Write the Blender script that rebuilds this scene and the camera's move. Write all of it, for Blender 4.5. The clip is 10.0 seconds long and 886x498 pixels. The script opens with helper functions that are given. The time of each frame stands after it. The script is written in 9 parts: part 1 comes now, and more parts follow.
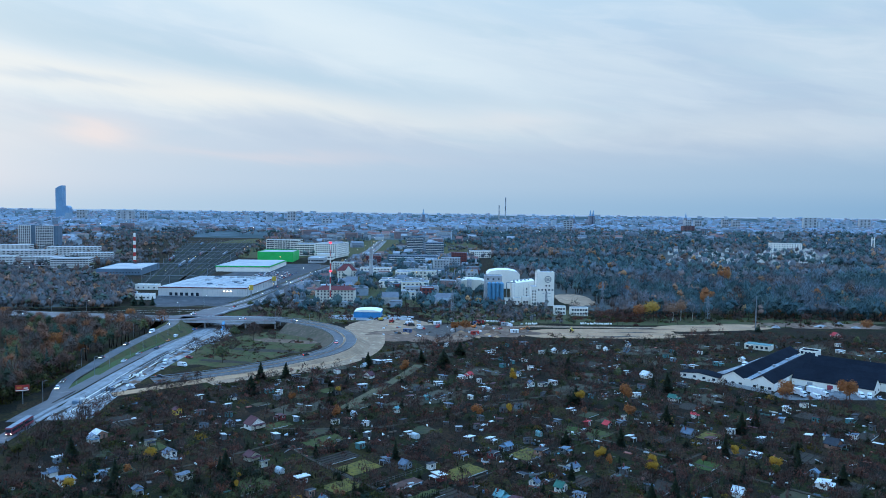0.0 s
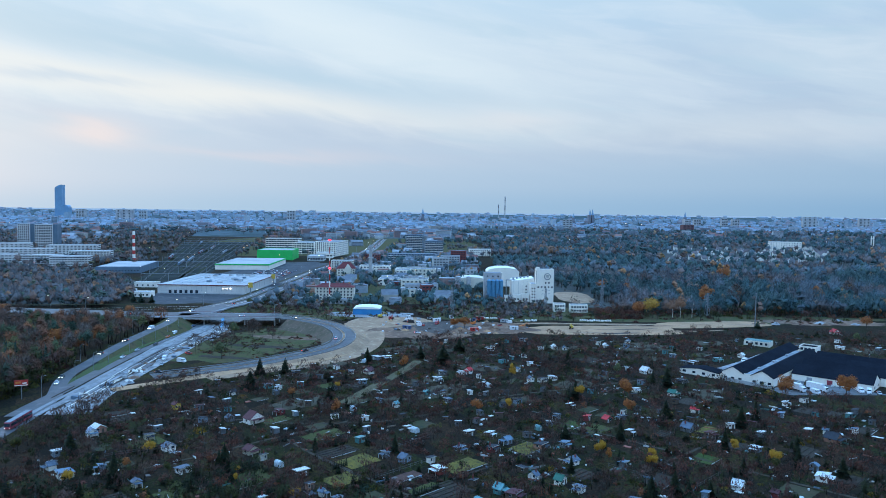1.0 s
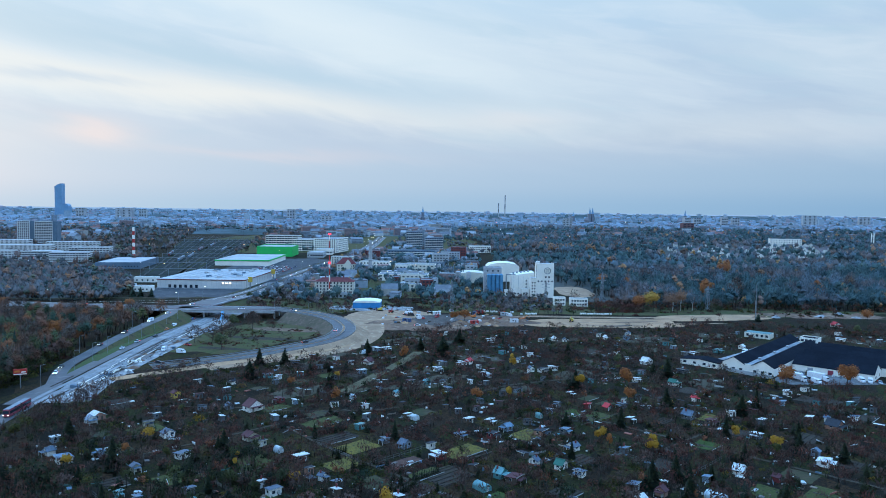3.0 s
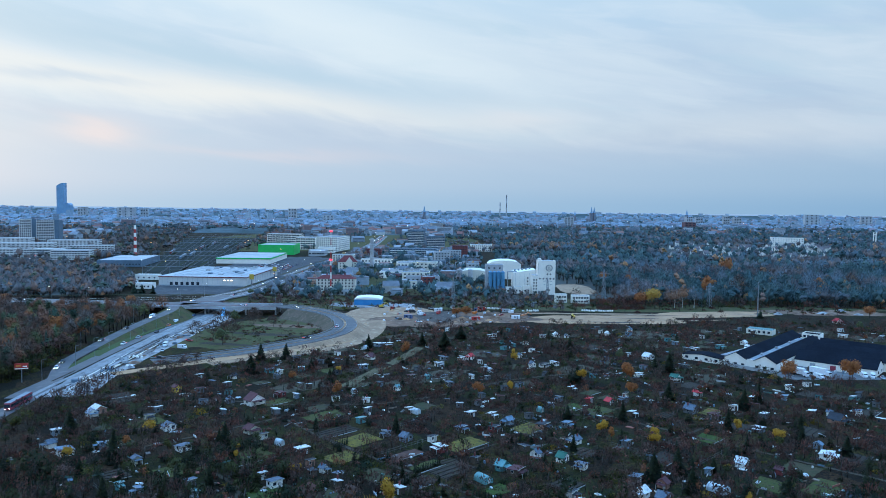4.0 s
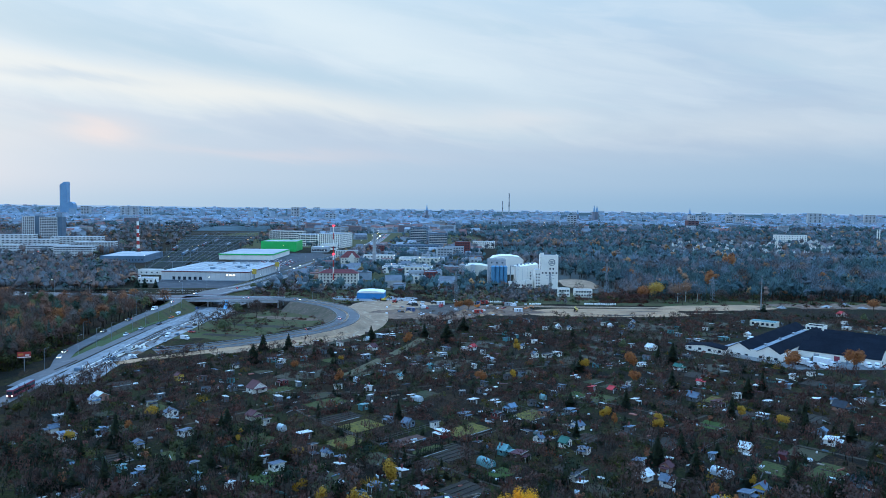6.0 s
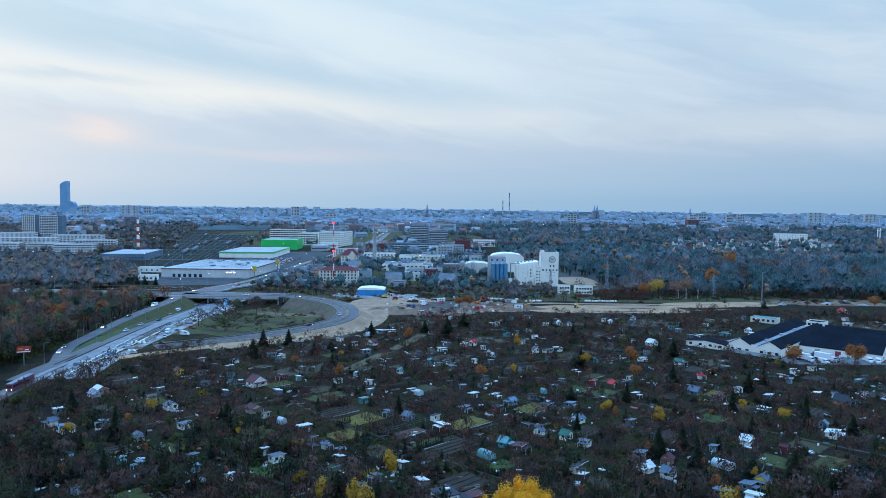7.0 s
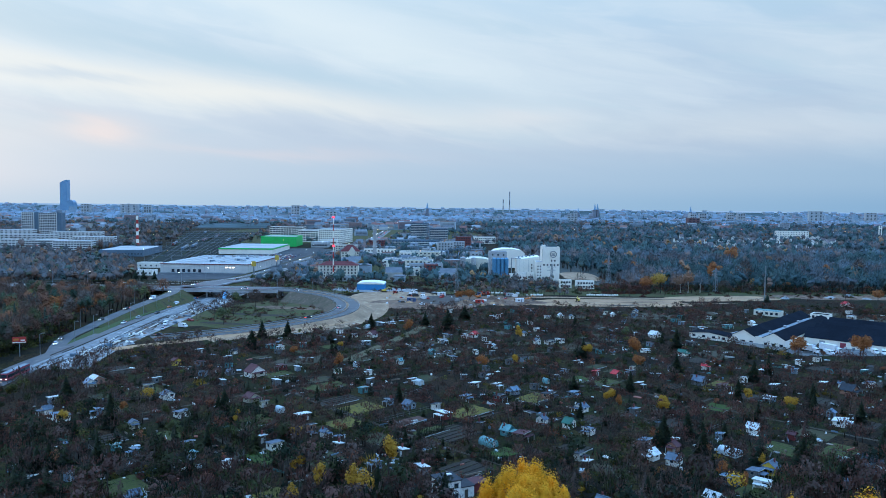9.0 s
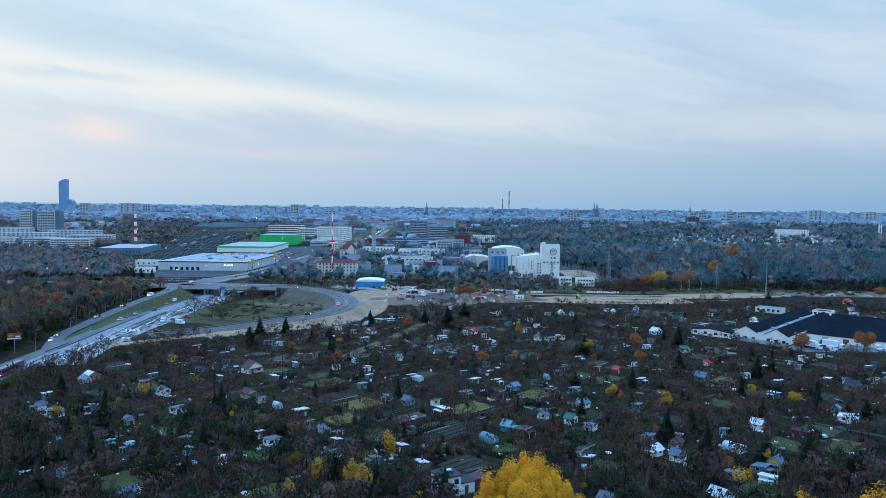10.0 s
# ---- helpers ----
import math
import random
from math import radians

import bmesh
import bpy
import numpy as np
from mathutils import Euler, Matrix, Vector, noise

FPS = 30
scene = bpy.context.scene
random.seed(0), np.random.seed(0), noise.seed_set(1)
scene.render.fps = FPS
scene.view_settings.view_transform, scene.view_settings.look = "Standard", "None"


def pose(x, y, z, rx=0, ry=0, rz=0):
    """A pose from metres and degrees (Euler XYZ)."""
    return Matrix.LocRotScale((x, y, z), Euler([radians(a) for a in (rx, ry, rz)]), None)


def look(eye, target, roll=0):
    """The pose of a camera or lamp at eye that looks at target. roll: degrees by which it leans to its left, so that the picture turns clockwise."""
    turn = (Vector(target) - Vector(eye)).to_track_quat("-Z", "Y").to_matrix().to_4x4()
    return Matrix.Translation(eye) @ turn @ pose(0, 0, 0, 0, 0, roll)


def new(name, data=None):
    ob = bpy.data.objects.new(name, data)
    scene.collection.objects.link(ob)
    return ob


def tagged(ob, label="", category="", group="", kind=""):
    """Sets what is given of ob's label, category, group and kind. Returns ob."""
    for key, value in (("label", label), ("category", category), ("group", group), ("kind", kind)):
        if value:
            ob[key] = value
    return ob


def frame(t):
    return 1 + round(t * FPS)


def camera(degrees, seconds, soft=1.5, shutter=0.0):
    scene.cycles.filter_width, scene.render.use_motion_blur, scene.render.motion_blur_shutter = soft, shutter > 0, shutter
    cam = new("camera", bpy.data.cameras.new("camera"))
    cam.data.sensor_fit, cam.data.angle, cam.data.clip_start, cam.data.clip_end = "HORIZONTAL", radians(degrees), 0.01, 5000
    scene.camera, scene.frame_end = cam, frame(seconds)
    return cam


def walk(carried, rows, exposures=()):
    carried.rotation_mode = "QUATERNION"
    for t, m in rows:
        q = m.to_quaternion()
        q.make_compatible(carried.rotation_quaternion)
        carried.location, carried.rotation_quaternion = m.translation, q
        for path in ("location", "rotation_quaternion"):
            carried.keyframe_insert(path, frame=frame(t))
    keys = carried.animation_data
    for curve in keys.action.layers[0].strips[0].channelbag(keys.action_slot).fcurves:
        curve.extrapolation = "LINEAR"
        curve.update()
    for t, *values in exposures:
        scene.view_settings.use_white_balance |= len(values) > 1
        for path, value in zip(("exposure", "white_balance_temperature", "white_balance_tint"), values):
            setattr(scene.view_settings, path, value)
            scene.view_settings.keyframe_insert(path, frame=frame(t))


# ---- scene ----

# camera
cam = camera(63.6, 10.0, 0.5)
PATH = [
    (0, (-0.010, 3.404, 89.615), (-0.1582, 23.4045, 88.5021), 0.700),
    (0.5, (0.009, 3.571, 88.565), (-0.1353, 23.5711, 87.4470), 0.698),
    (1, (0.017, 3.649, 87.404), (-0.1157, 23.6490, 86.2804), 0.695),
    (1.5, (0.023, 3.732, 86.184), (-0.0988, 23.7318, 85.0566), 0.693),
    (2, (0.032, 3.858, 84.942), (-0.0844, 23.8580, 83.8112), 0.690),
    (2.5, (0.048, 4.030, 83.700), (-0.0723, 24.0295, 82.5650), 0.688),
    (4, (0.129, 4.595, 80.033), (-0.0447, 24.5952, 78.8861), 0.680),
    (4.5, (0.160, 4.727, 78.825), (-0.0376, 24.7271, 77.6743), 0.677),
    (5, (0.187, 4.821, 77.617), (-0.0321, 24.8210, 76.4620), 0.675),
    (5.5, (0.206, 4.896, 76.404), (-0.0298, 24.8964, 75.2454), 0.672),
    (7, (0.182, 5.458, 72.738), (-0.0694, 25.4581, 71.5699), 0.665),
    (7.5, (0.141, 5.958, 71.522), (-0.1089, 25.9578, 70.3507), 0.662),
    (8, (0.085, 6.712, 70.323), (-0.1651, 26.7120, 69.1482), 0.660),
    (8.5, (0.016, 7.754, 69.150), (-0.2361, 27.7543, 67.9726), 0.657),
    (9, (-0.058, 9.080, 68.015), (-0.3146, 29.0800, 66.8334), 0.655),
    (9.5, (-0.129, 10.628, 66.924), (-0.3851, 30.6282, 65.7372), 0.652),
    (10, (-0.182, 12.260, 65.880), (-0.4206, 32.2599, 64.6852), 0.650),
]
walk(cam, [(t, look(eye, target, roll)) for t, eye, target, roll in PATH], exposures=[(0.0, 0.03, 6070, 8), (10.0, 0.03, 6070, 8)])

# world: dusk sky under streaked cloud
world = bpy.data.worlds.new("dusk_sky")
scene.world = world
world.use_nodes = True
wn = world.node_tree.nodes
wl = world.node_tree.links
wn.clear()


def wmath(op, a, b=None, c=None, clamp=False):
    n = wn.new("ShaderNodeMath")
    n.operation, n.use_clamp = op, clamp
    for i, v in enumerate((a, b, c)):
        if v is None:
            continue
        if isinstance(v, (int, float)):
            n.inputs[i].default_value = v
        else:
            wl.new(v, n.inputs[i])
    return n.outputs[0]


def wramp(value, stops):
    n = wn.new("ShaderNodeValToRGB")
    n.color_ramp.interpolation = "EASE"
    while len(n.color_ramp.elements) < len(stops):
        n.color_ramp.elements.new(0.5)
    for e, (p, col) in zip(n.color_ramp.elements, stops):
        e.position, e.color = p, (*col, 1)
    wl.new(value, n.inputs[0])
    return n.outputs[0]


def wmix(fac, a, b):
    n = wn.new("ShaderNodeMix")
    n.data_type = "RGBA"
    if isinstance(fac, (int, float)):
        n.inputs[0].default_value = fac
    else:
        wl.new(fac, n.inputs[0])
    for i, v in ((6, a), (7, b)):
        if isinstance(v, tuple):
            n.inputs[i].default_value = (*v, 1)
        else:
            wl.new(v, n.inputs[i])
    return n.outputs[2]


SUN_ELEVATION, SUN_TURN = 6.0, -48.0     # degrees; low behind cloud, ahead to the west
geo = wn.new("ShaderNodeTexCoord")
sep = wn.new("ShaderNodeSeparateXYZ")
wl.new(geo.outputs["Generated"], sep.inputs[0])
az = wmath("ARCTAN2", sep.outputs[0], sep.outputs[1])          # radians from straight ahead
el = wmath("ARCSINE", sep.outputs[2])
sky = wn.new("ShaderNodeTexSky")
sky.sky_type, sky.sun_disc = "NISHITA", False
sky.sun_elevation, sky.sun_rotation = radians(SUN_ELEVATION), radians(SUN_TURN)
sky.air_density, sky.dust_density, sky.ozone_density = 1.2, 2.0, 2.0
nish = wmix(1.0, (0, 0, 0), sky.outputs[0])
scaled = wn.new("ShaderNodeVectorMath")
scaled.operation = "SCALE"
wl.new(nish, scaled.inputs[0])
scaled.inputs["Scale"].default_value = 0.12
# cloud sheet: grey-blue low down, pale above, deep dusk blue overhead
up = wmath("MULTIPLY_ADD", el, 1 / 1.6, 0.05, clamp=True)
left_sheet = wramp(up, [(0.05, (0.50, 0.66, 0.80)), (0.075, (0.58, 0.69, 0.81)), (0.11, (0.63, 0.70, 0.79)), (0.16, (0.65, 0.75, 0.84)), (0.24, (0.64, 0.80, 0.91)), (0.36, (0.74, 1.62, 2.95)), (1.0, (0.60, 1.82, 3.95))])
right_sheet = wramp(up, [(0.05, (0.28, 0.46, 0.66)), (0.075, (0.36, 0.52, 0.69)), (0.11, (0.44, 0.55, 0.70)), (0.16, (0.50, 0.62, 0.76)), (0.24, (0.50, 0.68, 0.85)), (0.36, (0.70, 1.56, 2.95)), (1.0, (0.60, 1.82, 3.95))])
across = wmath("MULTIPLY_ADD", az, 0.9, 0.5, clamp=True)
sheet = wmix(across, left_sheet, right_sheet)


def cloud_noise(kx, ky, lean, detail=6.0, off=0.0):
    comb = wn.new("ShaderNodeCombineXYZ")
    wl.new(wmath("MULTIPLY", az, kx), comb.inputs[0])
    wl.new(wmath("MULTIPLY", wmath("MULTIPLY_ADD", az, lean, el), ky), comb.inputs[1])
    comb.inputs[2].default_value = off
    nz = wn.new("ShaderNodeTexNoise")
    nz.inputs["Scale"].default_value, nz.inputs["Detail"].default_value, nz.inputs["Roughness"].default_value = 1.0, detail, 0.55
    nz.inputs["Distortion"].default_value = 0.6
    wl.new(comb.outputs[0], nz.inputs["Vector"])
    return nz.outputs[0]


n_broad, n_fine = cloud_noise(2.4, 11.0, 0.22), cloud_noise(6.0, 34.0, 0.17, off=3.0)


def streak(level, lean, width, wobble=0.07):
    run = wmath("MULTIPLY_ADD", az, lean, el)
    run = wmath("MULTIPLY_ADD", n_broad, wobble, run)
    run = wmath("MULTIPLY_ADD", n_fine, 0.022, run)
    d = wmath("DIVIDE", wmath("SUBTRACT", run, level + wobble * 0.5 + 0.011), width)
    return wmath("EXPONENT", wmath("MULTIPLY", wmath("MULTIPLY", d, d), -1.0))


def window(centre, width):
    d = wmath("DIVIDE", wmath("SUBTRACT", az, centre), width)
    return wmath("EXPONENT", wmath("MULTIPLY", wmath("MULTIPLY", d, d), -1.0))


body_ = wramp(n_broad, [(0.36, (0, 0, 0)), (0.64, (1, 1, 1))])
haze_top = wramp(el, [(0.04, (0, 0, 0)), (0.13, (1, 1, 1))])
cloud = wmix(wmath("MULTIPLY", wmath("MULTIPLY", body_, 0.45), haze_top), sheet, (0.73, 0.82, 0.87))
wisps = wramp(n_fine, [(0.42, (0, 0, 0)), (0.66, (1, 1, 1))])
cloud = wmix(wmath("MULTIPLY", wmath("MULTIPLY", wisps, 0.22), haze_top), cloud, (0.86, 0.90, 0.93))
gaps = wramp(cloud_noise(4.0, 22.0, 0.14, off=9.0), [(0.50, (0, 0, 0)), (0.70, (1, 1, 1))])
cloud = wmix(wmath("MULTIPLY", wmath("MULTIPLY", gaps, 0.42), haze_top), cloud, (0.50, 0.67, 0.79))
for level, lean, width, centre, reach, amount, tone in (
        (0.074, 0.07, 0.020, -0.25, 0.40, 0.45, (0.52, 0.62, 0.76)), (0.200, 0.25, 0.045, -0.15, 0.35, 0.70, (0.83, 0.90, 0.92)),
        (0.150, 0.115, 0.017, -0.35, 0.42, 0.85, (0.53, 0.68, 0.79)), (0.128, 0.09, 0.009, -0.02, 0.30, 0.35, (0.57, 0.70, 0.79)),
        (0.120, 0.085, 0.021, -0.36, 0.36, 0.92, (0.92, 0.90, 0.85)), (0.105, 0.0, 0.022, 0.40, 0.14, 0.40, (0.74, 0.77, 0.80)),
        (0.130, 0.05, 0.016, 0.09, 0.08, 0.45, (0.88, 0.84, 0.83)), (0.092, 0.0, 0.018, -0.455, 0.045, 0.70, (0.92, 0.78, 0.75)), (0.066, 0.02, 0.008, -0.24, 0.16, 0.35, (0.80, 0.71, 0.74)), (0.135, 0.05, 0.006, -0.50, 0.10, 0.75, (0.60, 0.70, 0.80)), (0.100, 0.045, 0.008, -0.28, 0.20, 0.60, (0.60, 0.68, 0.79))):
    cloud = wmix(wmath("MULTIPLY", wmath("MULTIPLY", streak(level, lean, width, 0.05), window(centre, reach)), amount), cloud, tone)
final = wmix(0.92, scaled.outputs[0], cloud)
bg = wn.new("ShaderNodeBackground")
bg.inputs[1].default_value = 1.0
wl.new(final, bg.inputs[0])
wo = wn.new("ShaderNodeOutputWorld")
wl.new(bg.outputs[0], wo.inputs[0])

sun = new("sun", bpy.data.lights.new("sun", "SUN"))
sun.data.energy, sun.data.angle, sun.data.color = 0.35, radians(25), (1.0, 0.93, 0.85)
sun.matrix_world = look((0, 0, 0), (-math.sin(radians(SUN_TURN)), -math.cos(radians(SUN_TURN)), -math.tan(radians(22))))


# ---- materials ----
def nodes_of(name):
    m = bpy.data.materials.new(name)
    m.use_nodes = True
    nt = m.node_tree
    return m, nt, nt.nodes["Principled BSDF"]


def surface(name, a, b=None, scale=0.3, rough=0.8, metal=0.0, fine=3.0, bump=0.0, vary=0.0, spec=0.3, c=None, piece="object", grain=0.6):
    """A worn surface: a and b mixed by a broad noise, a finer grain over it, c as sparse stains, vary: how far pieces differ."""
    m, nt, bsdf = nodes_of(name)
    N, L = nt.nodes, nt.links
    co = N.new("ShaderNodeNewGeometry")
    n1 = N.new("ShaderNodeTexNoise")
    n1.inputs["Scale"].default_value, n1.inputs["Detail"].default_value, n1.inputs["Roughness"].default_value = scale, 6.0, 0.62
    L.new(co.outputs["Position"], n1.inputs["Vector"])
    rampn = N.new("ShaderNodeMapRange")
    rampn.inputs[1].default_value, rampn.inputs[2].default_value = 0.38, 0.62
    L.new(n1.outputs[0], rampn.inputs[0])
    mx = N.new("ShaderNodeMix")
    mx.data_type = "RGBA"
    mx.inputs[6].default_value = (*a, 1)
    mx.inputs[7].default_value = (*(b or tuple(v * 0.8 for v in a)), 1)
    L.new(rampn.outputs[0], mx.inputs[0])
    col = mx.outputs[2]
    if c:
        n3 = N.new("ShaderNodeTexNoise")
        n3.inputs["Scale"].default_value, n3.inputs["Detail"].default_value = scale * 2.7, 4.0
        L.new(co.outputs["Position"], n3.inputs["Vector"])
        r3 = N.new("ShaderNodeMapRange")
        r3.inputs[1].default_value, r3.inputs[2].default_value = 0.55, 0.68
        L.new(n3.outputs[0], r3.inputs[0])
        m3 = N.new("ShaderNodeMix")
        m3.data_type = "RGBA"
        L.new(r3.outputs[0], m3.inputs[0])
        L.new(col, m3.inputs[6])
        m3.inputs[7].default_value = (*c, 1)
        col = m3.outputs[2]
    n2 = N.new("ShaderNodeTexNoise")
    n2.inputs["Scale"].default_value, n2.inputs["Detail"].default_value = fine, 3.0
    L.new(co.outputs["Position"], n2.inputs["Vector"])
    hsv = N.new("ShaderNodeHueSaturation")
    val = N.new("ShaderNodeMath")
    val.operation = "MULTIPLY_ADD"
    val.inputs[1].default_value, val.inputs[2].default_value = grain, 1 - grain / 2
    L.new(n2.outputs[0], val.inputs[0])
    out = val.outputs[0]
    if vary:
        rnd = N.new("ShaderNodeObjectInfo").outputs["Random"] if piece == "object" else co.outputs["Random Per Island"]
        v2 = N.new("ShaderNodeMath")
        v2.operation = "MULTIPLY_ADD"
        v2.inputs[1].default_value, v2.inputs[2].default_value = 2 * vary, 1 - vary
        L.new(rnd, v2.inputs[0])
        v3 = N.new("ShaderNodeMath")
        v3.operation = "MULTIPLY"
        L.new(out, v3.inputs[0])
        L.new(v2.outputs[0], v3.inputs[1])
        out = v3.outputs[0]
    L.new(out, hsv.inputs["Value"])
    L.new(col, hsv.inputs["Color"])
    L.new(hsv.outputs[0], bsdf.inputs["Base Color"])
    bsdf.inputs["Roughness"].default_value = rough
    bsdf.inputs["Metallic"].default_value = metal
    bsdf.inputs["Specular IOR Level"].default_value = spec
    if bump:
        bp = N.new("ShaderNodeBump")
        bp.inputs["Strength"].default_value, bp.inputs["Distance"].default_value = bump, 0.3
        L.new(n2.outputs[0], bp.inputs["Height"])
        L.new(bp.outputs[0], bsdf.inputs["Normal"])
    return m


def foliage(name, stops, spread=0.12):
    """Leaves or twigs whose colour runs along stops from plant to plant (attribute tint) and lightness (tone) differ from plant to plant, a little from leaf to leaf."""
    m, nt, bsdf = nodes_of(name)
    N, L = nt.nodes, nt.links
    at = N.new("ShaderNodeAttribute")
    at.attribute_name = "tint"
    ramp = N.new("ShaderNodeValToRGB")
    while len(ramp.color_ramp.elements) < len(stops):
        ramp.color_ramp.elements.new(0.5)
    for i, (e, col) in enumerate(zip(ramp.color_ramp.elements, stops)):
        e.position, e.color = i / max(1, len(stops) - 1), (*col, 1)
    L.new(at.outputs["Fac"], ramp.inputs[0])
    g = N.new("ShaderNodeNewGeometry")
    mm = N.new("ShaderNodeMath")
    mm.operation = "MULTIPLY_ADD"
    mm.inputs[1].default_value, mm.inputs[2].default_value = 2 * spread, 1 - spread
    L.new(g.outputs["Random Per Island"], mm.inputs[0])
    tone = N.new("ShaderNodeAttribute")
    tone.attribute_name = "tone"
    both = N.new("ShaderNodeMath")
    both.operation = "MULTIPLY"
    L.new(mm.outputs[0], both.inputs[0])
    L.new(tone.outputs["Fac"], both.inputs[1])
    hsv = N.new("ShaderNodeHueSaturation")
    L.new(both.outputs[0], hsv.inputs["Value"])
    L.new(ramp.outputs[0], hsv.inputs["Color"])
    L.new(hsv.outputs[0], bsdf.inputs["Base Color"])
    bsdf.inputs["Roughness"].default_value = 0.75
    bsdf.inputs["Specular IOR Level"].default_value = 0.15
    # thin leaves let part of the light through
    thin = N.new("ShaderNodeBsdfTranslucent")
    L.new(hsv.outputs[0], thin.inputs["Color"])
    share = N.new("ShaderNodeMixShader")
    share.inputs[0].default_value = 0.35
    L.new(bsdf.outputs[0], share.inputs[1])
    L.new(thin.outputs[0], share.inputs[2])
    L.new(share.outputs[0], N["Material Output"].inputs["Surface"])
    return m


def piece_colours(name, stops, rough=0.85):
    """Walls or roofs that differ from house to house."""
    m, nt, bsdf = nodes_of(name)
    N, L = nt.nodes, nt.links
    g = N.new("ShaderNodeNewGeometry")
    r = N.new("ShaderNodeValToRGB")
    r.color_ramp.interpolation = "CONSTANT"
    while len(r.color_ramp.elements) < len(stops):
        r.color_ramp.elements.new(0.5)
    for i, (e, c) in enumerate(zip(r.color_ramp.elements, stops)):
        e.position, e.color = i / len(stops), (*c, 1)
    L.new(g.outputs["Random Per Island"], r.inputs[0])
    n = N.new("ShaderNodeTexNoise")
    n.inputs["Scale"].default_value = 0.25
    L.new(g.outputs["Position"], n.inputs["Vector"])
    h = N.new("ShaderNodeHueSaturation")
    mm = N.new("ShaderNodeMath")
    mm.operation = "MULTIPLY_ADD"
    mm.inputs[1].default_value, mm.inputs[2].default_value = 0.8, 0.6
    L.new(n.outputs[0], mm.inputs[0])
    L.new(mm.outputs[0], h.inputs["Value"])
    L.new(r.outputs[0], h.inputs["Color"])
    L.new(h.outputs[0], bsdf.inputs["Base Color"])
    bsdf.inputs["Roughness"].default_value = rough
    return m


def glow(name, col, strength):
    m, nt, bsdf = nodes_of(name)
    bsdf.inputs["Base Color"].default_value = (*[min(1, v) for v in col], 1)
    bsdf.inputs["Emission Color"].default_value = (*col, 1)
    bsdf.inputs["Emission Strength"].default_value = strength
    return m


ASPHALT = surface("asphalt", (0.090, 0.092, 0.098), (0.062, 0.065, 0.072), 0.08, 0.58, fine=1.5, c=(0.13, 0.13, 0.135), spec=0.4)
FRESH = surface("worn_concrete", (0.27, 0.27, 0.28), (0.15, 0.155, 0.165), 0.06, 0.8, fine=0.8, c=(0.36, 0.36, 0.36))
YARDCONC = surface("worn_yard_concrete", (0.15, 0.15, 0.15), (0.085, 0.085, 0.088), 0.12, 0.85, fine=1.0, c=(0.21, 0.21, 0.21))
GRAVEL = surface("building_site_gravel", (0.36, 0.355, 0.35), (0.17, 0.165, 0.165), 0.12, 0.7, fine=1.2, bump=0.4, c=(0.09, 0.09, 0.095))
SAND = surface("pale_sand", (0.46, 0.265, 0.145), (0.35, 0.205, 0.115), 0.05, 0.95, fine=0.7, bump=0.3, c=(0.43, 0.27, 0.16))
BALLAST = surface("dark_track_ballast", (0.060, 0.060, 0.056), (0.034, 0.038, 0.034), 0.03, 0.95, fine=0.3, c=(0.055, 0.065, 0.045), spec=0.0)
DIRT = surface("brown_earth", (0.22, 0.125, 0.078), (0.12, 0.072, 0.05), 0.08, 0.95, fine=1.0, bump=0.5, c=(0.27, 0.18, 0.125))
GREYSAND = surface("grey_sandy_earth", (0.38, 0.235, 0.145), (0.27, 0.17, 0.105), 0.07, 0.95, fine=0.8, bump=0.4, c=(0.46, 0.32, 0.20))
MEADOW = surface("worn_meadow", (0.040, 0.046, 0.016), (0.066, 0.048, 0.026), 0.12, 0.95, fine=0.8, bump=0.4, c=(0.026, 0.024, 0.018))
ROUGHGRASS = surface("pale_rough_grass", (0.074, 0.086, 0.034), (0.105, 0.080, 0.044), 0.10, 0.95, fine=0.8, bump=0.4, c=(0.060, 0.052, 0.036), spec=0.05)
GRASS = surface("short_grass", (0.052, 0.066, 0.012), (0.064, 0.060, 0.016), 0.3, 0.95, fine=2.0, bump=0.4, c=(0.026, 0.020, 0.012), grain=1.1)
SOIL = surface("dug_soil", (0.030, 0.022, 0.017), (0.046, 0.032, 0.023), 0.3, 0.95, fine=2.5, bump=0.6, c=(0.040, 0.038, 0.016), grain=1.1)
DRYGRASS = surface("dry_yellow_grass", (0.165, 0.120, 0.018), (0.090, 0.074, 0.018), 0.3, 0.95, fine=2.5, bump=0.4, c=(0.036, 0.032, 0.014), grain=1.1)
WHITEWALL = surface("white_plaster", (0.90, 0.84, 0.74), (0.83, 0.77, 0.68), 0.08, 0.7, fine=0.6, grain=0.15)
CREAM = surface("cream_plaster", (0.72, 0.67, 0.56), (0.63, 0.59, 0.50), 0.1, 0.8, grain=0.2)
GREYWALL = surface("grey_concrete", (0.44, 0.46, 0.47), (0.34, 0.36, 0.37), 0.1, 0.8, grain=0.25)
DARKROOF = surface("black_roofing_felt", (0.014, 0.018, 0.026), (0.010, 0.013, 0.019), 0.1, 0.95, fine=1.2, spec=0.03)
GREYROOF = surface("grey_roofing_felt", (0.25, 0.27, 0.29), (0.17, 0.185, 0.205), 0.06, 0.8, fine=0.8, c=(0.33, 0.35, 0.37))
PALEROOF = surface("pale_roof_membrane", (0.46, 0.46, 0.46), (0.32, 0.325, 0.335), 0.04, 0.7, fine=0.5)
BLUE = surface("blue_sheet_steel", (0.05, 0.24, 0.50), (0.04, 0.20, 0.44), 0.2, 0.45)
PALEBLUE = surface("pale_blue_steel", (0.20, 0.42, 0.62), (0.16, 0.36, 0.55), 0.2, 0.45)
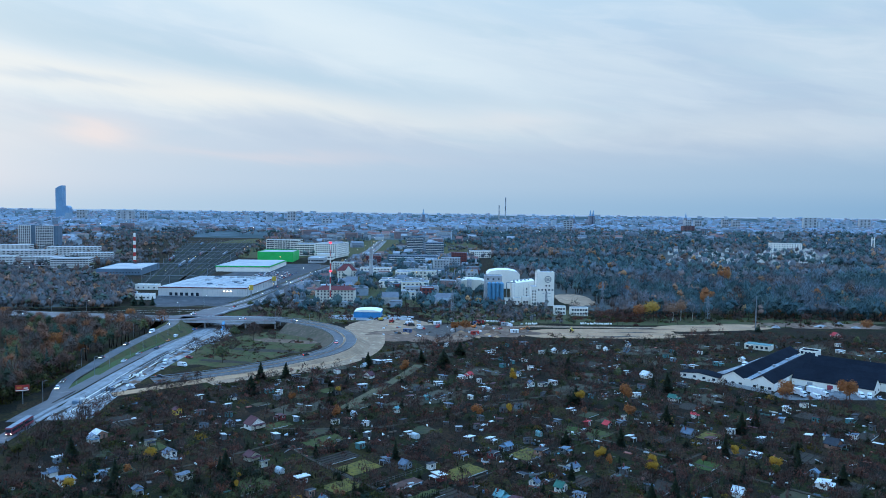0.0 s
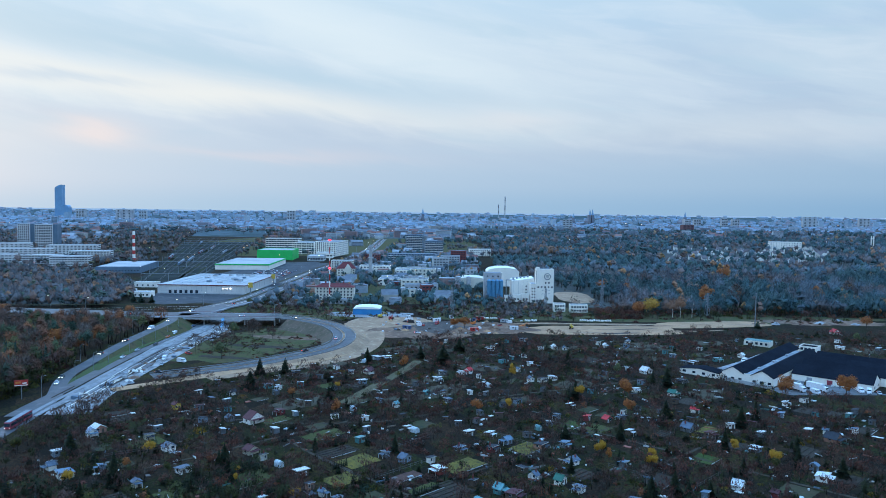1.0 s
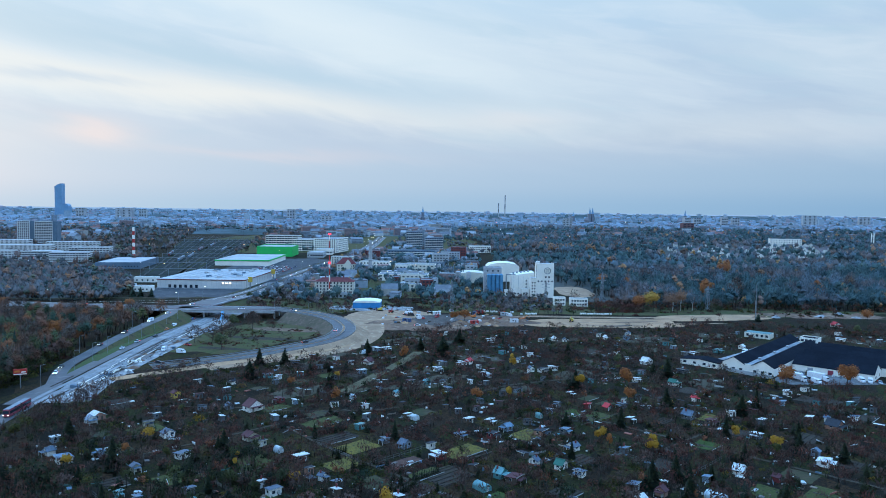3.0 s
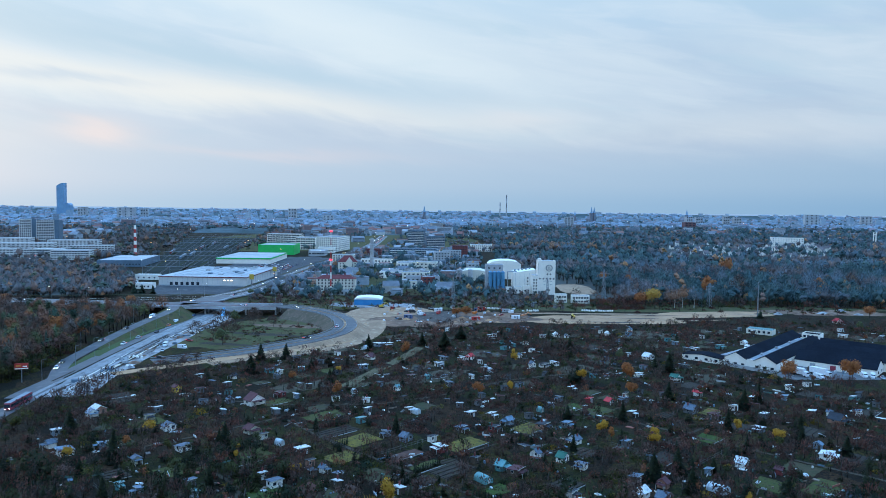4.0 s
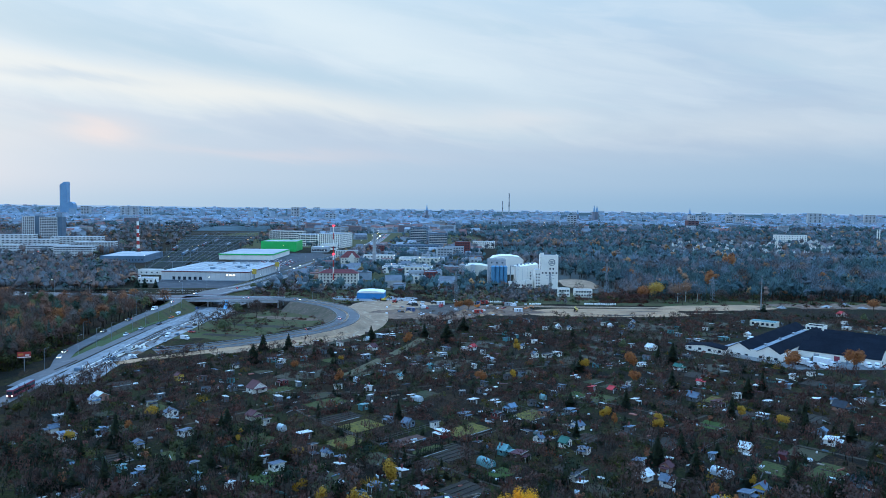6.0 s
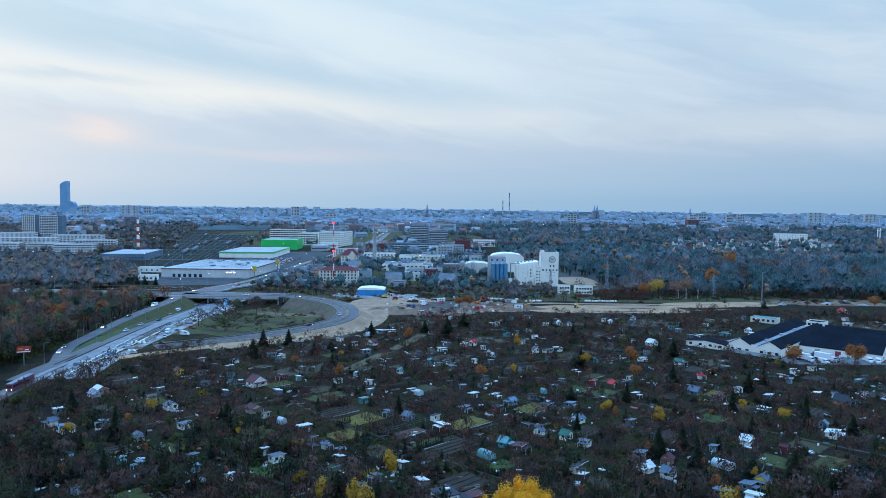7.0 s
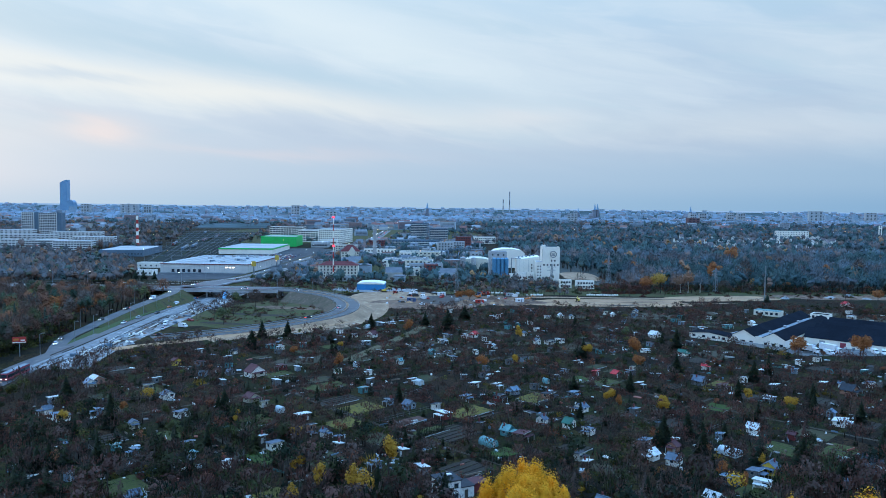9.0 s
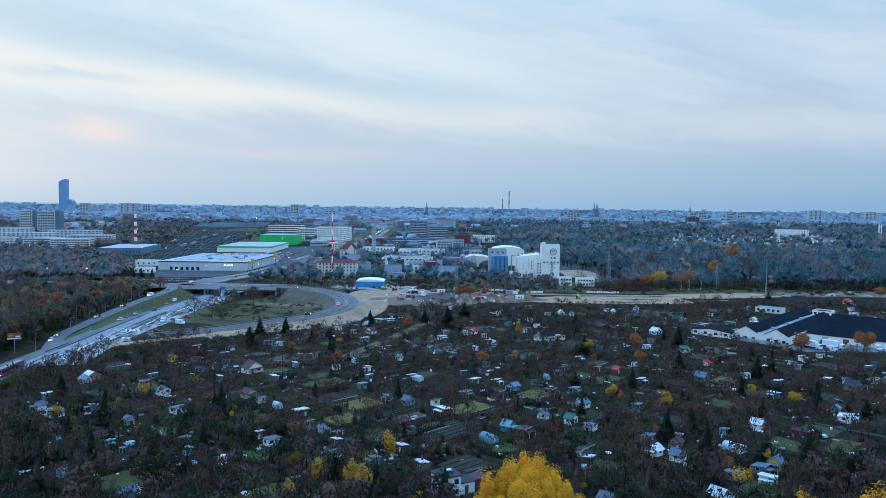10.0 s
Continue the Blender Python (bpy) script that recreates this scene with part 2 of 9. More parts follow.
GREEN = surface("bright_green_cladding", (0.05, 0.52, 0.12), (0.045, 0.46, 0.10), 0.1, 0.5)
REDROOF = surface("dark_red_tiles", (0.17, 0.035, 0.035), (0.12, 0.03, 0.03), 0.3, 0.75)
BRICK = surface("red_brickwork", (0.20, 0.055, 0.05), (0.14, 0.045, 0.042), 0.3, 0.85)
STEEL = surface("galvanised_steel", (0.30, 0.33, 0.35), (0.24, 0.26, 0.28), 0.5, 0.45, 0.6)
GLASS = surface("dark_window_glass", (0.03, 0.04, 0.055), (0.02, 0.028, 0.04), 0.5, 0.12, spec=0.6)
BARK = surface("grey_brown_bark", (0.075, 0.06, 0.05), (0.05, 0.042, 0.037), 1.0, 0.9)


# ---- building tools ----
class Shape:
    """Collects faces of one mesh."""

    def __init__(self):
        self.v, self.f = [], []

    def add(self, verts, faces):
        n = len(self.v)
        self.v += [tuple(p) for p in verts]
        self.f += [tuple(i + n for i in f) for f in faces]
        return self

    def box(self, x, y, z, w, d, h, rot=0.0):
        """A box on (x, y, z), its base's centre."""
        c, s = math.cos(radians(rot)), math.sin(radians(rot))
        pts = []
        for k in (0, h):
            for a, b in ((-w / 2, -d / 2), (w / 2, -d / 2), (w / 2, d / 2), (-w / 2, d / 2)):
                pts.append((x + a * c - b * s, y + a * s + b * c, z + k))
        return self.add(pts, [(3, 2, 1, 0), (4, 5, 6, 7), (0, 1, 5, 4), (1, 2, 6, 5), (2, 3, 7, 6), (3, 0, 4, 7)])

    def gable_body(self, x, y, w, d, eave, ridge):
        """Walls with gables at front and back; the ridge runs along y."""
        a, b = w / 2, d / 2
        p = [(x - a, y - b, 0), (x + a, y - b, 0), (x + a, y + b, 0), (x - a, y + b, 0),
             (x - a, y - b, eave), (x + a, y - b, eave), (x + a, y + b, eave), (x - a, y + b, eave), (x, y - b, ridge), (x, y + b, ridge)]
        return self.add(p, [(3, 2, 1, 0), (0, 1, 5, 8, 4), (2, 3, 7, 9, 6), (1, 2, 6, 5), (3, 0, 4, 7), (4, 8, 9, 7), (5, 6, 9, 8)])

    def gable_roof(self, x, y, w, d, eave, ridge, over=0.35, thick=0.18, lift=0.02):
        """Two slabs that meet at a ridge along y."""
        slope = (ridge - eave) / (w / 2)
        a, b = w / 2 + over, d / 2 + over
        lo, hi = eave - slope * over + lift, ridge + lift
        for s in (-1, 1):
            p = [(x + s * a, y - b, lo), (x + s * a, y + b, lo), (x, y + b, hi), (x, y - b, hi),
                 (x + s * a, y - b, lo + thick), (x + s * a, y + b, lo + thick), (x, y + b, hi + thick), (x, y - b, hi + thick)]
            f = [(3, 2, 1, 0), (4, 5, 6, 7), (0, 1, 5, 4), (1, 2, 6, 5), (2, 3, 7, 6), (3, 0, 4, 7)]
            self.add(p, f if s > 0 else [t[::-1] for t in f])
        return self

    def hip_roof(self, x, y, w, d, eave, ridge, over=0.4):
        a, b = w / 2 + over, d / 2 + over
        r = max(0.0, max(a, b) - min(a, b))
        e = [(x - r, y), (x + r, y)] if a >= b else [(x, y - r), (x, y + r)]
        p = [(x - a, y - b, eave), (x + a, y - b, eave), (x + a, y + b, eave), (x - a, y + b, eave), (*e[0], ridge), (*e[1], ridge)]
        f = [(0, 1, 5, 4), (1, 2, 5), (2, 3, 4, 5), (3, 0, 4)] if a >= b else [(0, 1, 4), (1, 2, 5, 4), (2, 3, 5), (3, 0, 4, 5)]
        return self.add(p, f + [(3, 2, 1, 0)])

    def tube(self, x, y, z, r0, r1, h, n=10):
        """An upright tapered tube with closed ends."""
        p = [(x + r * math.cos(2 * math.pi * i / n), y + r * math.sin(2 * math.pi * i / n), k) for k, r in ((z, r0), (z + h, r1)) for i in range(n)]
        return self.add(p, [(i, (i + 1) % n, n + (i + 1) % n, n + i) for i in range(n)] + [tuple(range(n))[::-1], tuple(range(n, 2 * n))])

    def bar(self, a, b, r=0.05, n=4):
        """A straight bar from a to b."""
        a, b = Vector(a), Vector(b)
        q = (b - a).to_track_quat("Z", "Y")
        p = [e + q @ Vector((r * math.cos(2 * math.pi * i / n), r * math.sin(2 * math.pi * i / n), 0)) for e in (a, b) for i in range(n)]
        return self.add(p, [(i, (i + 1) % n, n + (i + 1) % n, n + i) for i in range(n)] + [tuple(range(n))[::-1], tuple(range(n, 2 * n))])

    def barrel(self, x, y, w, d, spring, top, n=10, base=0.0):
        """A body with an arched roof, the arch's axis along y."""
        prof = [(-w / 2, base)] + [(-w / 2 * math.cos(math.pi * i / n), spring + (top - spring) * math.sin(math.pi * i / n)) for i in range(n + 1)] + [(w / 2, base)]
        m = len(prof)
        p = [(x + a, y + s * d / 2, k) for s in (-1, 1) for a, k in prof]
        return self.add(p, [(i, i + 1, m + i + 1, m + i)[::-1] for i in range(m - 1)] + [tuple(range(m))[::-1][::-1], tuple(range(m, 2 * m))[::-1]])

    def mesh(self, name):
        me = bpy.data.meshes.new(name)
        me.from_pydata(self.v, [], self.f)
        me.update()
        return me


def part(name, shape, material, parent, label=""):
    """One mesh object under a thing or a part."""
    data = shape.mesh(name) if isinstance(shape, Shape) else shape
    if not data.materials:
        data.materials.append(material)
    ob = new(name, data)
    ob.parent = parent
    return tagged(ob, label)


def thing(name, at, label, category, group="", kind=""):
    """An empty at a thing's base, which holds its parts."""
    ob = new(name)
    ob.empty_display_size = 0.5
    ob.matrix_basis = at
    return tagged(ob, label, category, group, kind)


def solid(name, shape, material, label, category, group="", kind="", at=None):
    """A thing that is one mesh."""
    data = shape.mesh(name) if isinstance(shape, Shape) else shape
    if not data.materials:
        data.materials.append(material)
    ob = new(name, data)
    if at is not None:
        ob.matrix_basis = at
    return tagged(ob, label, category, group, kind)


def spline(pts, step=6.0):
    """A smooth line through a few points (x, y, z)."""
    p = [Vector((*q, 0)) if len(q) == 2 else Vector(q) for q in pts]
    p = [2 * p[0] - p[1]] + p + [2 * p[-1] - p[-2]]
    out = []
    for i in range(1, len(p) - 2):
        n = max(2, int((p[i + 1] - p[i]).length / step))
        for k in range(n):
            t = k / n
            out.append(0.5 * ((2 * p[i]) + (p[i + 1] - p[i - 1]) * t + (2 * p[i - 1] - 5 * p[i] + 4 * p[i + 1] - p[i + 2]) * t * t
                              + (3 * p[i] - p[i - 1] - 3 * p[i + 1] + p[i + 2]) * t ** 3))
    return out + [p[-2]]


def ribbon(line, width, lift=0.05, drop=0.4, shift=0.0, shape=None):
    """A strip with thickness that follows a line; width may change along it."""
    s = shape or Shape()
    pts = []
    n = len(line)
    for i, q in enumerate(line):
        d = (line[min(i + 1, n - 1)] - line[max(i - 1, 0)]).normalized()
        side = Vector((d.y, -d.x, 0)).normalized()
        w = width if isinstance(width, (int, float)) else width[0] + (width[1] - width[0]) * i / (n - 1)
        for a, k in ((-w / 2, lift), (w / 2, lift), (w / 2, lift - drop), (-w / 2, lift - drop)):
            pts.append(q + side * (a + shift) + Vector((0, 0, k)))
    f = []
    for i in range(n - 1):
        b = 4 * i
        f += [(b, b + 1, b + 5, b + 4), (b + 1, b + 2, b + 6, b + 5), (b + 3, b, b + 4, b + 7)]
    f += [(0, 3, 2, 1), (4 * n - 4, 4 * n - 3, 4 * n - 2, 4 * n - 1)]
    return s.add(pts, f)


def patch(name, cx, cy, rx, ry, material, label, rot=0.0, lift=0.03, power=2.6, rough=0.12, category="ground patch", kind="structure"):
    """A flat spread of ground with an uneven rounded outline."""
    c, s = math.cos(radians(rot)), math.sin(radians(rot))
    pts = [(cx, cy, lift)]
    n = 72
    for i in range(n):
        t = 2 * math.pi * i / n
        ca, sa = math.cos(t), math.sin(t)
        r = (abs(ca) ** power + abs(sa) ** power) ** (-1 / power)
        r *= 1 + rough * noise.noise((ca * 2 + cx, sa * 2 + cy, 3.1)) + 0.5 * rough * noise.noise((ca * 6 + cx, sa * 6 + cy, 7.7))
        a, b = r * ca * rx, r * sa * ry
        pts.append((cx + a * c - b * s, cy + a * s + b * c, lift))
    sh = Shape().add(pts, [(0, i + 1, (i + 1) % n + 1) for i in range(n)])
    return solid(name, sh, material, label, category, kind=kind)


# ---- ground ----
def ground_material():
    m, nt, bsdf = nodes_of("rough_ground")
    N, L = nt.nodes, nt.links
    g = N.new("ShaderNodeNewGeometry")

    def tex(scale, detail=5.0):
        n = N.new("ShaderNodeTexNoise")
        n.inputs["Scale"].default_value, n.inputs["Detail"].default_value, n.inputs["Roughness"].default_value = scale, detail, 0.65
        L.new(g.outputs["Position"], n.inputs["Vector"])
        return n.outputs[0]

    def ramp(v, lo, hi):
        r = N.new("ShaderNodeMapRange")
        r.inputs[1].default_value, r.inputs[2].default_value = lo, hi
        L.new(v, r.inputs[0])
        return r.outputs[0]

    def mix(f, a, b):
        n = N.new("ShaderNodeMix")
        n.data_type = "RGBA"
        L.new(f, n.inputs[0])
        for i, v in ((6, a), (7, b)):
            if isinstance(v, tuple):
                n.inputs[i].default_value = (*v, 1)
            else:
                L.new(v, n.inputs[i])
        return n.outputs[2]

    col = mix(ramp(tex(0.03), 0.42, 0.58), (0.024, 0.014, 0.008), (0.022, 0.024, 0.005))
    col = mix(ramp(tex(0.11), 0.5, 0.62), col, (0.047, 0.026, 0.012))
    col = mix(ramp(tex(0.07), 0.56, 0.66), col, (0.076, 0.054, 0.013))
    # the mosaic of allotment plots, turned by 45 degrees
    turn = N.new("ShaderNodeMapping")
    turn.inputs["Rotation"].default_value = (0, 0, radians(45))
    turn.inputs["Scale"].default_value = (1 / 8.0, 1 / 15.0, 0.0)
    L.new(g.outputs["Position"], turn.inputs[0])
    cell = N.new("ShaderNodeVectorMath")
    cell.operation = "FLOOR"
    L.new(turn.outputs[0], cell.inputs[0])
    chance = N.new("ShaderNodeTexWhiteNoise")
    chance.noise_dimensions = "3D"
    L.new(cell.outputs[0], chance.inputs["Vector"])
    kinds = N.new("ShaderNodeValToRGB")
    kinds.color_ramp.interpolation = "CONSTANT"
    tones = [(0.042, 0.025, 0.013), (0.036, 0.043, 0.007), (0.014, 0.011, 0.007), (0.070, 0.052, 0.013), (0.028, 0.032, 0.006), (0.072, 0.038, 0.018), (0.024, 0.016, 0.009)]
    while len(kinds.color_ramp.elements) < len(tones):
        kinds.color_ramp.elements.new(0.5)
    for i, (e, tone) in enumerate(zip(kinds.color_ramp.elements, tones)):
        e.position, e.color = i / len(tones), (*tone, 1)
    L.new(chance.outputs["Value"], kinds.inputs[0])
    inside = N.new("ShaderNodeSeparateXYZ")
    L.new(g.outputs["Position"], inside.inputs[0])
    near = N.new("ShaderNodeMapRange")
    near.inputs[1].default_value, near.inputs[2].default_value, near.inputs[3].default_value, near.inputs[4].default_value = 440, 520, 0.78, 0.0
    L.new(inside.outputs[1], near.inputs[0])
    worn = N.new("ShaderNodeMath")
    worn.operation = "MULTIPLY"
    L.new(near.outputs[0], worn.inputs[0])
    L.new(ramp(tex(0.05), 0.30, 0.50), worn.inputs[1])
    col = mix(worn.outputs[0], col, kinds.outputs[0])
    # near-black specks scattered over the ground by a fine noise
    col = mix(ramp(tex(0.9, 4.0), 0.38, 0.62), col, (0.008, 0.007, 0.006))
    L.new(col, bsdf.inputs["Base Color"])
    bsdf.inputs["Roughness"].default_value = 0.95
    bsdf.inputs["Specular IOR Level"].default_value = 0.1
    bp = N.new("ShaderNodeBump")
    bp.inputs["Strength"].default_value, bp.inputs["Distance"].default_value = 0.6, 0.5
    L.new(tex(0.6), bp.inputs["Height"])
    L.new(bp.outputs[0], bsdf.inputs["Normal"])
    return m


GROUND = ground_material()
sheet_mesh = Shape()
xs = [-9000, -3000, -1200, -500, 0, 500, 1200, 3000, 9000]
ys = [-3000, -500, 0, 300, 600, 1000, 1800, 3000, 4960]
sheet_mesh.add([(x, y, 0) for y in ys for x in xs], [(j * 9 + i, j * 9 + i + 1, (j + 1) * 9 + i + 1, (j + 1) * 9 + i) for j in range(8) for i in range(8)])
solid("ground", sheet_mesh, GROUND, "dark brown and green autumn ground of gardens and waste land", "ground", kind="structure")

# far land that closes the view; its pale blue emission paints the haze
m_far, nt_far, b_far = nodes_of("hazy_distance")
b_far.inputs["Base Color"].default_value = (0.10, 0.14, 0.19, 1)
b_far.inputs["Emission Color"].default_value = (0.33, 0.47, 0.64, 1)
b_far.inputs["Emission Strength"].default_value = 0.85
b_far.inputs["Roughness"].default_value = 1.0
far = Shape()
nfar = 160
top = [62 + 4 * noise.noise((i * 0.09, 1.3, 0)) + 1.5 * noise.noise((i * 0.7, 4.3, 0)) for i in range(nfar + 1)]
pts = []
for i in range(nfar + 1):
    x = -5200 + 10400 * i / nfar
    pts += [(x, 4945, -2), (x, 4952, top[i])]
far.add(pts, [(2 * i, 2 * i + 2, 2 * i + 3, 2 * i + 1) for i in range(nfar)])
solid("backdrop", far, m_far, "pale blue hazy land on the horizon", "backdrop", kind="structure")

PALESLAB = surface("pale_new_concrete", (0.36, 0.36, 0.36), (0.22, 0.22, 0.23), 0.15, 0.85, fine=1.0)
RED_RAIL = surface("faded_red_rail_paint", (0.30, 0.12, 0.12), (0.24, 0.11, 0.11), 0.8, 0.6)
BALUSTER = Shape().box(0, 0, 0, 0.1, 0.1, 0.9).mesh("baluster")
BALUSTER.materials.append(RED_RAIL)

# ---- roads ----
YARDEARTH = surface("dark_trampled_earth", (0.085, 0.066, 0.055), (0.055, 0.046, 0.040), 0.15, 0.9, fine=1.2, bump=0.4, c=(0.15, 0.125, 0.105))
VERGE = surface("green_verge_grass", (0.052, 0.085, 0.020), (0.064, 0.080, 0.026), 0.15, 0.95, fine=1.5, bump=0.3, c=(0.060, 0.052, 0.026))
ramp_line = spline([(-166, 235, 0), (-169, 268, 0), (-172, 296, 0), (-178, 322, 0), (-188, 346, 0), (-194, 366, 0.1), (-196, 391, 0.8), (-198, 423, 2.0), (-197, 459, 4.0), (-195, 482, 5.2), (-195, 503, 6.0), (-200, 522, 6.0)])
solid("road", ribbon(ramp_line, 7.0, 0.10, 0.9), ASPHALT, "grey asphalt slip road that climbs to the bridge", "road", kind="structure")
tram_full = spline([(-160, 240), (-166, 272), (-170, 300), (-171, 335), (-173, 370), (-175, 422), (-174, 488), (-172, 530), (-171, 556)])
tram_line = [p for p in tram_full if p.y > 292]
site = ribbon(spline([(-158, 296), (-164, 330), (-167, 365), (-168, 422), (-171, 488), (-172, 550)]), (18, 30), 0.04, 0.3)
solid("building_site_strip", site, GRAVEL, "torn-up grey gravel strip of a road under construction", "road works", kind="structure")
solid("main_road", ribbon(tram_line, 6.5, 0.09, 0.3, shift=-9), ASPHALT, "asphalt carriageway beside the tram track", "road", kind="structure")
for mid in (-3.3, 0.3):
    track_bed = solid("tram_bed", ribbon(tram_line, 2.1, 0.16, 0.3, shift=mid), PALESLAB, "new pale concrete tram track bed", "tram track", kind="structure")
    for k in (-0.72, 0.72):
        part("rail", ribbon(tram_line, 0.16, 0.30, 0.16, shift=mid + k), STEEL, track_bed)
site_rng = random.Random(63)
for i in range(44):
    yy = site_rng.uniform(300, 505)
    xx = -171 + site_rng.uniform(3, 6 + (yy - 290) * 0.07)
    patch("torn_strip", xx, yy, site_rng.uniform(0.6, 2.2), site_rng.uniform(4, 16), (DIRT, SOIL, PALESLAB, ASPHALT, FRESH)[i % 5], "torn-up strip of earth and old paving", rot=site_rng.uniform(-8, 4), lift=0.07 + 0.004 * i, rough=0.35)
# kerbs, pipes and trench edges laid out along the torn-up road
for i in range(26):
    a = site_rng.randrange(2, len(tram_line) - 16)
    seg = tram_line[a:a + site_rng.randrange(4, 14)]
    off = site_rng.uniform(-8, 9)
    if -4.6 < off < 1.6:
        off += 6.0
    solid("kerb_line", ribbon(seg, site_rng.uniform(0.2, 0.5), 0.32, 0.4, shift=off), (PALESLAB, SOIL, WHITEWALL, ASPHALT)[i % 4], "row of kerbs and pipes along the road works", "kerb line", "kerb lines", kind="structure")
LOOP = [(-200, 530, 6), (-152, 531, 6), (-135, 530, 6), (-113, 521, 6), (-87, 500, 5.5), (-74, 479, 4.8), (-69, 462, 4.2), (-69, 446, 3.2), (-75, 431, 2.4), (-87, 417, 1.6), (-104, 401, 0.8), (-117, 390, 0.3), (-130, 381, 0), (-152, 366, 0)]
loop_line = spline(LOOP)
solid("loop_road", ribbon(loop_line, 14, 0.10, 0.8, shift=-3.0), ASPHALT, "curved asphalt loop ramp on an embankment", "road", kind="structure")
solid("median", ribbon(loop_line[13:], 1.6, 0.22, 0.3, shift=-2.6), GREYSAND, "narrow sandy median of the loop road", "median", kind="structure")
for k in (-10.2, -3.6, -1.7, 4.2):
    rail_line = solid("guard_rail", ribbon(loop_line[10:], 0.14, 0.85, 0.35, shift=k), STEEL, "galvanised guard rail along the loop road", "guard rail", kind="structure")
BANKEARTH = surface("weedy_bank_earth", (0.125, 0.088, 0.062), (0.080, 0.070, 0.042), 0.15, 0.95, fine=1.0, bump=0.5, c=(0.16, 0.11, 0.078))
# embankments under the loop and its sandy shoulder
def bank(line, inner, outer, material, name, label):
    s = Shape()
    pts = []
    n = len(line)
    for i, q in enumerate(line):
        d = (line[min(i + 1, n - 1)] - line[max(i - 1, 0)]).normalized()
        side = Vector((d.y, -d.x, 0)).normalized()
        k = q.z
        for a, z in ((-inner - 1.6 * k, -0.05), (-inner, k - 0.05), (outer, k - 0.05), (outer + 1.8 * k, -0.05)):
            p = q - side * a
            pts.append((p.x, p.y, z))
    s.add(pts, [(4 * i + j, 4 * i + j + 1, 4 * i + j + 5, 4 * i + j + 4)[::-1] for i in range(n - 1) for j in range(3)])
    return solid(name, s, material, label, "embankment", kind="structure")
bank(loop_line[13:], 5.5, 2.0, BANKEARTH, "embankment", "brown weedy earth bank inside the loop road")
bank(loop_line[13:], -1.5, 11.5, GREYSAND, "embankment", "sandy outer bank of the loop road")
patch("loop_meadow", -122, 458, 34, 62, ROUGHGRASS, "worn meadow inside the loop road", rot=-24, lift=0.02)
for k, (cx, cy, rx, ry) in enumerate(((-108, 478, 24, 6), (-118, 462, 26, 4), (-116, 446, 26, 4), (-124, 428, 22, 4), (-128, 412, 16, 3))):
    patch("loop_terrace", cx, cy, rx, ry, (DIRT, GRASS, SOIL, GRASS, SOIL)[k], "low worn terrace inside the loop road", rot=-12, lift=0.05 + 0.01 * k, rough=0.25)
solid("verge", ribbon(spline([(-181, 330, 0), (-185, 361, 0), (-189, 395, 0.1), (-191, 433, 0.3), (-190, 465, 0.5)]), (5, 11), 0.06, 0.4), VERGE, "green grass verge between the slip road and the main road", "verge", kind="structure")
sand_line = spline([(-158, 336), (-140, 352), (-121, 369), (-105, 383), (-87, 397), (-70, 414), (-60, 436), (-57, 462), (-62, 492)])
solid("sand_track", ribbon(sand_line, (7, 12), 0.16, 0.3), SAND, "pale sand haul road beside the loop", "sand track", kind="structure")
solid("sand_slope", ribbon(spline([(-120, 360), (-100, 378), (-80, 394), (-64, 412), (-54, 438), (-52, 470), (-56, 505)]), (8, 24), 0.10, 0.3), GREYSAND, "graded sandy slope below the loop road", "sand slope", kind="structure")
patch("sand_field", 113, 524, 56, 20, SAND, "wide flat field of pale sand on a building site", rot=4, lift=0.06, power=4)
patch("sand_field", 205, 556, 48, 15, SAND, "pale sand strip along the wood", rot=10, lift=0.14)
patch("earth_yard", -42, 535, 34, 42, GREYSAND, "trampled sandy yard of a building site", lift=0.07)
patch("earth_yard", -20, 505, 36, 26, DIRT, "churned brown earth of a building site", lift=0.09, rough=0.3)
patch("earth_yard", 22, 528, 40, 26, DIRT, "churned brown earth with rubble", lift=0.12, rough=0.3)
patch("gravel_road", 120, 552, 78, 3, GREYSAND, "grey haul road along the sand", rot=2, lift=0.10)
sand_rng = random.Random(29)
for i in range(18):
    patch("wheel_track", sand_rng.uniform(66, 250), 505 + 0.22 * i + sand_rng.uniform(2, 52), sand_rng.uniform(6, 20), sand_rng.uniform(0.6, 2.2), (GREYSAND, DIRT, GREYSAND, GREYSAND, YARDEARTH)[i % 5], "churned wheel tracks across the sand", rot=sand_rng.uniform(-4, 12), lift=0.16 + 0.004 * i, rough=0.45)
LITTER = surface("damp_leaf_litter", (0.105, 0.105, 0.095), (0.075, 0.080, 0.075), 0.03, 0.95, fine=0.4, bump=0.4, c=(0.13, 0.105, 0.08), spec=0.0)
solid("wood_floor", Shape().add([(a, b, 0.03) for a, b in ((118, 660), (135, 640), (240, 640), (470, 655), (1500, 2300), (160, 2300), (60, 900), (112, 780))], [(0, 1, 2, 3, 4, 5, 6, 7)]), LITTER, "grey-brown leaf litter under the bare wood", "wood floor", kind="structure")
solid("wood_floor", Shape().add([(a, b, 0.03) for a, b in ((-420, 606), (-310, 620), (-345, 800), (-480, 1000), (-700, 1000))], [(0, 1, 2, 3, 4)]), LITTER, "grey-brown leaf litter under the bare wood", "wood floor", kind="structure")
patch("rough_grass", 205, 588, 150, 26, ROUGHGRASS, "rough grass strip between the sand and the wood", lift=0.02, rough=0.2)
patch("rough_grass", 45, 610, 70, 50, ROUGHGRASS, "rough grass before the factory", lift=0.03, rough=0.2)
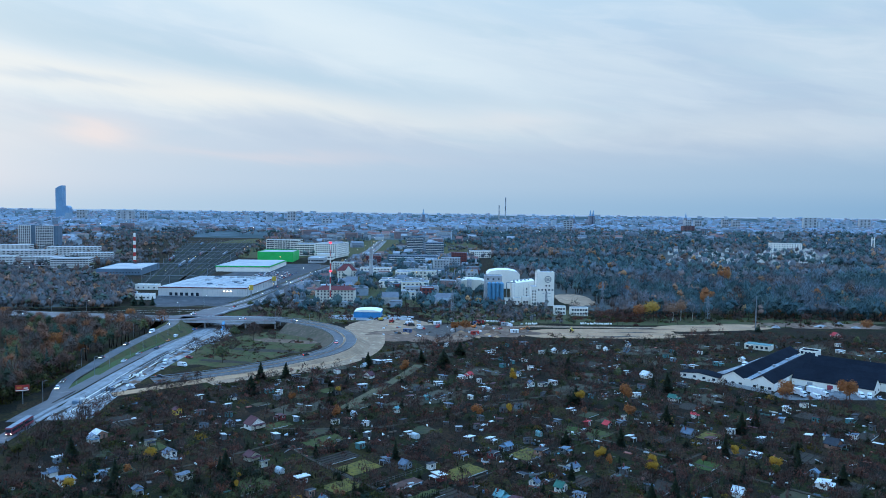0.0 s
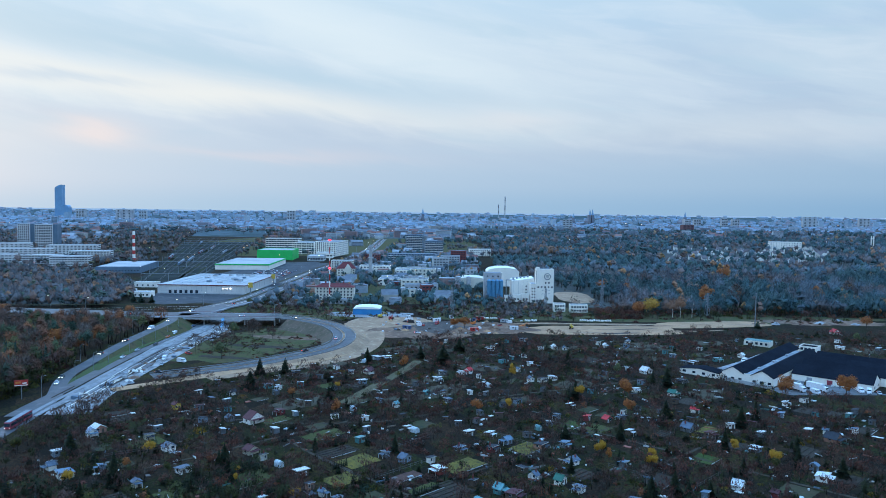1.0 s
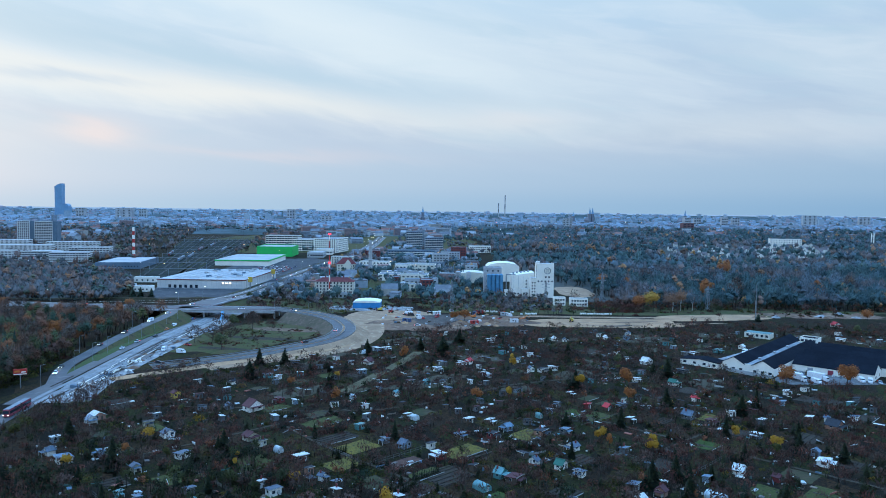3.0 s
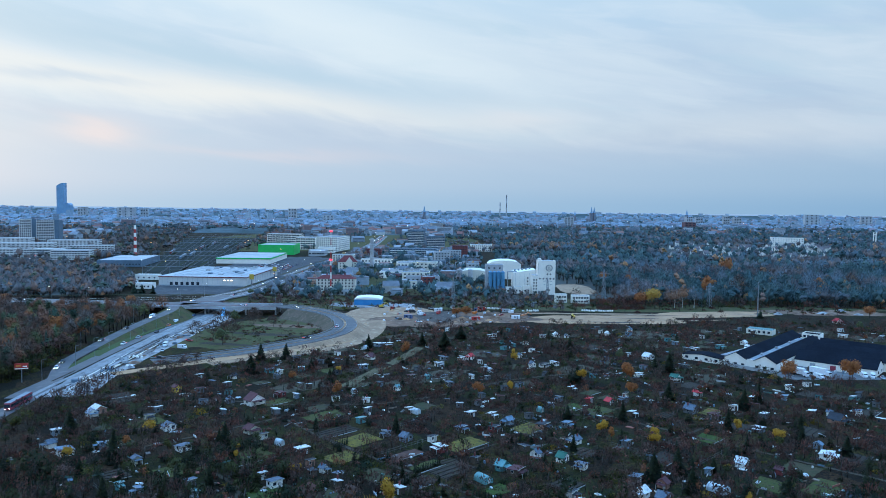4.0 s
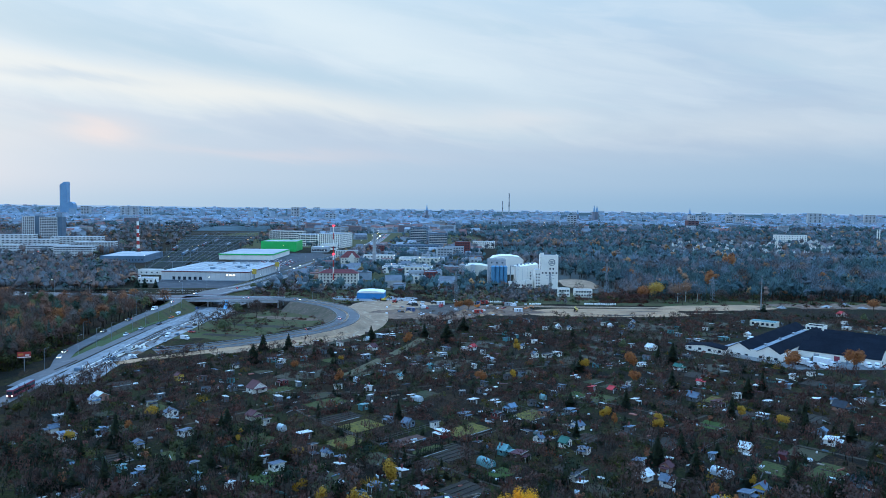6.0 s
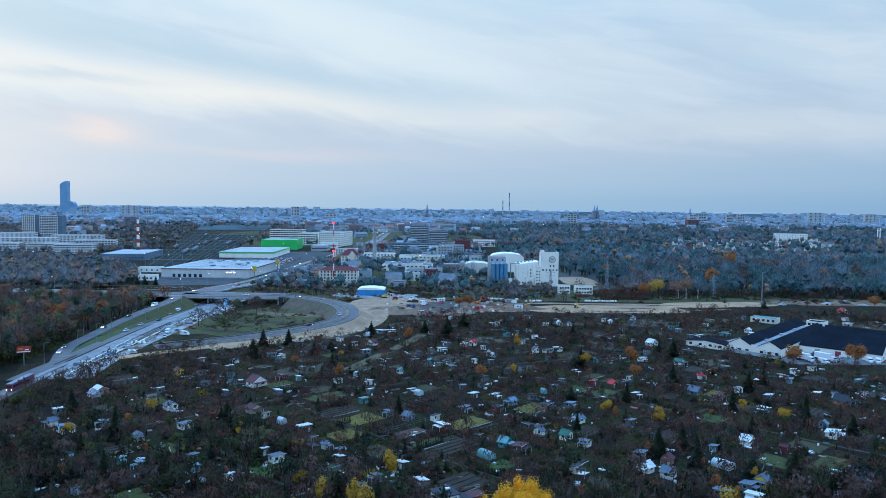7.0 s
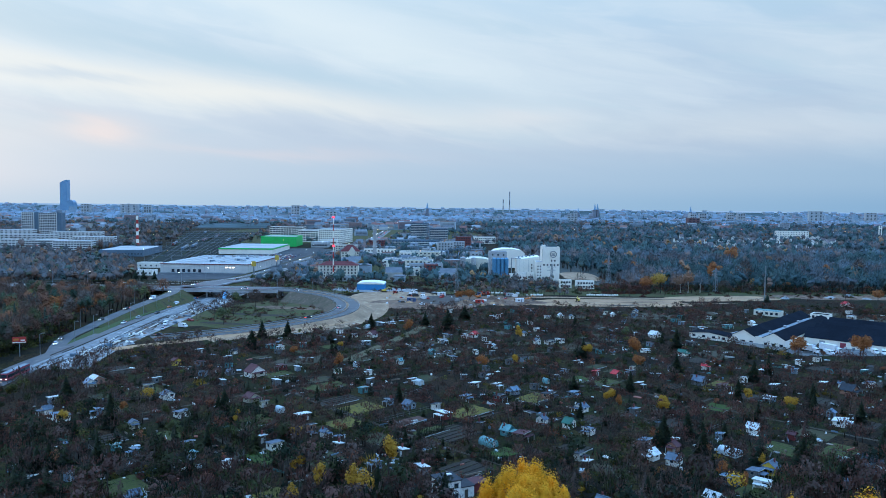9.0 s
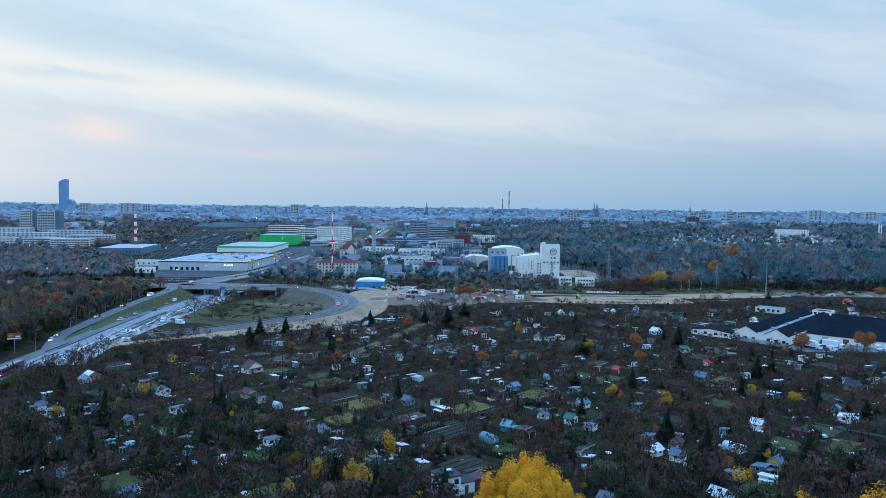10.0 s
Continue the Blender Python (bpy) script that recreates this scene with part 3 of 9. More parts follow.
patch("rough_grass", -112, 604, 62, 46, ROUGHGRASS, "rough grass and earth behind the bridge ramp", lift=0.02, rough=0.2)
patch("gravel_lot", -64, 586, 34, 16, GRAVEL, "gravel yard round the blue hall", lift=0.05, power=3, rough=0.25)
patch("gravel_lot", -2, 530, 24, 26, YARDEARTH, "dark earth storage yard of the building site", lift=0.15, rough=0.3)
patch("gravel_lot", 128, 722, 17, 46, GREYSAND, "pale gravel lot beside the factory", lift=0.05, power=3)
patch("rubble_field", 300, 574, 50, 15, DIRT, "brown rubble and gravel stockpiles", lift=0.05, rough=0.35)
main = spline([(-560, 640, 0), (-460, 610, 0.5), (-377, 584, 1.5), (-313, 560, 3.5), (-260, 544, 5), (-232, 535, 6), (-206, 534, 6), (-192, 548, 6), (-188, 575, 6), (-184, 621, 4), (-183, 675, 2), (-185, 770, 0), (-182, 850, 0), (-178, 970, 0), (-168, 1181, 0), (-165, 1500, 0), (-185, 2000, 0)], 12)
solid("boulevard", ribbon(main, 20, 0.10, 1.2), ASPHALT, "wide asphalt city road that runs to the centre", "road", kind="structure")
solid("pavement", ribbon(main[14:], 3, 0.22, 1.0, shift=12), FRESH, "pale concrete pavement along the city road", "pavement", kind="structure")

solid("median", ribbon([p for p in main if p.y > 600], 2.6, 0.24, 0.3), MEADOW, "narrow grass median of the city road", "median", kind="structure")
for k in (-13.5, 15.0):
    solid("verge", ribbon([p for p in main if 640 < p.y < 1500 and p.x > -230], 3.4, 0.10, 0.3, shift=k), MEADOW, "dark grass verge beside the city road", "verge", kind="structure")
for k in (-6.2, 6.2):
    solid("lane_marking", ribbon([p for p in main if p.y > 560], 0.3, 0.125, 0.02, shift=k), WHITEWALL, "white lane line on the city road", "lane marking", kind="structure")
bank([p for p in main if p.x < -207 and p.y < 640], 11, 11, ROUGHGRASS, "embankment", "grassy bank under the city road")
bank([p for p in main if p.x > -200 and 556 < p.y < 800], 11, 11, ROUGHGRASS, "embankment", "grassy bank under the city road")
bank(ramp_line[24:], 4.5, 4.0, ROUGHGRASS, "embankment", "grassy bank under the slip road")
# bridge over the tram road
bridge = thing("bridge", pose(-165, 533, 0), "concrete road bridge with steel girders over the tram road", "bridge", kind="structure")
part("deck", Shape().box(0, 0, 5.2, 78, 20, 0.8), GREYWALL, bridge)
for yy in (-10.2, 10.2):
    part("girder", Shape().box(0, yy, 4.2, 78, 0.5, 1.3), PALEROOF, bridge, "pale painted steel girder")
    part("kerb", Shape().box(0, yy, 6.0, 78, 0.6, 0.25), PALEROOF, bridge)
    rail_ = part("railing", Shape().box(0, yy, 7.0, 78, 0.08, 0.10).box(0, yy, 6.6, 78, 0.05, 0.06), RED_RAIL, bridge)
    for k in range(27):
        part("baluster", BALUSTER, RED_RAIL, rail_).location = (-39 + 3 * k, yy, 6.2)
for xx in (-38, -14, 16, 38):
    for yy in (-7, 0, 7):
        part("pier", Shape().tube(xx, yy, 0, 0.7, 0.7, 5.2, 10), GREYWALL, bridge)
part("carriageway", Shape().box(0, 0, 6.0, 78, 18, 0.08), ASPHALT, bridge)
for xx in (0,):
    part("stair", Shape().add([(xx, -12, 0), (xx + 2, -12, 0), (xx + 2, -10.6, 5.5), (xx, -10.6, 5.5), (xx, -16, 0), (xx + 2, -16, 0)], [(0, 3, 2, 1), (4, 5, 2, 3), (4, 3, 0), (5, 1, 2), (0, 1, 5, 4)]), PALEBLUE, bridge)


# ---- facades ----
PANES = {}


def pane_mesh(w, h, material):
    """A glazed window with a raised frame; alike windows share the mesh."""
    key = (round(w, 2), round(h, 2), material.name)
    if key not in PANES:
        s = Shape().box(0, 0, 0, w, 0.10, h)
        me = s.mesh("window")
        me.materials.append(material)
        PANES[key] = me
    return PANES[key]


def windows(parent, x0, x1, y, z0, cols, rows, w, h, storey, rot=0.0, material=None, origin=(0, 0), name="window"):
    """Rows of windows on one wall: each is a piece of its own."""
    me = pane_mesh(w, h, material or GLASS)
    c, s = math.cos(radians(rot)), math.sin(radians(rot))
    if parent.matrix_basis.translation.y > 1280:     # far off: too small to pick apart
        far_panes_ = Shape()
        for r in range(rows):
            for k in range(cols):
                a = x0 + (k + 0.5) * (x1 - x0) / cols
                far_panes_.box(origin[0] + a * c - y * s, origin[1] + a * s + y * c, z0 + r * storey, w, 0.12, h, rot)
        tagged(part("glazing_grid", far_panes_, material or GLASS, parent), kind="stuff")
        return
    for r in range(rows):
        for k in range(cols):
            a = x0 + (k + 0.5) * (x1 - x0) / cols
            ob = new(name, me)
            ob.parent = parent
            ob.matrix_basis = pose(origin[0] + a * c - y * s, origin[1] + a * s + y * c, z0 + r * storey, 0, 0, rot)


def flat_block(name, at, w, d, h, wall, roof, label, category, storeys=0, bays=0, side_bays=0, group="", win=(1.5, 1.5), parapet=0.6, strips=False, glass=None):
    """A flat-roofed building with a parapet and windows on its front and sides; the front looks along -y."""
    t = thing(name, at, label, category, group)
    part("wall", Shape().box(0, 0, 0, w, d, h), wall, t)
    part("roof", Shape().box(0, 0, h, w - 0.6, d - 0.6, 0.12), roof, t)
    if parapet:
        s = Shape()
        for x, y, a, b in ((0, -d / 2 + 0.15, w, 0.3), (0, d / 2 - 0.15, w, 0.3), (-w / 2 + 0.15, 0, 0.3, d - 0.6), (w / 2 - 0.15, 0, 0.3, d - 0.6)):
            s.box(x, y, h, a, b, parapet)
        part("parapet", s, wall, t)
    if storeys:
        sh = h / storeys
        ww = (win[0] if not strips else w / bays * 0.86)
        windows(t, -w / 2 + 0.6, w / 2 - 0.6, -d / 2 - 0.02, sh * 0.32, bays, storeys, ww, min(win[1], sh * 0.6), sh, material=glass)
        for sgn, rot in ((1, 90), (-1, -90)):
            if side_bays and sgn * at.translation.x < 0:
                windows(t, -d / 2 + 0.6, d / 2 - 0.6, -w / 2 - 0.02, sh * 0.32, side_bays, storeys, ww, min(win[1], sh * 0.6), sh, rot=rot, material=glass)
    return t


def gable_hall(name, at, w, d, eave, ridge, wall, roof, label, category, group="", doors=0, vents=0):
    """A long hall with a gable to the front."""
    t = thing(name, at, label, category, group)
    part("wall", Shape().gable_body(0, d / 2, w, d, eave, ridge), wall, t)
    part("roof", Shape().gable_roof(0, d / 2, w, d, eave, ridge, 0.25, 0.25, 0.05), roof, t)
    for k in range(doors):
        part("window", Shape().box(-w / 2 + (k + 0.5) * w / doors, -0.02, 1.0, 1.6, 0.1, 1.2), GLASS, t)
    for k in range(vents):
        part("roof_vent", Shape().box(0, (k + 0.5) * d / vents, ridge + 0.1, 0.9, 1.4, 0.7), STEEL, t)
    return t


# ---- warehouse yard ----
SIGNLIGHT = glow("white_sign_light", (1.0, 0.93, 0.82), 2.2)
YELLOWSIGN = surface("yellow_sign_panel", (0.55, 0.38, 0.06), (0.48, 0.33, 0.06), 0.5, 0.6)
DULLGREEN = surface("dull_green_sheet", (0.10, 0.22, 0.22), (0.08, 0.18, 0.18), 0.3, 0.6)
MALLWALL = surface("pale_metal_cladding", (0.62, 0.60, 0.57), (0.54, 0.53, 0.51), 0.1, 0.6, grain=0.2)
BLUEGREY = surface("blue_grey_panels", (0.13, 0.19, 0.25), (0.10, 0.15, 0.20), 0.1, 0.6)
REDPANEL = surface("dull_red_panels", (0.30, 0.05, 0.07), (0.24, 0.045, 0.06), 0.2, 0.6)
YARD = pose(164.5, 357.5, 0, 0, 0, -41.4)
solid("yard", Shape().add([(a, b, k) for k in (0.0, 0.06) for a, b in ((0, -9), (10, -9.5), (33, 13), (46, 25.4), (0, 25.4))], [(5, 6, 7, 8, 9), (0, 1, 6, 5), (1, 2, 7, 6), (2, 3, 8, 7)]), YARDCONC, "grey concrete loading yard between the warehouses", "yard", kind="structure", at=YARD)
gable_hall("warehouse", YARD @ pose(-21.0, 0, 0), 11.2, 96, 4.3, 7.4, WHITEWALL, DARKROOF, "long white warehouse with a black felt roof", "warehouse", "warehouses", 3, 0)
gable_hall("warehouse", YARD @ pose(-6.5, 0, 0), 11.0, 84, 4.3, 7.4, WHITEWALL, DARKROOF, "long white warehouse with a black felt roof", "warehouse", "warehouses", 3, 0)
gable_hall("warehouse", YARD @ pose(37.8, 33.5, 0, 0, 0, 90), 15.8, 37.4, 3.3, 7.4, WHITEWALL, DARKROOF, "white warehouse with a black roof facing the yard", "warehouse", "warehouses", 2, 0)
gable_hall("warehouse", YARD @ pose(95, 48, 0, 0, 0, 90), 13, 94.6, 4.4, 7.6, WHITEWALL, DARKROOF, "long white warehouse with a black roof behind the yard", "warehouse", "warehouses", 2, 0)
gable_hall("warehouse", YARD @ pose(95, 61.5, 0, 0, 0, 90), 13, 94.6, 4.6, 7.8, WHITEWALL, DARKROOF, "long white warehouse with a black roof", "warehouse", "warehouses", 2, 0)
gable_hall("warehouse", YARD @ pose(95, 75, 0, 0, 0, 90), 13, 94.6, 4.8, 8.0, WHITEWALL, DARKROOF, "long white warehouse with a black roof", "warehouse", "warehouses", 2, 0)
valley = thing("linking_roof", YARD @ pose(-13.7, 0, 0), "flat pale roof between two black-roofed warehouses", "flat roof")
part("wall", Shape().box(0, 44, 0, 3.3, 88, 4.35), WHITEWALL, valley)
part("roof", Shape().box(0, 44, 4.35, 3.1, 87.6, 0.12), GREYROOF, valley)
part("parapet", Shape().box(0, 0.1, 4.35, 3.3, 0.25, 0.5), WHITEWALL, valley)
solid("boundary_wall", Shape().box(0, 0, 0, 26, 0.3, 1.7).box(0, 0, 1.7, 26.2, 0.45, 0.12), GREYWALL, "low grey concrete wall before the warehouse gables", "wall", at=YARD @ pose(-13, -3.2, 0, 0, 0, -8))
for i in range(1, 7, 2):
    solid("roof_vent", Shape().box(0, 0, 0, 1.0, 1.6, 0.9).box(0, 0, 0.9, 1.3, 1.9, 0.15), PALEROOF, "small pale vent box on the black warehouse roof", "roof vent", "roof vents", at=YARD @ pose(-13.7, 6 + 12 * i, 4.47))
gable_hall("warehouse_annex", YARD @ pose(-38.5, -1, 0), 21, 10, 2.6, 3.8, WHITEWALL, DARKROOF, "low white annex with a black roof", "annex", "", 4)
flat_block("office_block", YARD @ pose(-11, 102, 0), 10, 9, 5.6, WHITEWALL, DARKROOF, "small white two-storey office behind the warehouses", "office", 2, 4)
flat_block("small_hall", pose(206, 473, 0, 0, 0, -38), 16, 9, 3.3, CREAM, DULLGREEN, "low pale hall with a grey-green roof", "hall", 1, 5, parapet=0)
solid("drive", ribbon(spline([(-40, 12), (-36, 22), (-33, 50), (-31, 90), (-27, 119)]), 6.0, 0.08, 0.3), FRESH, "pale concrete drive along the warehouse", "drive", kind="structure", at=YARD)
for k in range(3):
    solid("yard_gate", Shape().box(0, 0, 0, 2.6, 0.12, 2.4), (GREYWALL, REDPANEL, GREYWALL)[k], "sheet-steel loading gate of the warehouse", "loading gate", "loading gates", at=YARD @ pose(9 + 9.5 * k, 25.5, 0.06))

# ---- factory with the white silo tower ----
fac = thing("silo_tower", pose(91.7, 679, 0), "tall white factory tower with small windows and a ring sign", "factory tower")
part("wall", Shape().box(0, 0, 0, 16, 16, 31), WHITEWALL, fac)
part("roof", Shape().box(0, 0, 31, 15.4, 15.4, 0.4), PALEROOF, fac)
part("low_wing", Shape().box(-10.6, 0, 0, 5.2, 15, 18), WHITEWALL, fac)
part("wing_roof", Shape().box(-10.6, 0, 18, 4.8, 14.6, 0.15), PALEROOF, fac)
windows(fac, -8, 8, -8.05, 14.5, 5, 1, 1.3, 1.6, 3)
windows(fac, -1, 5, -8.05, 18.5, 2, 1, 1.3, 1.6, 3)
windows(fac, -13, -8.4, -7.55, 2, 2, 5, 1.1, 1.3, 2.8)
shed_ = Shape().add([(-11.5, -9, 0), (10, -9, 0), (10, 14, 0), (-11.5, 14, 0), (-11.5, -9, 18.5), (10, -9, 21.5), (10, 14, 21.5), (-11.5, 14, 18.5)], [(3, 2, 1, 0), (4, 5, 6, 7), (0, 1, 5, 4), (1, 2, 6, 5), (2, 3, 7, 6), (3, 0, 4, 7)])
wing = thing("factory_wing", pose(74.0, 703, 0), "white factory wing with a sloping roof", "factory hall")
part("wall", shed_, WHITEWALL, wing)
for k in range(4):
    part("window", Shape().box(2.5, -9.05, 3.0 + 3.2 * k, 1.2, 0.12, 1.6), GLASS, wing)
    part("panel_joint", Shape().box(-9.5 + 4.5 * k, -9.04, 0, 0.18, 0.08, 18), GREYWALL, wing)
part("loading_door", Shape().box(-6, -9.06, 0, 3.6, 0.14, 4.2), STEEL, wing)
solid("factory_hall", Shape().barrel(0, 0, 37, 30, 17, 21.5, 5), WHITEWALL, "large white factory hall with a curved roof", "factory hall", at=pose(63.3, 830, 0))
solid("factory_hall", Shape().barrel(0, 0, 33, 30, 8, 12), CREAM, "cream factory hall with a low curved roof", "factory hall", at=pose(27.5, 810, 0))
flat_block("factory_block", pose(44.2, 704, 0), 17, 14, 25, PALEROOF, GREYROOF, "pale grey factory block behind blue silos", "factory block", 5, 3)
SILOBLUE = surface("blue_silo_paint", (0.10, 0.26, 0.40), (0.075, 0.21, 0.34), 0.3, 0.4)
for i in range(8):
    s_ = thing("silo", pose(40.0 + 3.9 * (i % 4), 685 + 4.2 * (i // 4), 0), "tall blue steel silo", "silo", "blue silos")
    part("drum", Shape().tube(0, 0, 1.5, 1.85, 1.85, 18, 14), SILOBLUE, s_)
    part("cone_top", Shape().tube(0, 0, 19.5, 1.85, 0.4, 0.9, 14), SILOBLUE, s_)
    part("skirt", Shape().tube(0, 0, 0, 1.7, 1.7, 1.5, 14), STEEL, s_)
part("parapet", Shape().box(0, -7.9, 31, 16, 0.3, 1.0).box(7.85, 0, 31, 0.3, 15.4, 1.0).box(-7.85, 0, 31, 0.3, 15.4, 1.0), WHITEWALL, fac)
part("stair_turret", Shape().box(-6.4, -2, 31, 3.2, 4, 2.6), WHITEWALL, fac)
part("dark_slot", Shape().box(-8.02, -5.5, 18, 0.1, 3.0, 12), GLASS, fac)
for k in range(3):
    w_ = flat_block("loading_shed", pose(58 + 8 * k, 684 - 1.5 * k, 0), 7, 7, 5 + k, WHITEWALL, PALEROOF, "small white loading shed below the factory tower", "loading shed", 1, 2, 0, "loading sheds")
for k in range(5):
    solid("roof_fan", Shape().tube(0, 0, 0, 0.9, 0.9, 1.2, 10).tube(0, 0, 1.2, 1.1, 0.7, 0.5, 10), STEEL, "round steel fan on the factory roof", "roof fan", "roof fans", at=pose(65 + 3.6 * k, 706, 19.1 + 0.5 * k))
duct = Shape().bar((56.6, 688, 20), (66, 696, 19.4), 0.5, 6).bar((56.6, 688, 0), (56.6, 688, 20), 0.5, 6)
solid("conveyor_pipe", duct, STEEL, "grey conveyor pipe between silos and hall", "pipe")
flat_block("site_office", pose(97, 620, 0), 10, 7, 6.5, WHITEWALL, GREYROOF, "white two-storey site office", "site office", 2, 4)
flat_block("site_office", pose(113, 616, 0), 15, 7, 6.2, WHITEWALL, GREYROOF, "white two-storey site office", "site office", 2, 6)

# ---- shops and town in the middle distance ----
hall_b = thing("blue_hall", pose(-66, 594, 0), "blue sheet-steel hall with a white arched roof", "hall")
part("wall", Shape().box(0, 0, 0, 22, 18, 4.6), BLUE, hall_b)
part("roof", Shape().barrel(0, 0, 22.6, 18.6, 4.62, 6.4, base=4.6), WHITEWALL, hall_b)
ten = thing("tenement", pose(-107, 682, 0, 0, 0, 3), "cream three-storey tenement with a dark red hipped roof", "tenement")
part("wall", Shape().box(0, 0, 0, 37, 13, 12), CREAM, ten)
part("roof", Shape().hip_roof(0, 0, 37, 13, 12, 15.5), REDROOF, ten)
windows(ten, -17.5, 17.5, -6.52, 1.3, 11, 4, 1.3, 1.6, 2.9)
for xx in (-9, 8):
    part("chimney", Shape().box(xx, 1, 14, 1.2, 1.0, 3), BRICK, ten)
flat_block("small_house", pose(-131, 645, 0, 0, 0, 4), 17, 9, 6, GREYWALL, GREYROOF, "grey two-storey house below the tenement", "house", 2, 5)
flat_block("small_house", pose(-100, 652, 0, 0, 0, 2), 19, 8, 4, GREYWALL, GREYROOF, "low grey house below the tenement", "house", 1, 5)
man = thing("mansion", pose(-128, 905, 0, 0, 0, 8), "cream villa with a steep dark red roof", "villa")
part("wall", Shape().box(0, 0, 0, 24, 16, 11), CREAM, man)
part("roof", Shape().hip_roof(0, 0, 24, 16, 11, 19), REDROOF, man)
part("gable", Shape().gable_body(2, -7.5, 9, 3, 11, 17), CREAM, man)
windows(man, -11, 11, -8.04, 1.5, 6, 3, 1.4, 1.8, 3.3)

mall = flat_block("shopping_hall", pose(-243, 767, 0, 0, 0, -1), 88, 118, 9.2, MALLWALL, PALEROOF, "long low shopping hall with a pale flat roof and red eaves", "shopping hall", parapet=0)
part("red_trim", Shape().box(0, -59.2, 8.5, 88.8, 0.6, 0.7).box(44.2, 0, 8.5, 0.6, 118, 0.7), REDROOF, mall)
part("plinth", Shape().box(0, -59.15, 0, 88.2, 0.4, 0.9).box(44.1, 0, 0, 0.4, 118, 0.9), GREYWALL, mall)
windows(mall, -34, -2, -59.3, 0.6, 6, 1, 2.8, 3.2, 4, name="dock_door")
windows(mall, -43, 43, -59.12, 2.6, 17, 1, 0.25, 5.6, 4, material=GREYWALL, name="pilaster")
windows(mall, -58, 58, -44.12, 2.6, 18, 1, 0.6, 5.6, 4, rot=90, material=GREYWALL, name="pilaster")
for i in range(16):
    part("roof_unit", Shape().box(random.uniform(-36, 36), random.uniform(-40, 50), 9.3, random.uniform(3, 7), 3, 1.6), (GREYWALL, PALEROOF, BLUEGREY)[i % 3], mall)
for k in range(9):
    part("skylight", Shape().box(-34 + 8.5 * k, 5, 9.3, 1.2, 96, 0.35), GREYWALL, mall)
flat_block("gatehouse", pose(-291, 684, 0), 16, 12, 4.5, WHITEWALL, PALEROOF, "small white gatehouse beside the shopping hall", "gatehouse", 1, 4)
flat_block("gatehouse", pose(-322, 765, 0), 24, 10, 5, WHITEWALL, PALEROOF, "small white depot building by the tracks", "depot", 1, 4)
for k in (12, 15.5, 19):
    part("lit_sign", Shape().box(k + 10, -59.6, 5.4, 1.8, 0.3, 0.9), SIGNLIGHT, mall, "glowing white shop sign panel")
for x, y, h in ((-193, 700, 13), (-195, 800, 12)):
    t_ = thing("sign_tower", pose(x, y, 0), "tall yellow sign tower beside the shopping hall", "sign tower", "sign towers")
    part("post", Shape().box(0, 0, 0, 1.2, 1.2, h - 5), STEEL, t_)
    part("panel", Shape().box(0, 0, h - 5, 4.2, 1.0, 5), YELLOWSIGN, t_)
low = flat_block("store", pose(-286, 1046, 0, 0, 0, 2), 74, 120, 8, WHITEWALL, PALEROOF, "low white store with a green eaves band", "store", parapet=0)
part("green_band", Shape().box(0, -60.2, 6.4, 74.6, 0.7, 1.8).box(37.2, 0, 6.4, 0.7, 120, 1.8), GREEN, low)
flat_block("green_store", pose(-286, 1206, 0, 0, 0, 3), 58, 64, 15.5, GREEN, PALEROOF, "bright green clad store", "store", parapet=1)
flat_block("office_building", pose(-330, 1440, 0, 0, 0, -3), 66, 30, 24, WHITEWALL, GREYROOF, "white office building with window grid", "office building", 6, 12, 5, "offices", (4.8, 3.3))
flat_block("office_building", pose(-266, 1360, 0, 0, 0, -3), 38, 60, 21, WHITEWALL, GREYROOF, "white office building with window grid", "office building", 5, 8, 8, "offices", (3.6, 3.4))
flat_block("office_building", pose(-214, 1320, 0, 0, 0, -8), 40, 80, 25, WHITEWALL, GREYROOF, "white office building with narrow windows", "office building", 7, 11, 16, "offices", (1.8, 2.6))
for x, y, w, d, h, st, bs, wl_, lab in (
        (-64, 1400, 32, 24, 36, 11, 8, BLUEGREY, "dark grey apartment block with balconies"), (-26, 1320, 34, 22, 28, 9, 8, BLUEGREY, "grey apartment block beside the tower"),
        (-60, 1180, 78, 20, 13, 4, 16, BLUEGREY, "long white apartment terrace with stepped storeys"), (-96, 950, 40, 16, 11, 3, 9, WHITEWALL, "white workshop with window bands"),
        (-40, 900, 50, 20, 12, 3, 10, CREAM, "cream factory building with dark roof"), (-50, 820, 56, 24, 7, 2, 10, WHITEWALL, "low white workshop with a flat roof"),
        (4, 1120, 30, 16, 14, 4, 7, GREYWALL, "grey concrete factory block"), (-10, 1010, 22, 18, 18, 5, 5, GREYWALL, "grey concrete factory block"),
        (18, 1160, 24, 20, 20, 5, 6, BRICK, "dark red brick mill building in town"), (-150, 1020, 30, 18, 12, 4, 8, CREAM, "cream rendered town house with dark windows"),
        (60, 1350, 40, 24, 12, 3, 10, WHITEWALL, "white house beyond the factory"), (-120, 1150, 24, 16, 13, 4, 6, BRICK, "red brick town house with flat roof")):
    tb = flat_block("town_block", pose(x, y, 0, 0, 0, random.uniform(-6, 6)), w, d, h, wl_, GREYROOF, lab, "town building", st, bs, 4, "town blocks", (2.0, 1.6))
    if "apartment" in lab:
        for k in range(1, st):
            part("balcony", Shape().box(0, -d / 2 - 0.7, k * h / st - 0.15, w * 0.96, 1.4, 0.5), WHITEWALL, tb)
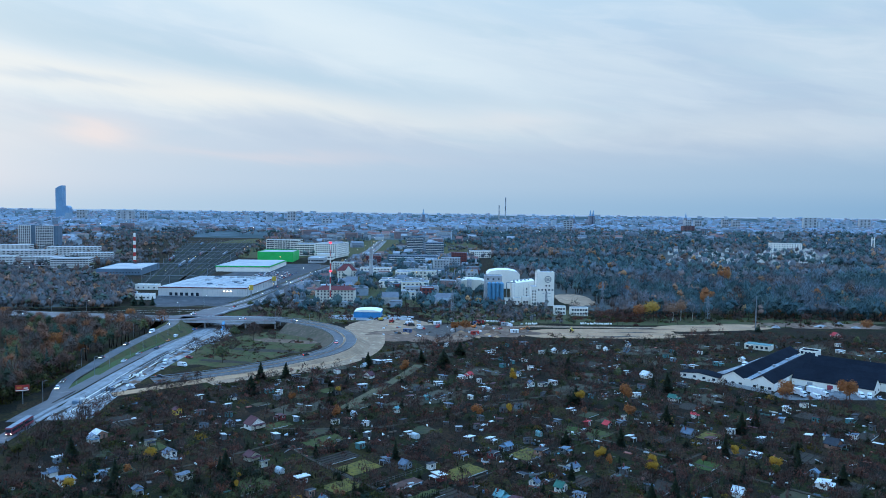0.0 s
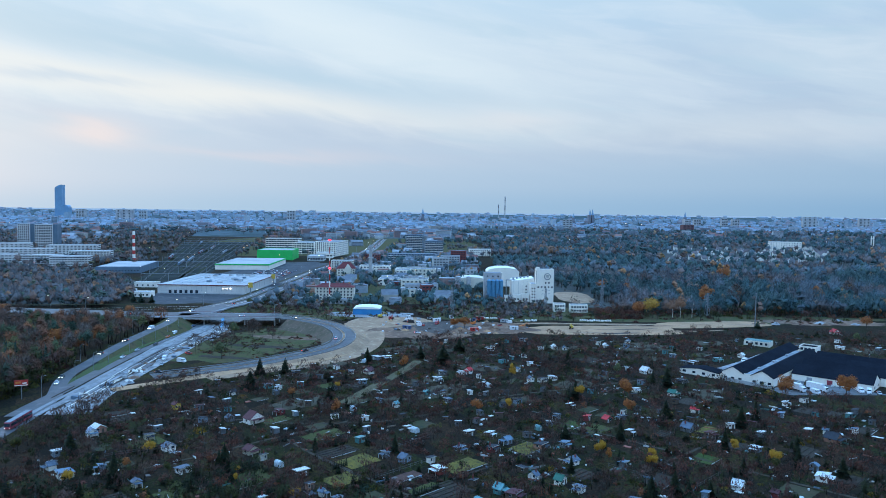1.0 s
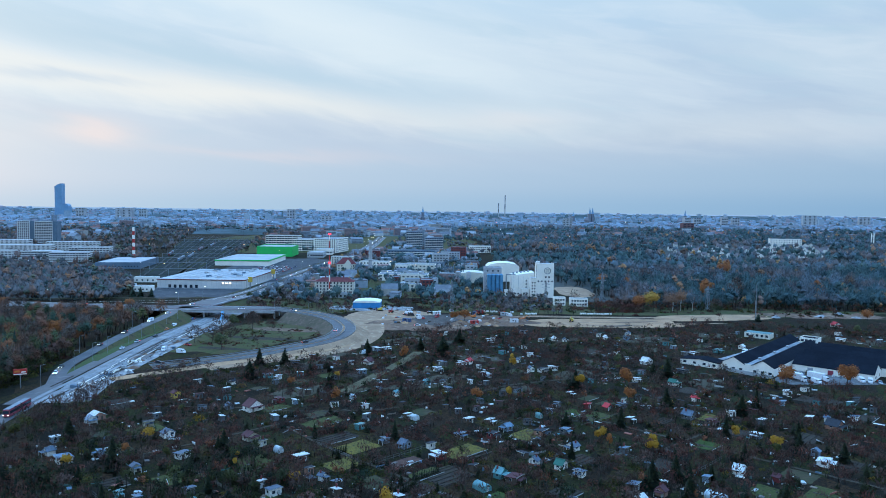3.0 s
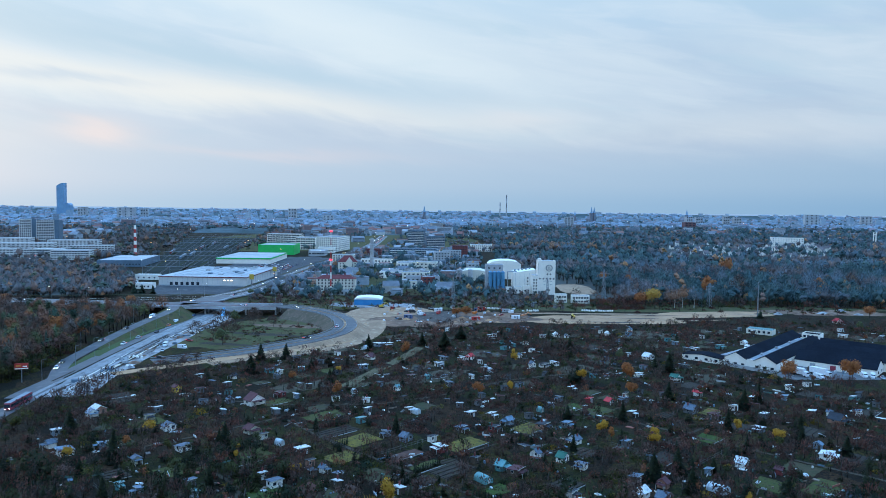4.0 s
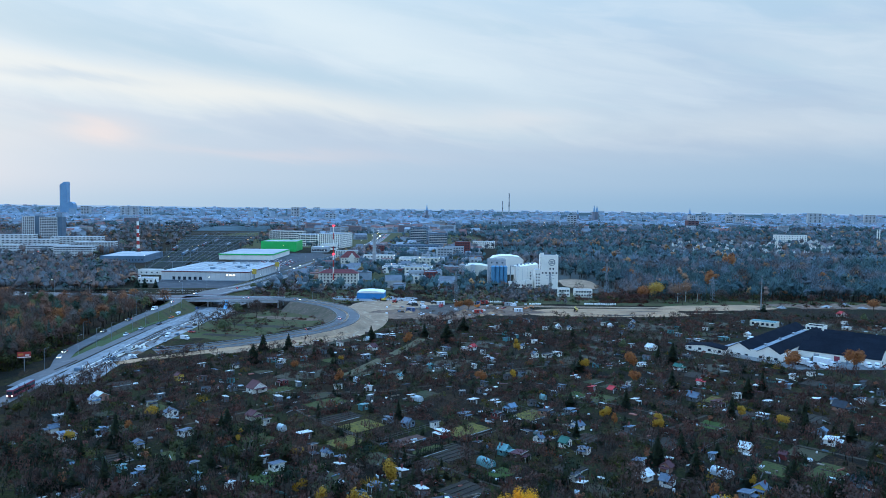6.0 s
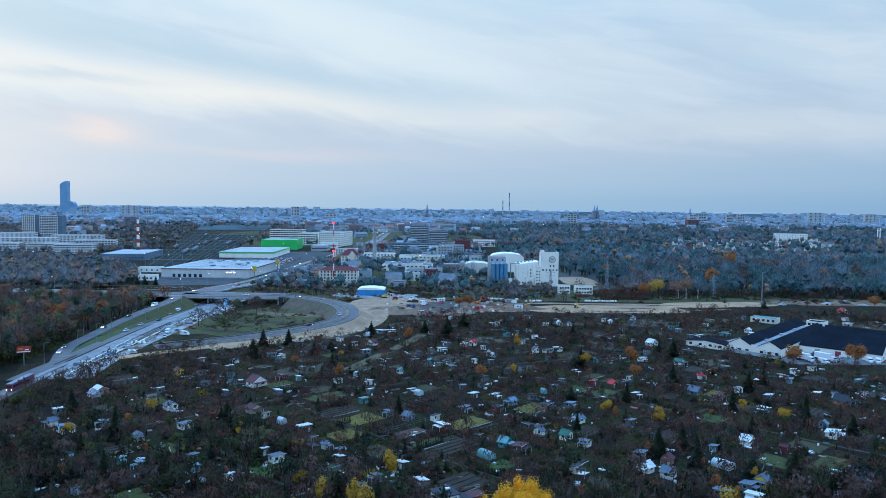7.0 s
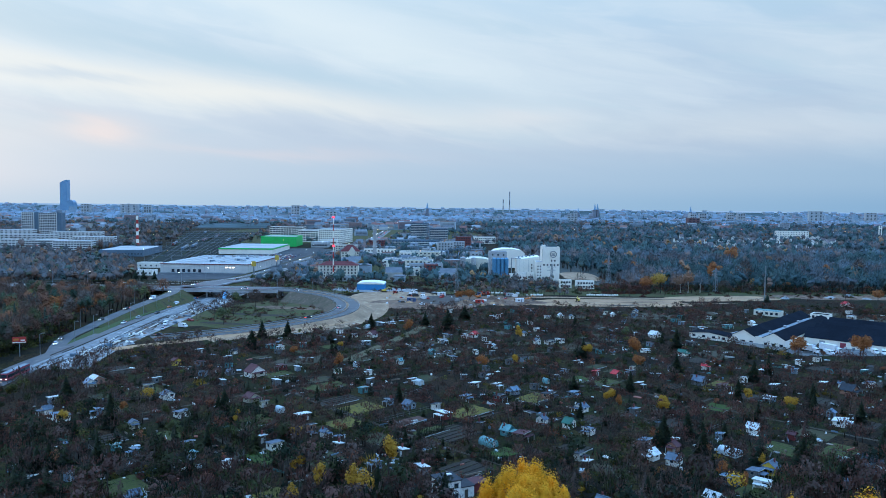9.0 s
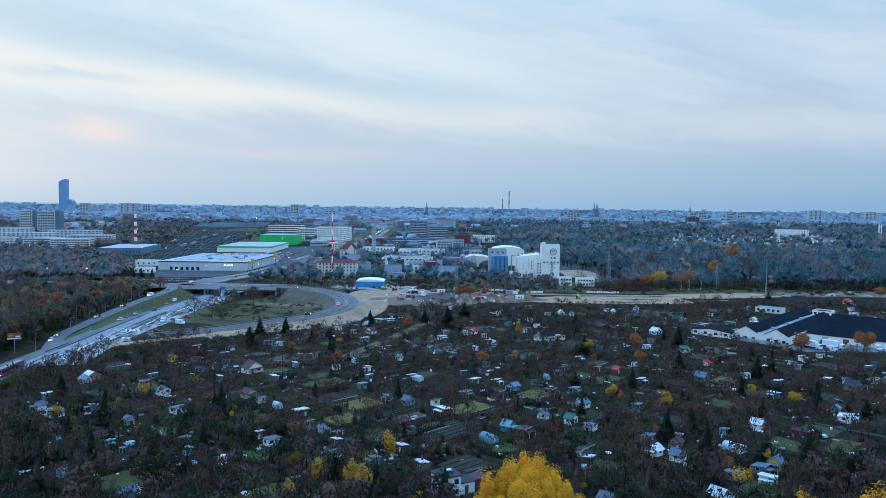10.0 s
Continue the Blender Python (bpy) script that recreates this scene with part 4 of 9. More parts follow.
for x, w, h in ((-828, 22, 48), (-789, 32, 47)):
    tw = flat_block("apartment_tower", pose(x, 1400, 0, 0, 0, 12), w, 26, h, MALLWALL, GREYROOF, "white and dark apartment tower block", "apartment tower", 15, int(w / 3.2), 5, "apartment towers", (2.2, 2.0))
    # the tower's dark side face, made as an added blue-grey block
    part("dark_side_face", Shape().box(w / 2 + 4, 1, 0, 8, 25, h + 1), BLUEGREY, tw)
for x, y, w, h in ((-660, 1030, 64, 14), (-528, 1000, 50, 15), (-598, 1050, 54, 13), (-660, 1110, 84, 18), (-560, 1120, 60, 15), (-740, 1180, 90, 22), (-640, 1220, 80, 18)):
    flat_block("apartment_house", pose(x, y, 0, 0, 0, 12), w, 24, h, MALLWALL, PALEROOF, "white terraced apartment house with balconies", "apartment house", int(h / 3), 13, 5, "apartment houses", (3.2, 1.3))
flat_block("train_depot", pose(-430, 962, 0, 0, 0, 9), 54, 100, 8, BLUEGREY, PALEROOF, "long train depot with a pale roof", "depot", 1, 14)
dep = flat_block("depot_annex", pose(-452, 903, 0, 0, 0, 9), 34, 12, 4, REDPANEL, GREYROOF, "low red depot annex with a pale fascia", "depot", 1, 6)
flat_block("clinic", pose(760, 1620, 0, 0, 0, -14), 66, 22, 22, WHITEWALL, GREYROOF, "white five-storey clinic among trees", "clinic", 5, 12, 4)


def striped_mast(name, at, h, r0, r1, bands, label, category, lamps=()):
    t = thing(name, at, label, category)
    for i in range(bands):
        a, b = i / bands, (i + 1) / bands
        part("band", Shape().tube(0, 0, a * h, r0 + (r1 - r0) * a, r0 + (r1 - r0) * b, h / bands, 10), (WHITEWALL, RED)[i % 2], t)
    for z in lamps:
        part("lamp", Shape().tube(0, 0, z, r0 + 0.6, r0 + 0.6, 1.3, 8), LAMP_RED, t, "glowing red warning lamp")
    return t


RED = surface("red_paint", (0.48, 0.05, 0.04), (0.38, 0.04, 0.035), 0.4, 0.5)
LAMP_RED = glow("red_lamp", (1.0, 0.03, 0.05), 3.0)
striped_mast("radio_mast", pose(-110, 668, 0), 57, 0.7, 0.35, 9, "red and white radio mast with red lamps", "radio mast", (30.0, 56.6))
striped_mast("chimney_stack", pose(-453, 1030, 0), 50, 2.3, 1.6, 9, "red and white striped chimney", "chimney")
conc = thing("concrete_stack", pose(-95, 882, 0), "pale concrete tower with platforms", "tower")
part("shaft", Shape().tube(0, 0, 0, 2.6, 2.0, 42, 12), PALEROOF, conc)
for z in (18, 26, 34, 40):
    part("platform", Shape().tube(0, 0, z, 3.6, 3.6, 0.6, 12), GREYWALL, conc)

# the glass skyscraper
# tower glass, its blue lightened to carry the haze at this distance
SKYGLASS = surface("blue_tower_glass", (0.19, 0.34, 0.48), (0.15, 0.28, 0.42), 0.02, 0.3, fine=0.2, spec=0.5)
tow = thing("skyscraper", pose(-2448, 4500, 0), "tall blue glass skyscraper with a curved top", "skyscraper")
n_ = 14
prof_ = [(-22 + 44 * i / n_, 190 + 20 * math.sin(math.pi / 2 * i / n_)) for i in range(n_ + 1)]
pts_ = [(a, -20, 0) for a, k in prof_] + [(a, 20, 0) for a, k in prof_] + [(a, -20, k) for a, k in prof_] + [(a, 20, k) for a, k in prof_]
m_ = n_ + 1
fcs = []
for i in range(n_):
    fcs += [(i, i + 1, 2 * m_ + i + 1, 2 * m_ + i), (m_ + i + 1, m_ + i, 3 * m_ + i, 3 * m_ + i + 1), (2 * m_ + i, 2 * m_ + i + 1, 3 * m_ + i + 1, 3 * m_ + i)]
fcs += [(n_, m_ + n_, 3 * m_ + n_, 2 * m_ + n_), (m_, 0, 2 * m_, 3 * m_)]
part("tower_body", Shape().add(pts_, fcs), SKYGLASS, tow)
part("side_tower", Shape().barrel(42, 0, 42, 40, 64, 84), SKYGLASS, tow)
part("podium", Shape().box(20, 0, 0, 110, 60, 22), SKYGLASS, tow)


# ---- allotment huts ----
# x, y, size, wall, roof, form: A arched, F lean-to, G gabled
HUTS_A = [(-72, 167, 3.6, "B", "s", "G"), (35, 167, 5.0, "W", "s", "G"), (61, 170, 5.1, "g", "w", "G"), (-93, 179, 3.6, "B", "d", "F"), (77, 181, 4.7, "W", "w", "F"), (98, 182, 3.0, "g", "s", "F"), (70, 183, 5.2, "g", "b", "F"), (-7, 187, 3.8, "g", "w", "F"), (78, 188, 4.1, "g", "s", "F"), (-58, 189, 2.1, "W", "w", "F")]
HUTS_B = [(-19, 190, 1.6, "B", "s", "F"), (83, 190, 4.6, "Y", "s", "G"), (36, 193, 2.6, "T", "w", "F"), (-69, 195, 2.7, "B", "t", "F"), (60, 196, 5.1, "W", "s", "G"), (-85, 197, 1.6, "B", "b", "F"), (113, 198, 4.6, "B", "d", "G"), (35, 199, 3.8, "W", "d", "F"), (-92, 200, 2.2, "E", "t", "F"), (-13, 200, 3.3, "T", "w", "F"), (55, 200, 4.4, "W", "w", "G"), (-73, 203, 3.3, "g", "s", "F")]
HUTS_C = [(-49, 203, 4.7, "W", "s", "F"), (-31, 204, 2.2, "T", "w", "F"), (78, 204, 6.1, "W", "w", "A"), (63, 207, 3.9, "P", "m", "G"), (-54, 209, 2.3, "T", "w", "F"), (11, 209, 5.4, "E", "t", "A"), (-32, 210, 3.1, "T", "s", "F"), (56, 211, 4.3, "T", "s", "F"), (-40, 212, 3.8, "T", "d", "F"), (-37, 215, 2.6, "W", "s", "G"), (21, 215, 5.3, "T", "m", "F"), (80, 218, 2.4, "B", "b", "F")]
HUTS_D = [(17, 219, 4.5, "E", "t", "G"), (102, 219, 3.0, "R", "m", "G"), (-96, 220, 3.3, "C", "s", "G"), (-42, 220, 3.0, "P", "d", "F"), (42, 221, 3.9, "W", "s", "F"), (9, 225, 2.7, "T", "d", "F"), (93, 225, 4.9, "W", "w", "G"), (-122, 226, 6.5, "W", "b", "F"), (37, 227, 4.9, "W", "g", "G"), (-47, 231, 5.3, "T", "w", "F"), (29, 231, 3.8, "W", "s", "G"), (-86, 232, 5.3, "W", "s", "F")]
HUTS_E = [(-130, 233, 3.8, "W", "s", "G"), (-113, 233, 1.9, "B", "b", "F"), (124, 233, 6.3, "W", "w", "F"), (-2, 235, 5.4, "R", "w", "F"), (26, 237, 3.9, "T", "d", "F"), (-56, 239, 3.3, "W", "w", "A"), (61, 243, 3.3, "g", "b", "F"), (126, 243, 3.3, "B", "b", "G"), (-63, 245, 3.3, "C", "d", "F"), (-14, 245, 5.0, "B", "s", "G"), (-5, 245, 3.3, "W", "d", "F"), (44, 245, 4.7, "W", "s", "G")]
HUTS_F = [(-135, 246, 4.7, "B", "w", "F"), (-21, 250, 3.1, "B", "s", "F"), (-69, 251, 5.8, "C", "m", "G"), (-99, 253, 5.2, "W", "s", "G"), (5, 256, 4.5, "T", "s", "F"), (17, 257, 4.2, "R", "d", "F"), (35, 261, 5.3, "P", "d", "F"), (114, 261, 4.3, "B", "w", "F"), (44, 263, 3.9, "g", "b", "F"), (-111, 265, 4.3, "C", "d", "F"), (-32, 265, 3.6, "E", "t", "F"), (23, 266, 4.3, "B", "b", "G")]
HUTS_G = [(-134, 268, 4.7, "W", "b", "G"), (-134, 272, 6.3, "P", "w", "G"), (149, 273, 7.4, "P", "d", "G"), (17, 274, 3.7, "T", "w", "F"), (9, 275, 4.1, "T", "w", "F"), (103, 277, 4.5, "T", "m", "F"), (-12, 278, 3.8, "P", "w", "A"), (72, 279, 3.0, "T", "w", "F"), (-15, 280, 3.0, "T", "w", "F"), (37, 283, 3.1, "E", "t", "A"), (144, 283, 3.5, "T", "w", "F"), (151, 283, 2.3, "W", "s", "G")]
HUTS_H = [(97, 284, 6.2, "g", "s", "G"), (-78, 287, 8.6, "W", "m", "G"), (-88, 289, 3.9, "g", "s", "G"), (-33, 293, 2.4, "W", "w", "F"), (67, 295, 4.4, "T", "r", "G"), (59, 297, 3.2, "R", "r", "F"), (-63, 298, 2.4, "B", "w", "F"), (47, 299, 2.8, "g", "s", "F"), (74, 299, 3.7, "g", "s", "F"), (-70, 300, 4.1, "R", "m", "F"), (130, 303, 4.1, "T", "w", "F"), (-116, 305, 4.1, "Y", "m", "G")]
HUTS_I = [(144, 306, 3.3, "B", "b", "F"), (-40, 307, 3.3, "W", "w", "A"), (108, 311, 1.7, "W", "r", "G"), (-22, 313, 3.2, "W", "t", "G"), (55, 316, 3.4, "T", "w", "F"), (-30, 320, 3.0, "B", "s", "F"), (1, 322, 3.9, "g", "s", "F"), (154, 324, 3.1, "W", "w", "F"), (-115, 330, 3.6, "T", "w", "F"), (-99, 330, 3.1, "W", "d", "G"), (-17, 334, 4.5, "T", "m", "F"), (-9, 335, 3.2, "E", "t", "G")]
HUTS_J = [(108, 339, 5.5, "W", "g", "G"), (-80, 341, 2.8, "W", "w", "F"), (-86, 343, 5.1, "E", "s", "F"), (92, 345, 4.2, "W", "w", "F"), (21, 351, 3.8, "W", "w", "A"), (18, 353, 3.4, "T", "w", "F"), (-42, 354, 5.3, "B", "w", "F"), (-5, 362, 3.4, "W", "w", "F"), (-4, 362, 4.4, "B", "w", "F"), (43, 363, 3.9, "W", "s", "G"), (49, 363, 5.4, "W", "d", "F"), (121, 365, 5.9, "g", "d", "F")]
HUTS_K = [(55, 367, 5.0, "W", "w", "F"), (-79, 372, 5.6, "T", "d", "F"), (-50, 375, 3.6, "W", "s", "F"), (-41, 376, 6.1, "W", "m", "G"), (-2, 376, 5.1, "g", "s", "F"), (8, 377, 3.6, "W", "w", "F"), (12, 380, 4.6, "W", "r", "G"), (39, 385, 2.1, "W", "s", "G"), (108, 385, 6.8, "W", "w", "G"), (99, 393, 3.2, "T", "w", "F"), (47, 401, 3.8, "W", "w", "F"), (-47, 403, 3.8, "W", "w", "A")]
HUTS_L = [(137, 410, 4.5, "g", "b", "F"), (142, 410, 5.6, "T", "w", "F"), (-40, 411, 5.6, "B", "w", "F"), (-35, 411, 6.7, "T", "w", "F"), (159, 419, 5.7, "E", "t", "F"), (178, 431, 4.1, "W", "w", "G"), (25, 442, 3.6, "T", "w", "F"), (59, 446, 4.2, "W", "w", "F"), (29, 447, 3.6, "W", "s", "F"), (74, 447, 3.0, "W", "s", "G"), (68, 450, 4.3, "W", "w", "G"), (102, 458, 3.7, "W", "w", "G")]
HUTS_M = [(254, 461, 6.3, "W", "w", "F"), (99, 466, 3.2, "W", "w", "F"), (120, 473, 3.9, "W", "s", "G"), (51, 475, 6.4, "g", "s", "F"), (282, 519, 7.1, "W", "r", "G")]
HUTS = HUTS_A + HUTS_B + HUTS_C + HUTS_D + HUTS_E + HUTS_F + HUTS_G + HUTS_H + HUTS_I + HUTS_J + HUTS_K + HUTS_L + HUTS_M

WALLS = {
    "W": surface("whitewashed_wall", (0.88, 0.84, 0.77), (0.77, 0.73, 0.66), 0.8, 0.8, c=(0.56, 0.52, 0.46)), "C": surface("cream_hut_wall", (0.50, 0.46, 0.34), (0.40, 0.37, 0.29), 0.8, 0.8),
    "Y": surface("yellow_hut_wall", (0.74, 0.50, 0.07), (0.62, 0.42, 0.07), 0.8, 0.8), "R": surface("red_hut_wall", (0.20, 0.04, 0.04), (0.14, 0.035, 0.035), 0.8, 0.8),
    "B": surface("blue_grey_hut_wall", (0.22, 0.28, 0.33), (0.16, 0.20, 0.24), 0.8, 0.8), "E": surface("teal_hut_wall", (0.10, 0.26, 0.26), (0.07, 0.18, 0.19), 0.8, 0.8),
    "T": surface("brown_board_wall", (0.11, 0.078, 0.055), (0.08, 0.06, 0.045), 0.8, 0.85), "P": surface("salmon_brick_wall", (0.38, 0.20, 0.14), (0.28, 0.15, 0.11), 0.8, 0.85),
    "g": surface("grey_board_wall", (0.16, 0.165, 0.17), (0.10, 0.105, 0.11), 0.8, 0.85)}
ROOFS = {
    "d": surface("black_felt_hut_roof", (0.035, 0.04, 0.05), (0.025, 0.028, 0.034), 0.8, 0.8), "s": surface("slate_grey_hut_roof", (0.12, 0.15, 0.19), (0.08, 0.10, 0.13), 0.8, 0.7),
    "w": surface("pale_sheet_hut_roof", (0.74, 0.73, 0.71), (0.52, 0.52, 0.52), 0.7, 0.5, c=(0.28, 0.27, 0.26)), "b": surface("blue_sheet_hut_roof", (0.13, 0.20, 0.27), (0.10, 0.16, 0.22), 0.7, 0.5),
    "t": surface("teal_sheet_hut_roof", (0.15, 0.31, 0.31), (0.11, 0.25, 0.25), 0.7, 0.5), "m": surface("maroon_hut_roof", (0.10, 0.030, 0.035), (0.075, 0.026, 0.03), 0.7, 0.7),
    "r": surface("bright_red_hut_roof", (0.50, 0.035, 0.04), (0.42, 0.03, 0.035), 0.7, 0.6), "g": surface("dark_green_hut_roof", (0.035, 0.13, 0.09), (0.028, 0.10, 0.07), 0.7, 0.6)}
WALL_WORDS = {"W": "whitewashed", "C": "cream", "Y": "yellow", "R": "dark red", "B": "blue-grey", "E": "teal", "T": "brown timber", "P": "salmon brick", "g": "grey timber"}
ROOF_WORDS = {"d": "black felt", "s": "slate-grey", "w": "pale sheet-metal", "b": "blue sheet-metal", "t": "teal sheet-metal", "m": "maroon", "r": "bright red", "g": "dark green"}
FRAME = surface("pale_wood_trim", (0.55, 0.54, 0.50), (0.42, 0.41, 0.38), 2.0, 0.7)
DOORWOOD = surface("door_wood", (0.10, 0.075, 0.055), (0.07, 0.055, 0.045), 2.0, 0.7)
PLASTIC = surface("milky_plastic_film", (0.55, 0.60, 0.62), (0.40, 0.45, 0.47), 0.8, 0.45)


def hut(x, y, size, wall, roof, form, turn, rng):
    """A garden hut with door, windows, roof and often a porch or chimney."""
    w, d = max(1.9, size * 0.76), max(1.8, size * rng.uniform(0.54, 0.68))
    tall = 1.35 if wall == "Y" or size > 7.5 else 1.0
    eave, ridge = rng.uniform(1.6, 1.85) * tall, 0
    at = pose(x, y + d * 0.4, 0, 0, 0, turn)
    if form == "A":
        t = thing("polytunnel", at, "arched garden shelter with a %s skin" % ROOF_WORDS[roof], "garden shelter", "garden huts")
        part("cover", Shape().barrel(0, 0, w * 0.78, d * 1.4, 0.8, 2.1), ROOFS[roof] if roof != "w" else PLASTIC, t)
        for k in (-0.701, 0.701):
            part("end_frame", Shape().box(0, k * d * 1.0, 0, 0.8, 0.08, 1.6), FRAME, t)
        for k in (-0.4, 0.0, 0.4):
            part("hoop", Shape().barrel(0, k * d * 1.4, w * 0.78 + 0.08, 0.08, 0.82, 2.14), STEEL, t)
        return t
    t = thing("garden_hut", at, "%s garden hut with a %s roof" % (WALL_WORDS[wall], ROOF_WORDS[roof]), "garden hut", "garden huts")
    if form == "G":
        ridge = eave + w * rng.uniform(0.26, 0.36)
        part("wall", Shape().gable_body(0, 0, w, d, eave, ridge), WALLS[wall], t)
        part("roof", Shape().gable_roof(0, 0, w, d, eave, ridge, 0.35, 0.12, 0.03), ROOFS[roof], t)
        part("ridge_cap", Shape().box(0, 0, ridge + 0.14, 0.35, d + 0.7, 0.07), ROOFS[roof], t)
    else:
        hi = eave + 0.45
        p = [(-w / 2, -d / 2, 0), (w / 2, -d / 2, 0), (w / 2, d / 2, 0), (-w / 2, d / 2, 0), (-w / 2, -d / 2, hi), (w / 2, -d / 2, hi), (w / 2, d / 2, eave), (-w / 2, d / 2, eave)]
        box6 = [(3, 2, 1, 0), (4, 5, 6, 7), (0, 1, 5, 4), (1, 2, 6, 5), (2, 3, 7, 6), (3, 0, 4, 7)]
        part("wall", Shape().add(p, box6), WALLS[wall], t)
        o = 0.35
        q = [(a * (w / 2 + o), b * (d / 2 + o), (hi if b < 0 else eave) + 0.03 + k) for k in (0, 0.13) for a, b in ((-1, -1), (1, -1), (1, 1), (-1, 1))]
        part("roof", Shape().add(q, box6), ROOFS[roof], t)
        part("eaves_board", Shape().box(0, -d / 2 - o - 0.03, hi - 0.05, w + 2 * o, 0.06, 0.18), FRAME, t)
    dx = rng.choice((-1, 1)) * w * 0.22
    part("door", Shape().box(dx, -d / 2 - 0.03, 0, 0.8, 0.08, 1.55), DOORWOOD if rng.random() < 0.6 else FRAME, t)
    win = part("window", Shape().box(-dx, -d / 2 - 0.03, 0.9, min(1.4, w * 0.3), 0.10, 0.95), FRAME, t)
    part("pane", Shape().box(-dx, -d / 2 - 0.09, 0.98, min(1.4, w * 0.3) - 0.16, 0.04, 0.79), GLASS, win)
    if d > 2.6:
        for s in (-1, 1):
            win = part("window", Shape().box(s * (w / 2 + 0.03), 0, 0.9, 0.10, 1.0, 0.9), FRAME, t)
            part("pane", Shape().box(s * (w / 2 + 0.09), 0, 0.98, 0.04, 0.84, 0.74), GLASS, win)
    if rng.random() < 0.35:
        part("chimney", Shape().box(-dx * 0.8, d * 0.2, eave, 0.4, 0.4, 1.5 if form == "F" else ridge - eave + 0.7), BRICK, t)
    if rng.random() < 0.4:
        pr = part("porch", Shape().box(0, -d / 2 - 0.9, eave - 0.25, w * 0.9, 1.7, 0.1), ROOFS[roof], t)
        for s in (-1, 1):
            part("post", Shape().box(s * w * 0.4, -d / 2 - 1.6, 0, 0.12, 0.12, eave - 0.25), FRAME, pr)
    return t


def garden_house(x, y):
    """A small white two-storey house with flat dark roofs, a lower wing and a balcony."""
    t = thing("garden_house", pose(x, y, 0, 0, 0, 28), "white two-storey garden house with flat dark roofs", "house")
    part("wall", Shape().box(0, 0, 0, 5.0, 5.2, 5.0), WALLS["W"], t)
    part("roof", Shape().box(0, 0, 5.0, 5.6, 5.8, 0.25), ROOFS["d"], t)
    part("roof_hatch", Shape().box(1.2, 1.0, 5.25, 1.2, 0.9, 0.25), ROOFS["w"], t)
    wing = part("wing", Shape().box(4.6, 0.6, 0, 4.2, 4.2, 2.6), WALLS["W"], t)
    part("wing_roof", Shape().box(4.6, 0.6, 2.6, 4.6, 4.6, 0.2), ROOFS["d"], wing)
    part("red_lean_to", Shape().box(9.0, 1.6, 0, 4.4, 3.4, 2.3), WALLS["R"], t)
    part("red_roof", Shape().box(9.0, 1.6, 2.3, 4.9, 3.9, 0.18), ROOFS["m"], t)
    deck = part("balcony", Shape().box(-1.0, -3.3, 2.5, 3.0, 1.4, 0.18), FRAME, t)
    part("balustrade", Shape().box(-1.0, -3.98, 3.2, 3.0, 0.06, 0.3).box(-1.0, -3.98, 2.68, 3.0, 0.05, 0.1), FRAME, deck)
    for a in (-1.4, 1.3):
        for k in (0.9, 3.2):
            w_ = part("window", Shape().box(a, -2.62, k, 1.2, 0.10, 1.3), FRAME, t)
            part("pane", Shape().box(a, -2.68, k + 0.1, 1.0, 0.05, 1.1), GLASS, w_)
    part("door", Shape().box(4.6, -1.53, 0, 0.9, 0.08, 2.0), DOORWOOD, wing)


garden_house(-0.8, 172.0)
hut_rng = random.Random(5)
HUT_SPOTS = [(3.0, 171.5, 12.0)]
for x, y, size, wall, roof, form in HUTS:
    turn = hut_rng.choice((45, 45, -45)) + hut_rng.uniform(-9, 9)
    if y > 340:
        turn = hut_rng.choice((35, -40, 10)) + hut_rng.uniform(-12, 12)
    hut(x, y, size, wall, roof, form, turn, hut_rng)
    HUT_SPOTS.append((x, y, size))


def lean_to(x, y, w, wall, roof, turn):
    """A small plain shed: walls, mono-pitch roof, door and window."""
    t = thing("garden_shed", pose(x, y, 0, 0, 0, turn), "small %s shed with a %s roof" % (WALL_WORDS[wall], ROOF_WORDS[roof]), "garden shed", "garden sheds")
    d = w * 0.8
    box6 = [(3, 2, 1, 0), (4, 5, 6, 7), (0, 1, 5, 4), (1, 2, 6, 5), (2, 3, 7, 6), (3, 0, 4, 7)]
    part("wall", Shape().add([(a * w / 2, b * d / 2, k * (2.2 if b < 0 else 1.8)) for k in (0, 1) for a, b in ((-1, -1), (1, -1), (1, 1), (-1, 1))], box6), WALLS[wall], t)
    part("roof", Shape().add([(a * (w / 2 + 0.2), b * (d / 2 + 0.2), (2.24 if b < 0 else 1.84) + 0.1 * k) for k in (0, 1) for a, b in ((-1, -1), (1, -1), (1, 1), (-1, 1))], box6), ROOFS[roof], t)
    part("door", Shape().box(w * 0.2, -d / 2 - 0.03, 0, 0.75, 0.08, 1.7), DOORWOOD, t)
    part("window", Shape().box(-w * 0.22, -d / 2 - 0.03, 0.9, 0.6, 0.08, 0.6), GLASS, t)


shed_rng = random.Random(41)
count = 0
while count < 112:
    y = shed_rng.uniform(270, 492)
    x = shed_rng.uniform(-0.42, 0.66) * y
    q = YARD.inverted() @ Vector((x, y, 0))
    if -46 < q.x < 110 and -12 < q.y < 115 or (y > 330 and x < -140 + (y - 330) * 1.0) or (y > 480 and x < 60):
        continue
    if any((x - a) ** 2 + (y - b) ** 2 < (c + 5) ** 2 for a, b, c in HUT_SPOTS):
        continue
    w = shed_rng.uniform(2.0, 3.4)
    lean_to(x, y, w, shed_rng.choice("WBggTTTTgE"), shed_rng.choice("wwwdddssmd"), shed_rng.choice((40, -45, 0)) + shed_rng.uniform(-15, 15))
    HUT_SPOTS.append((x, y, w))
    count += 1

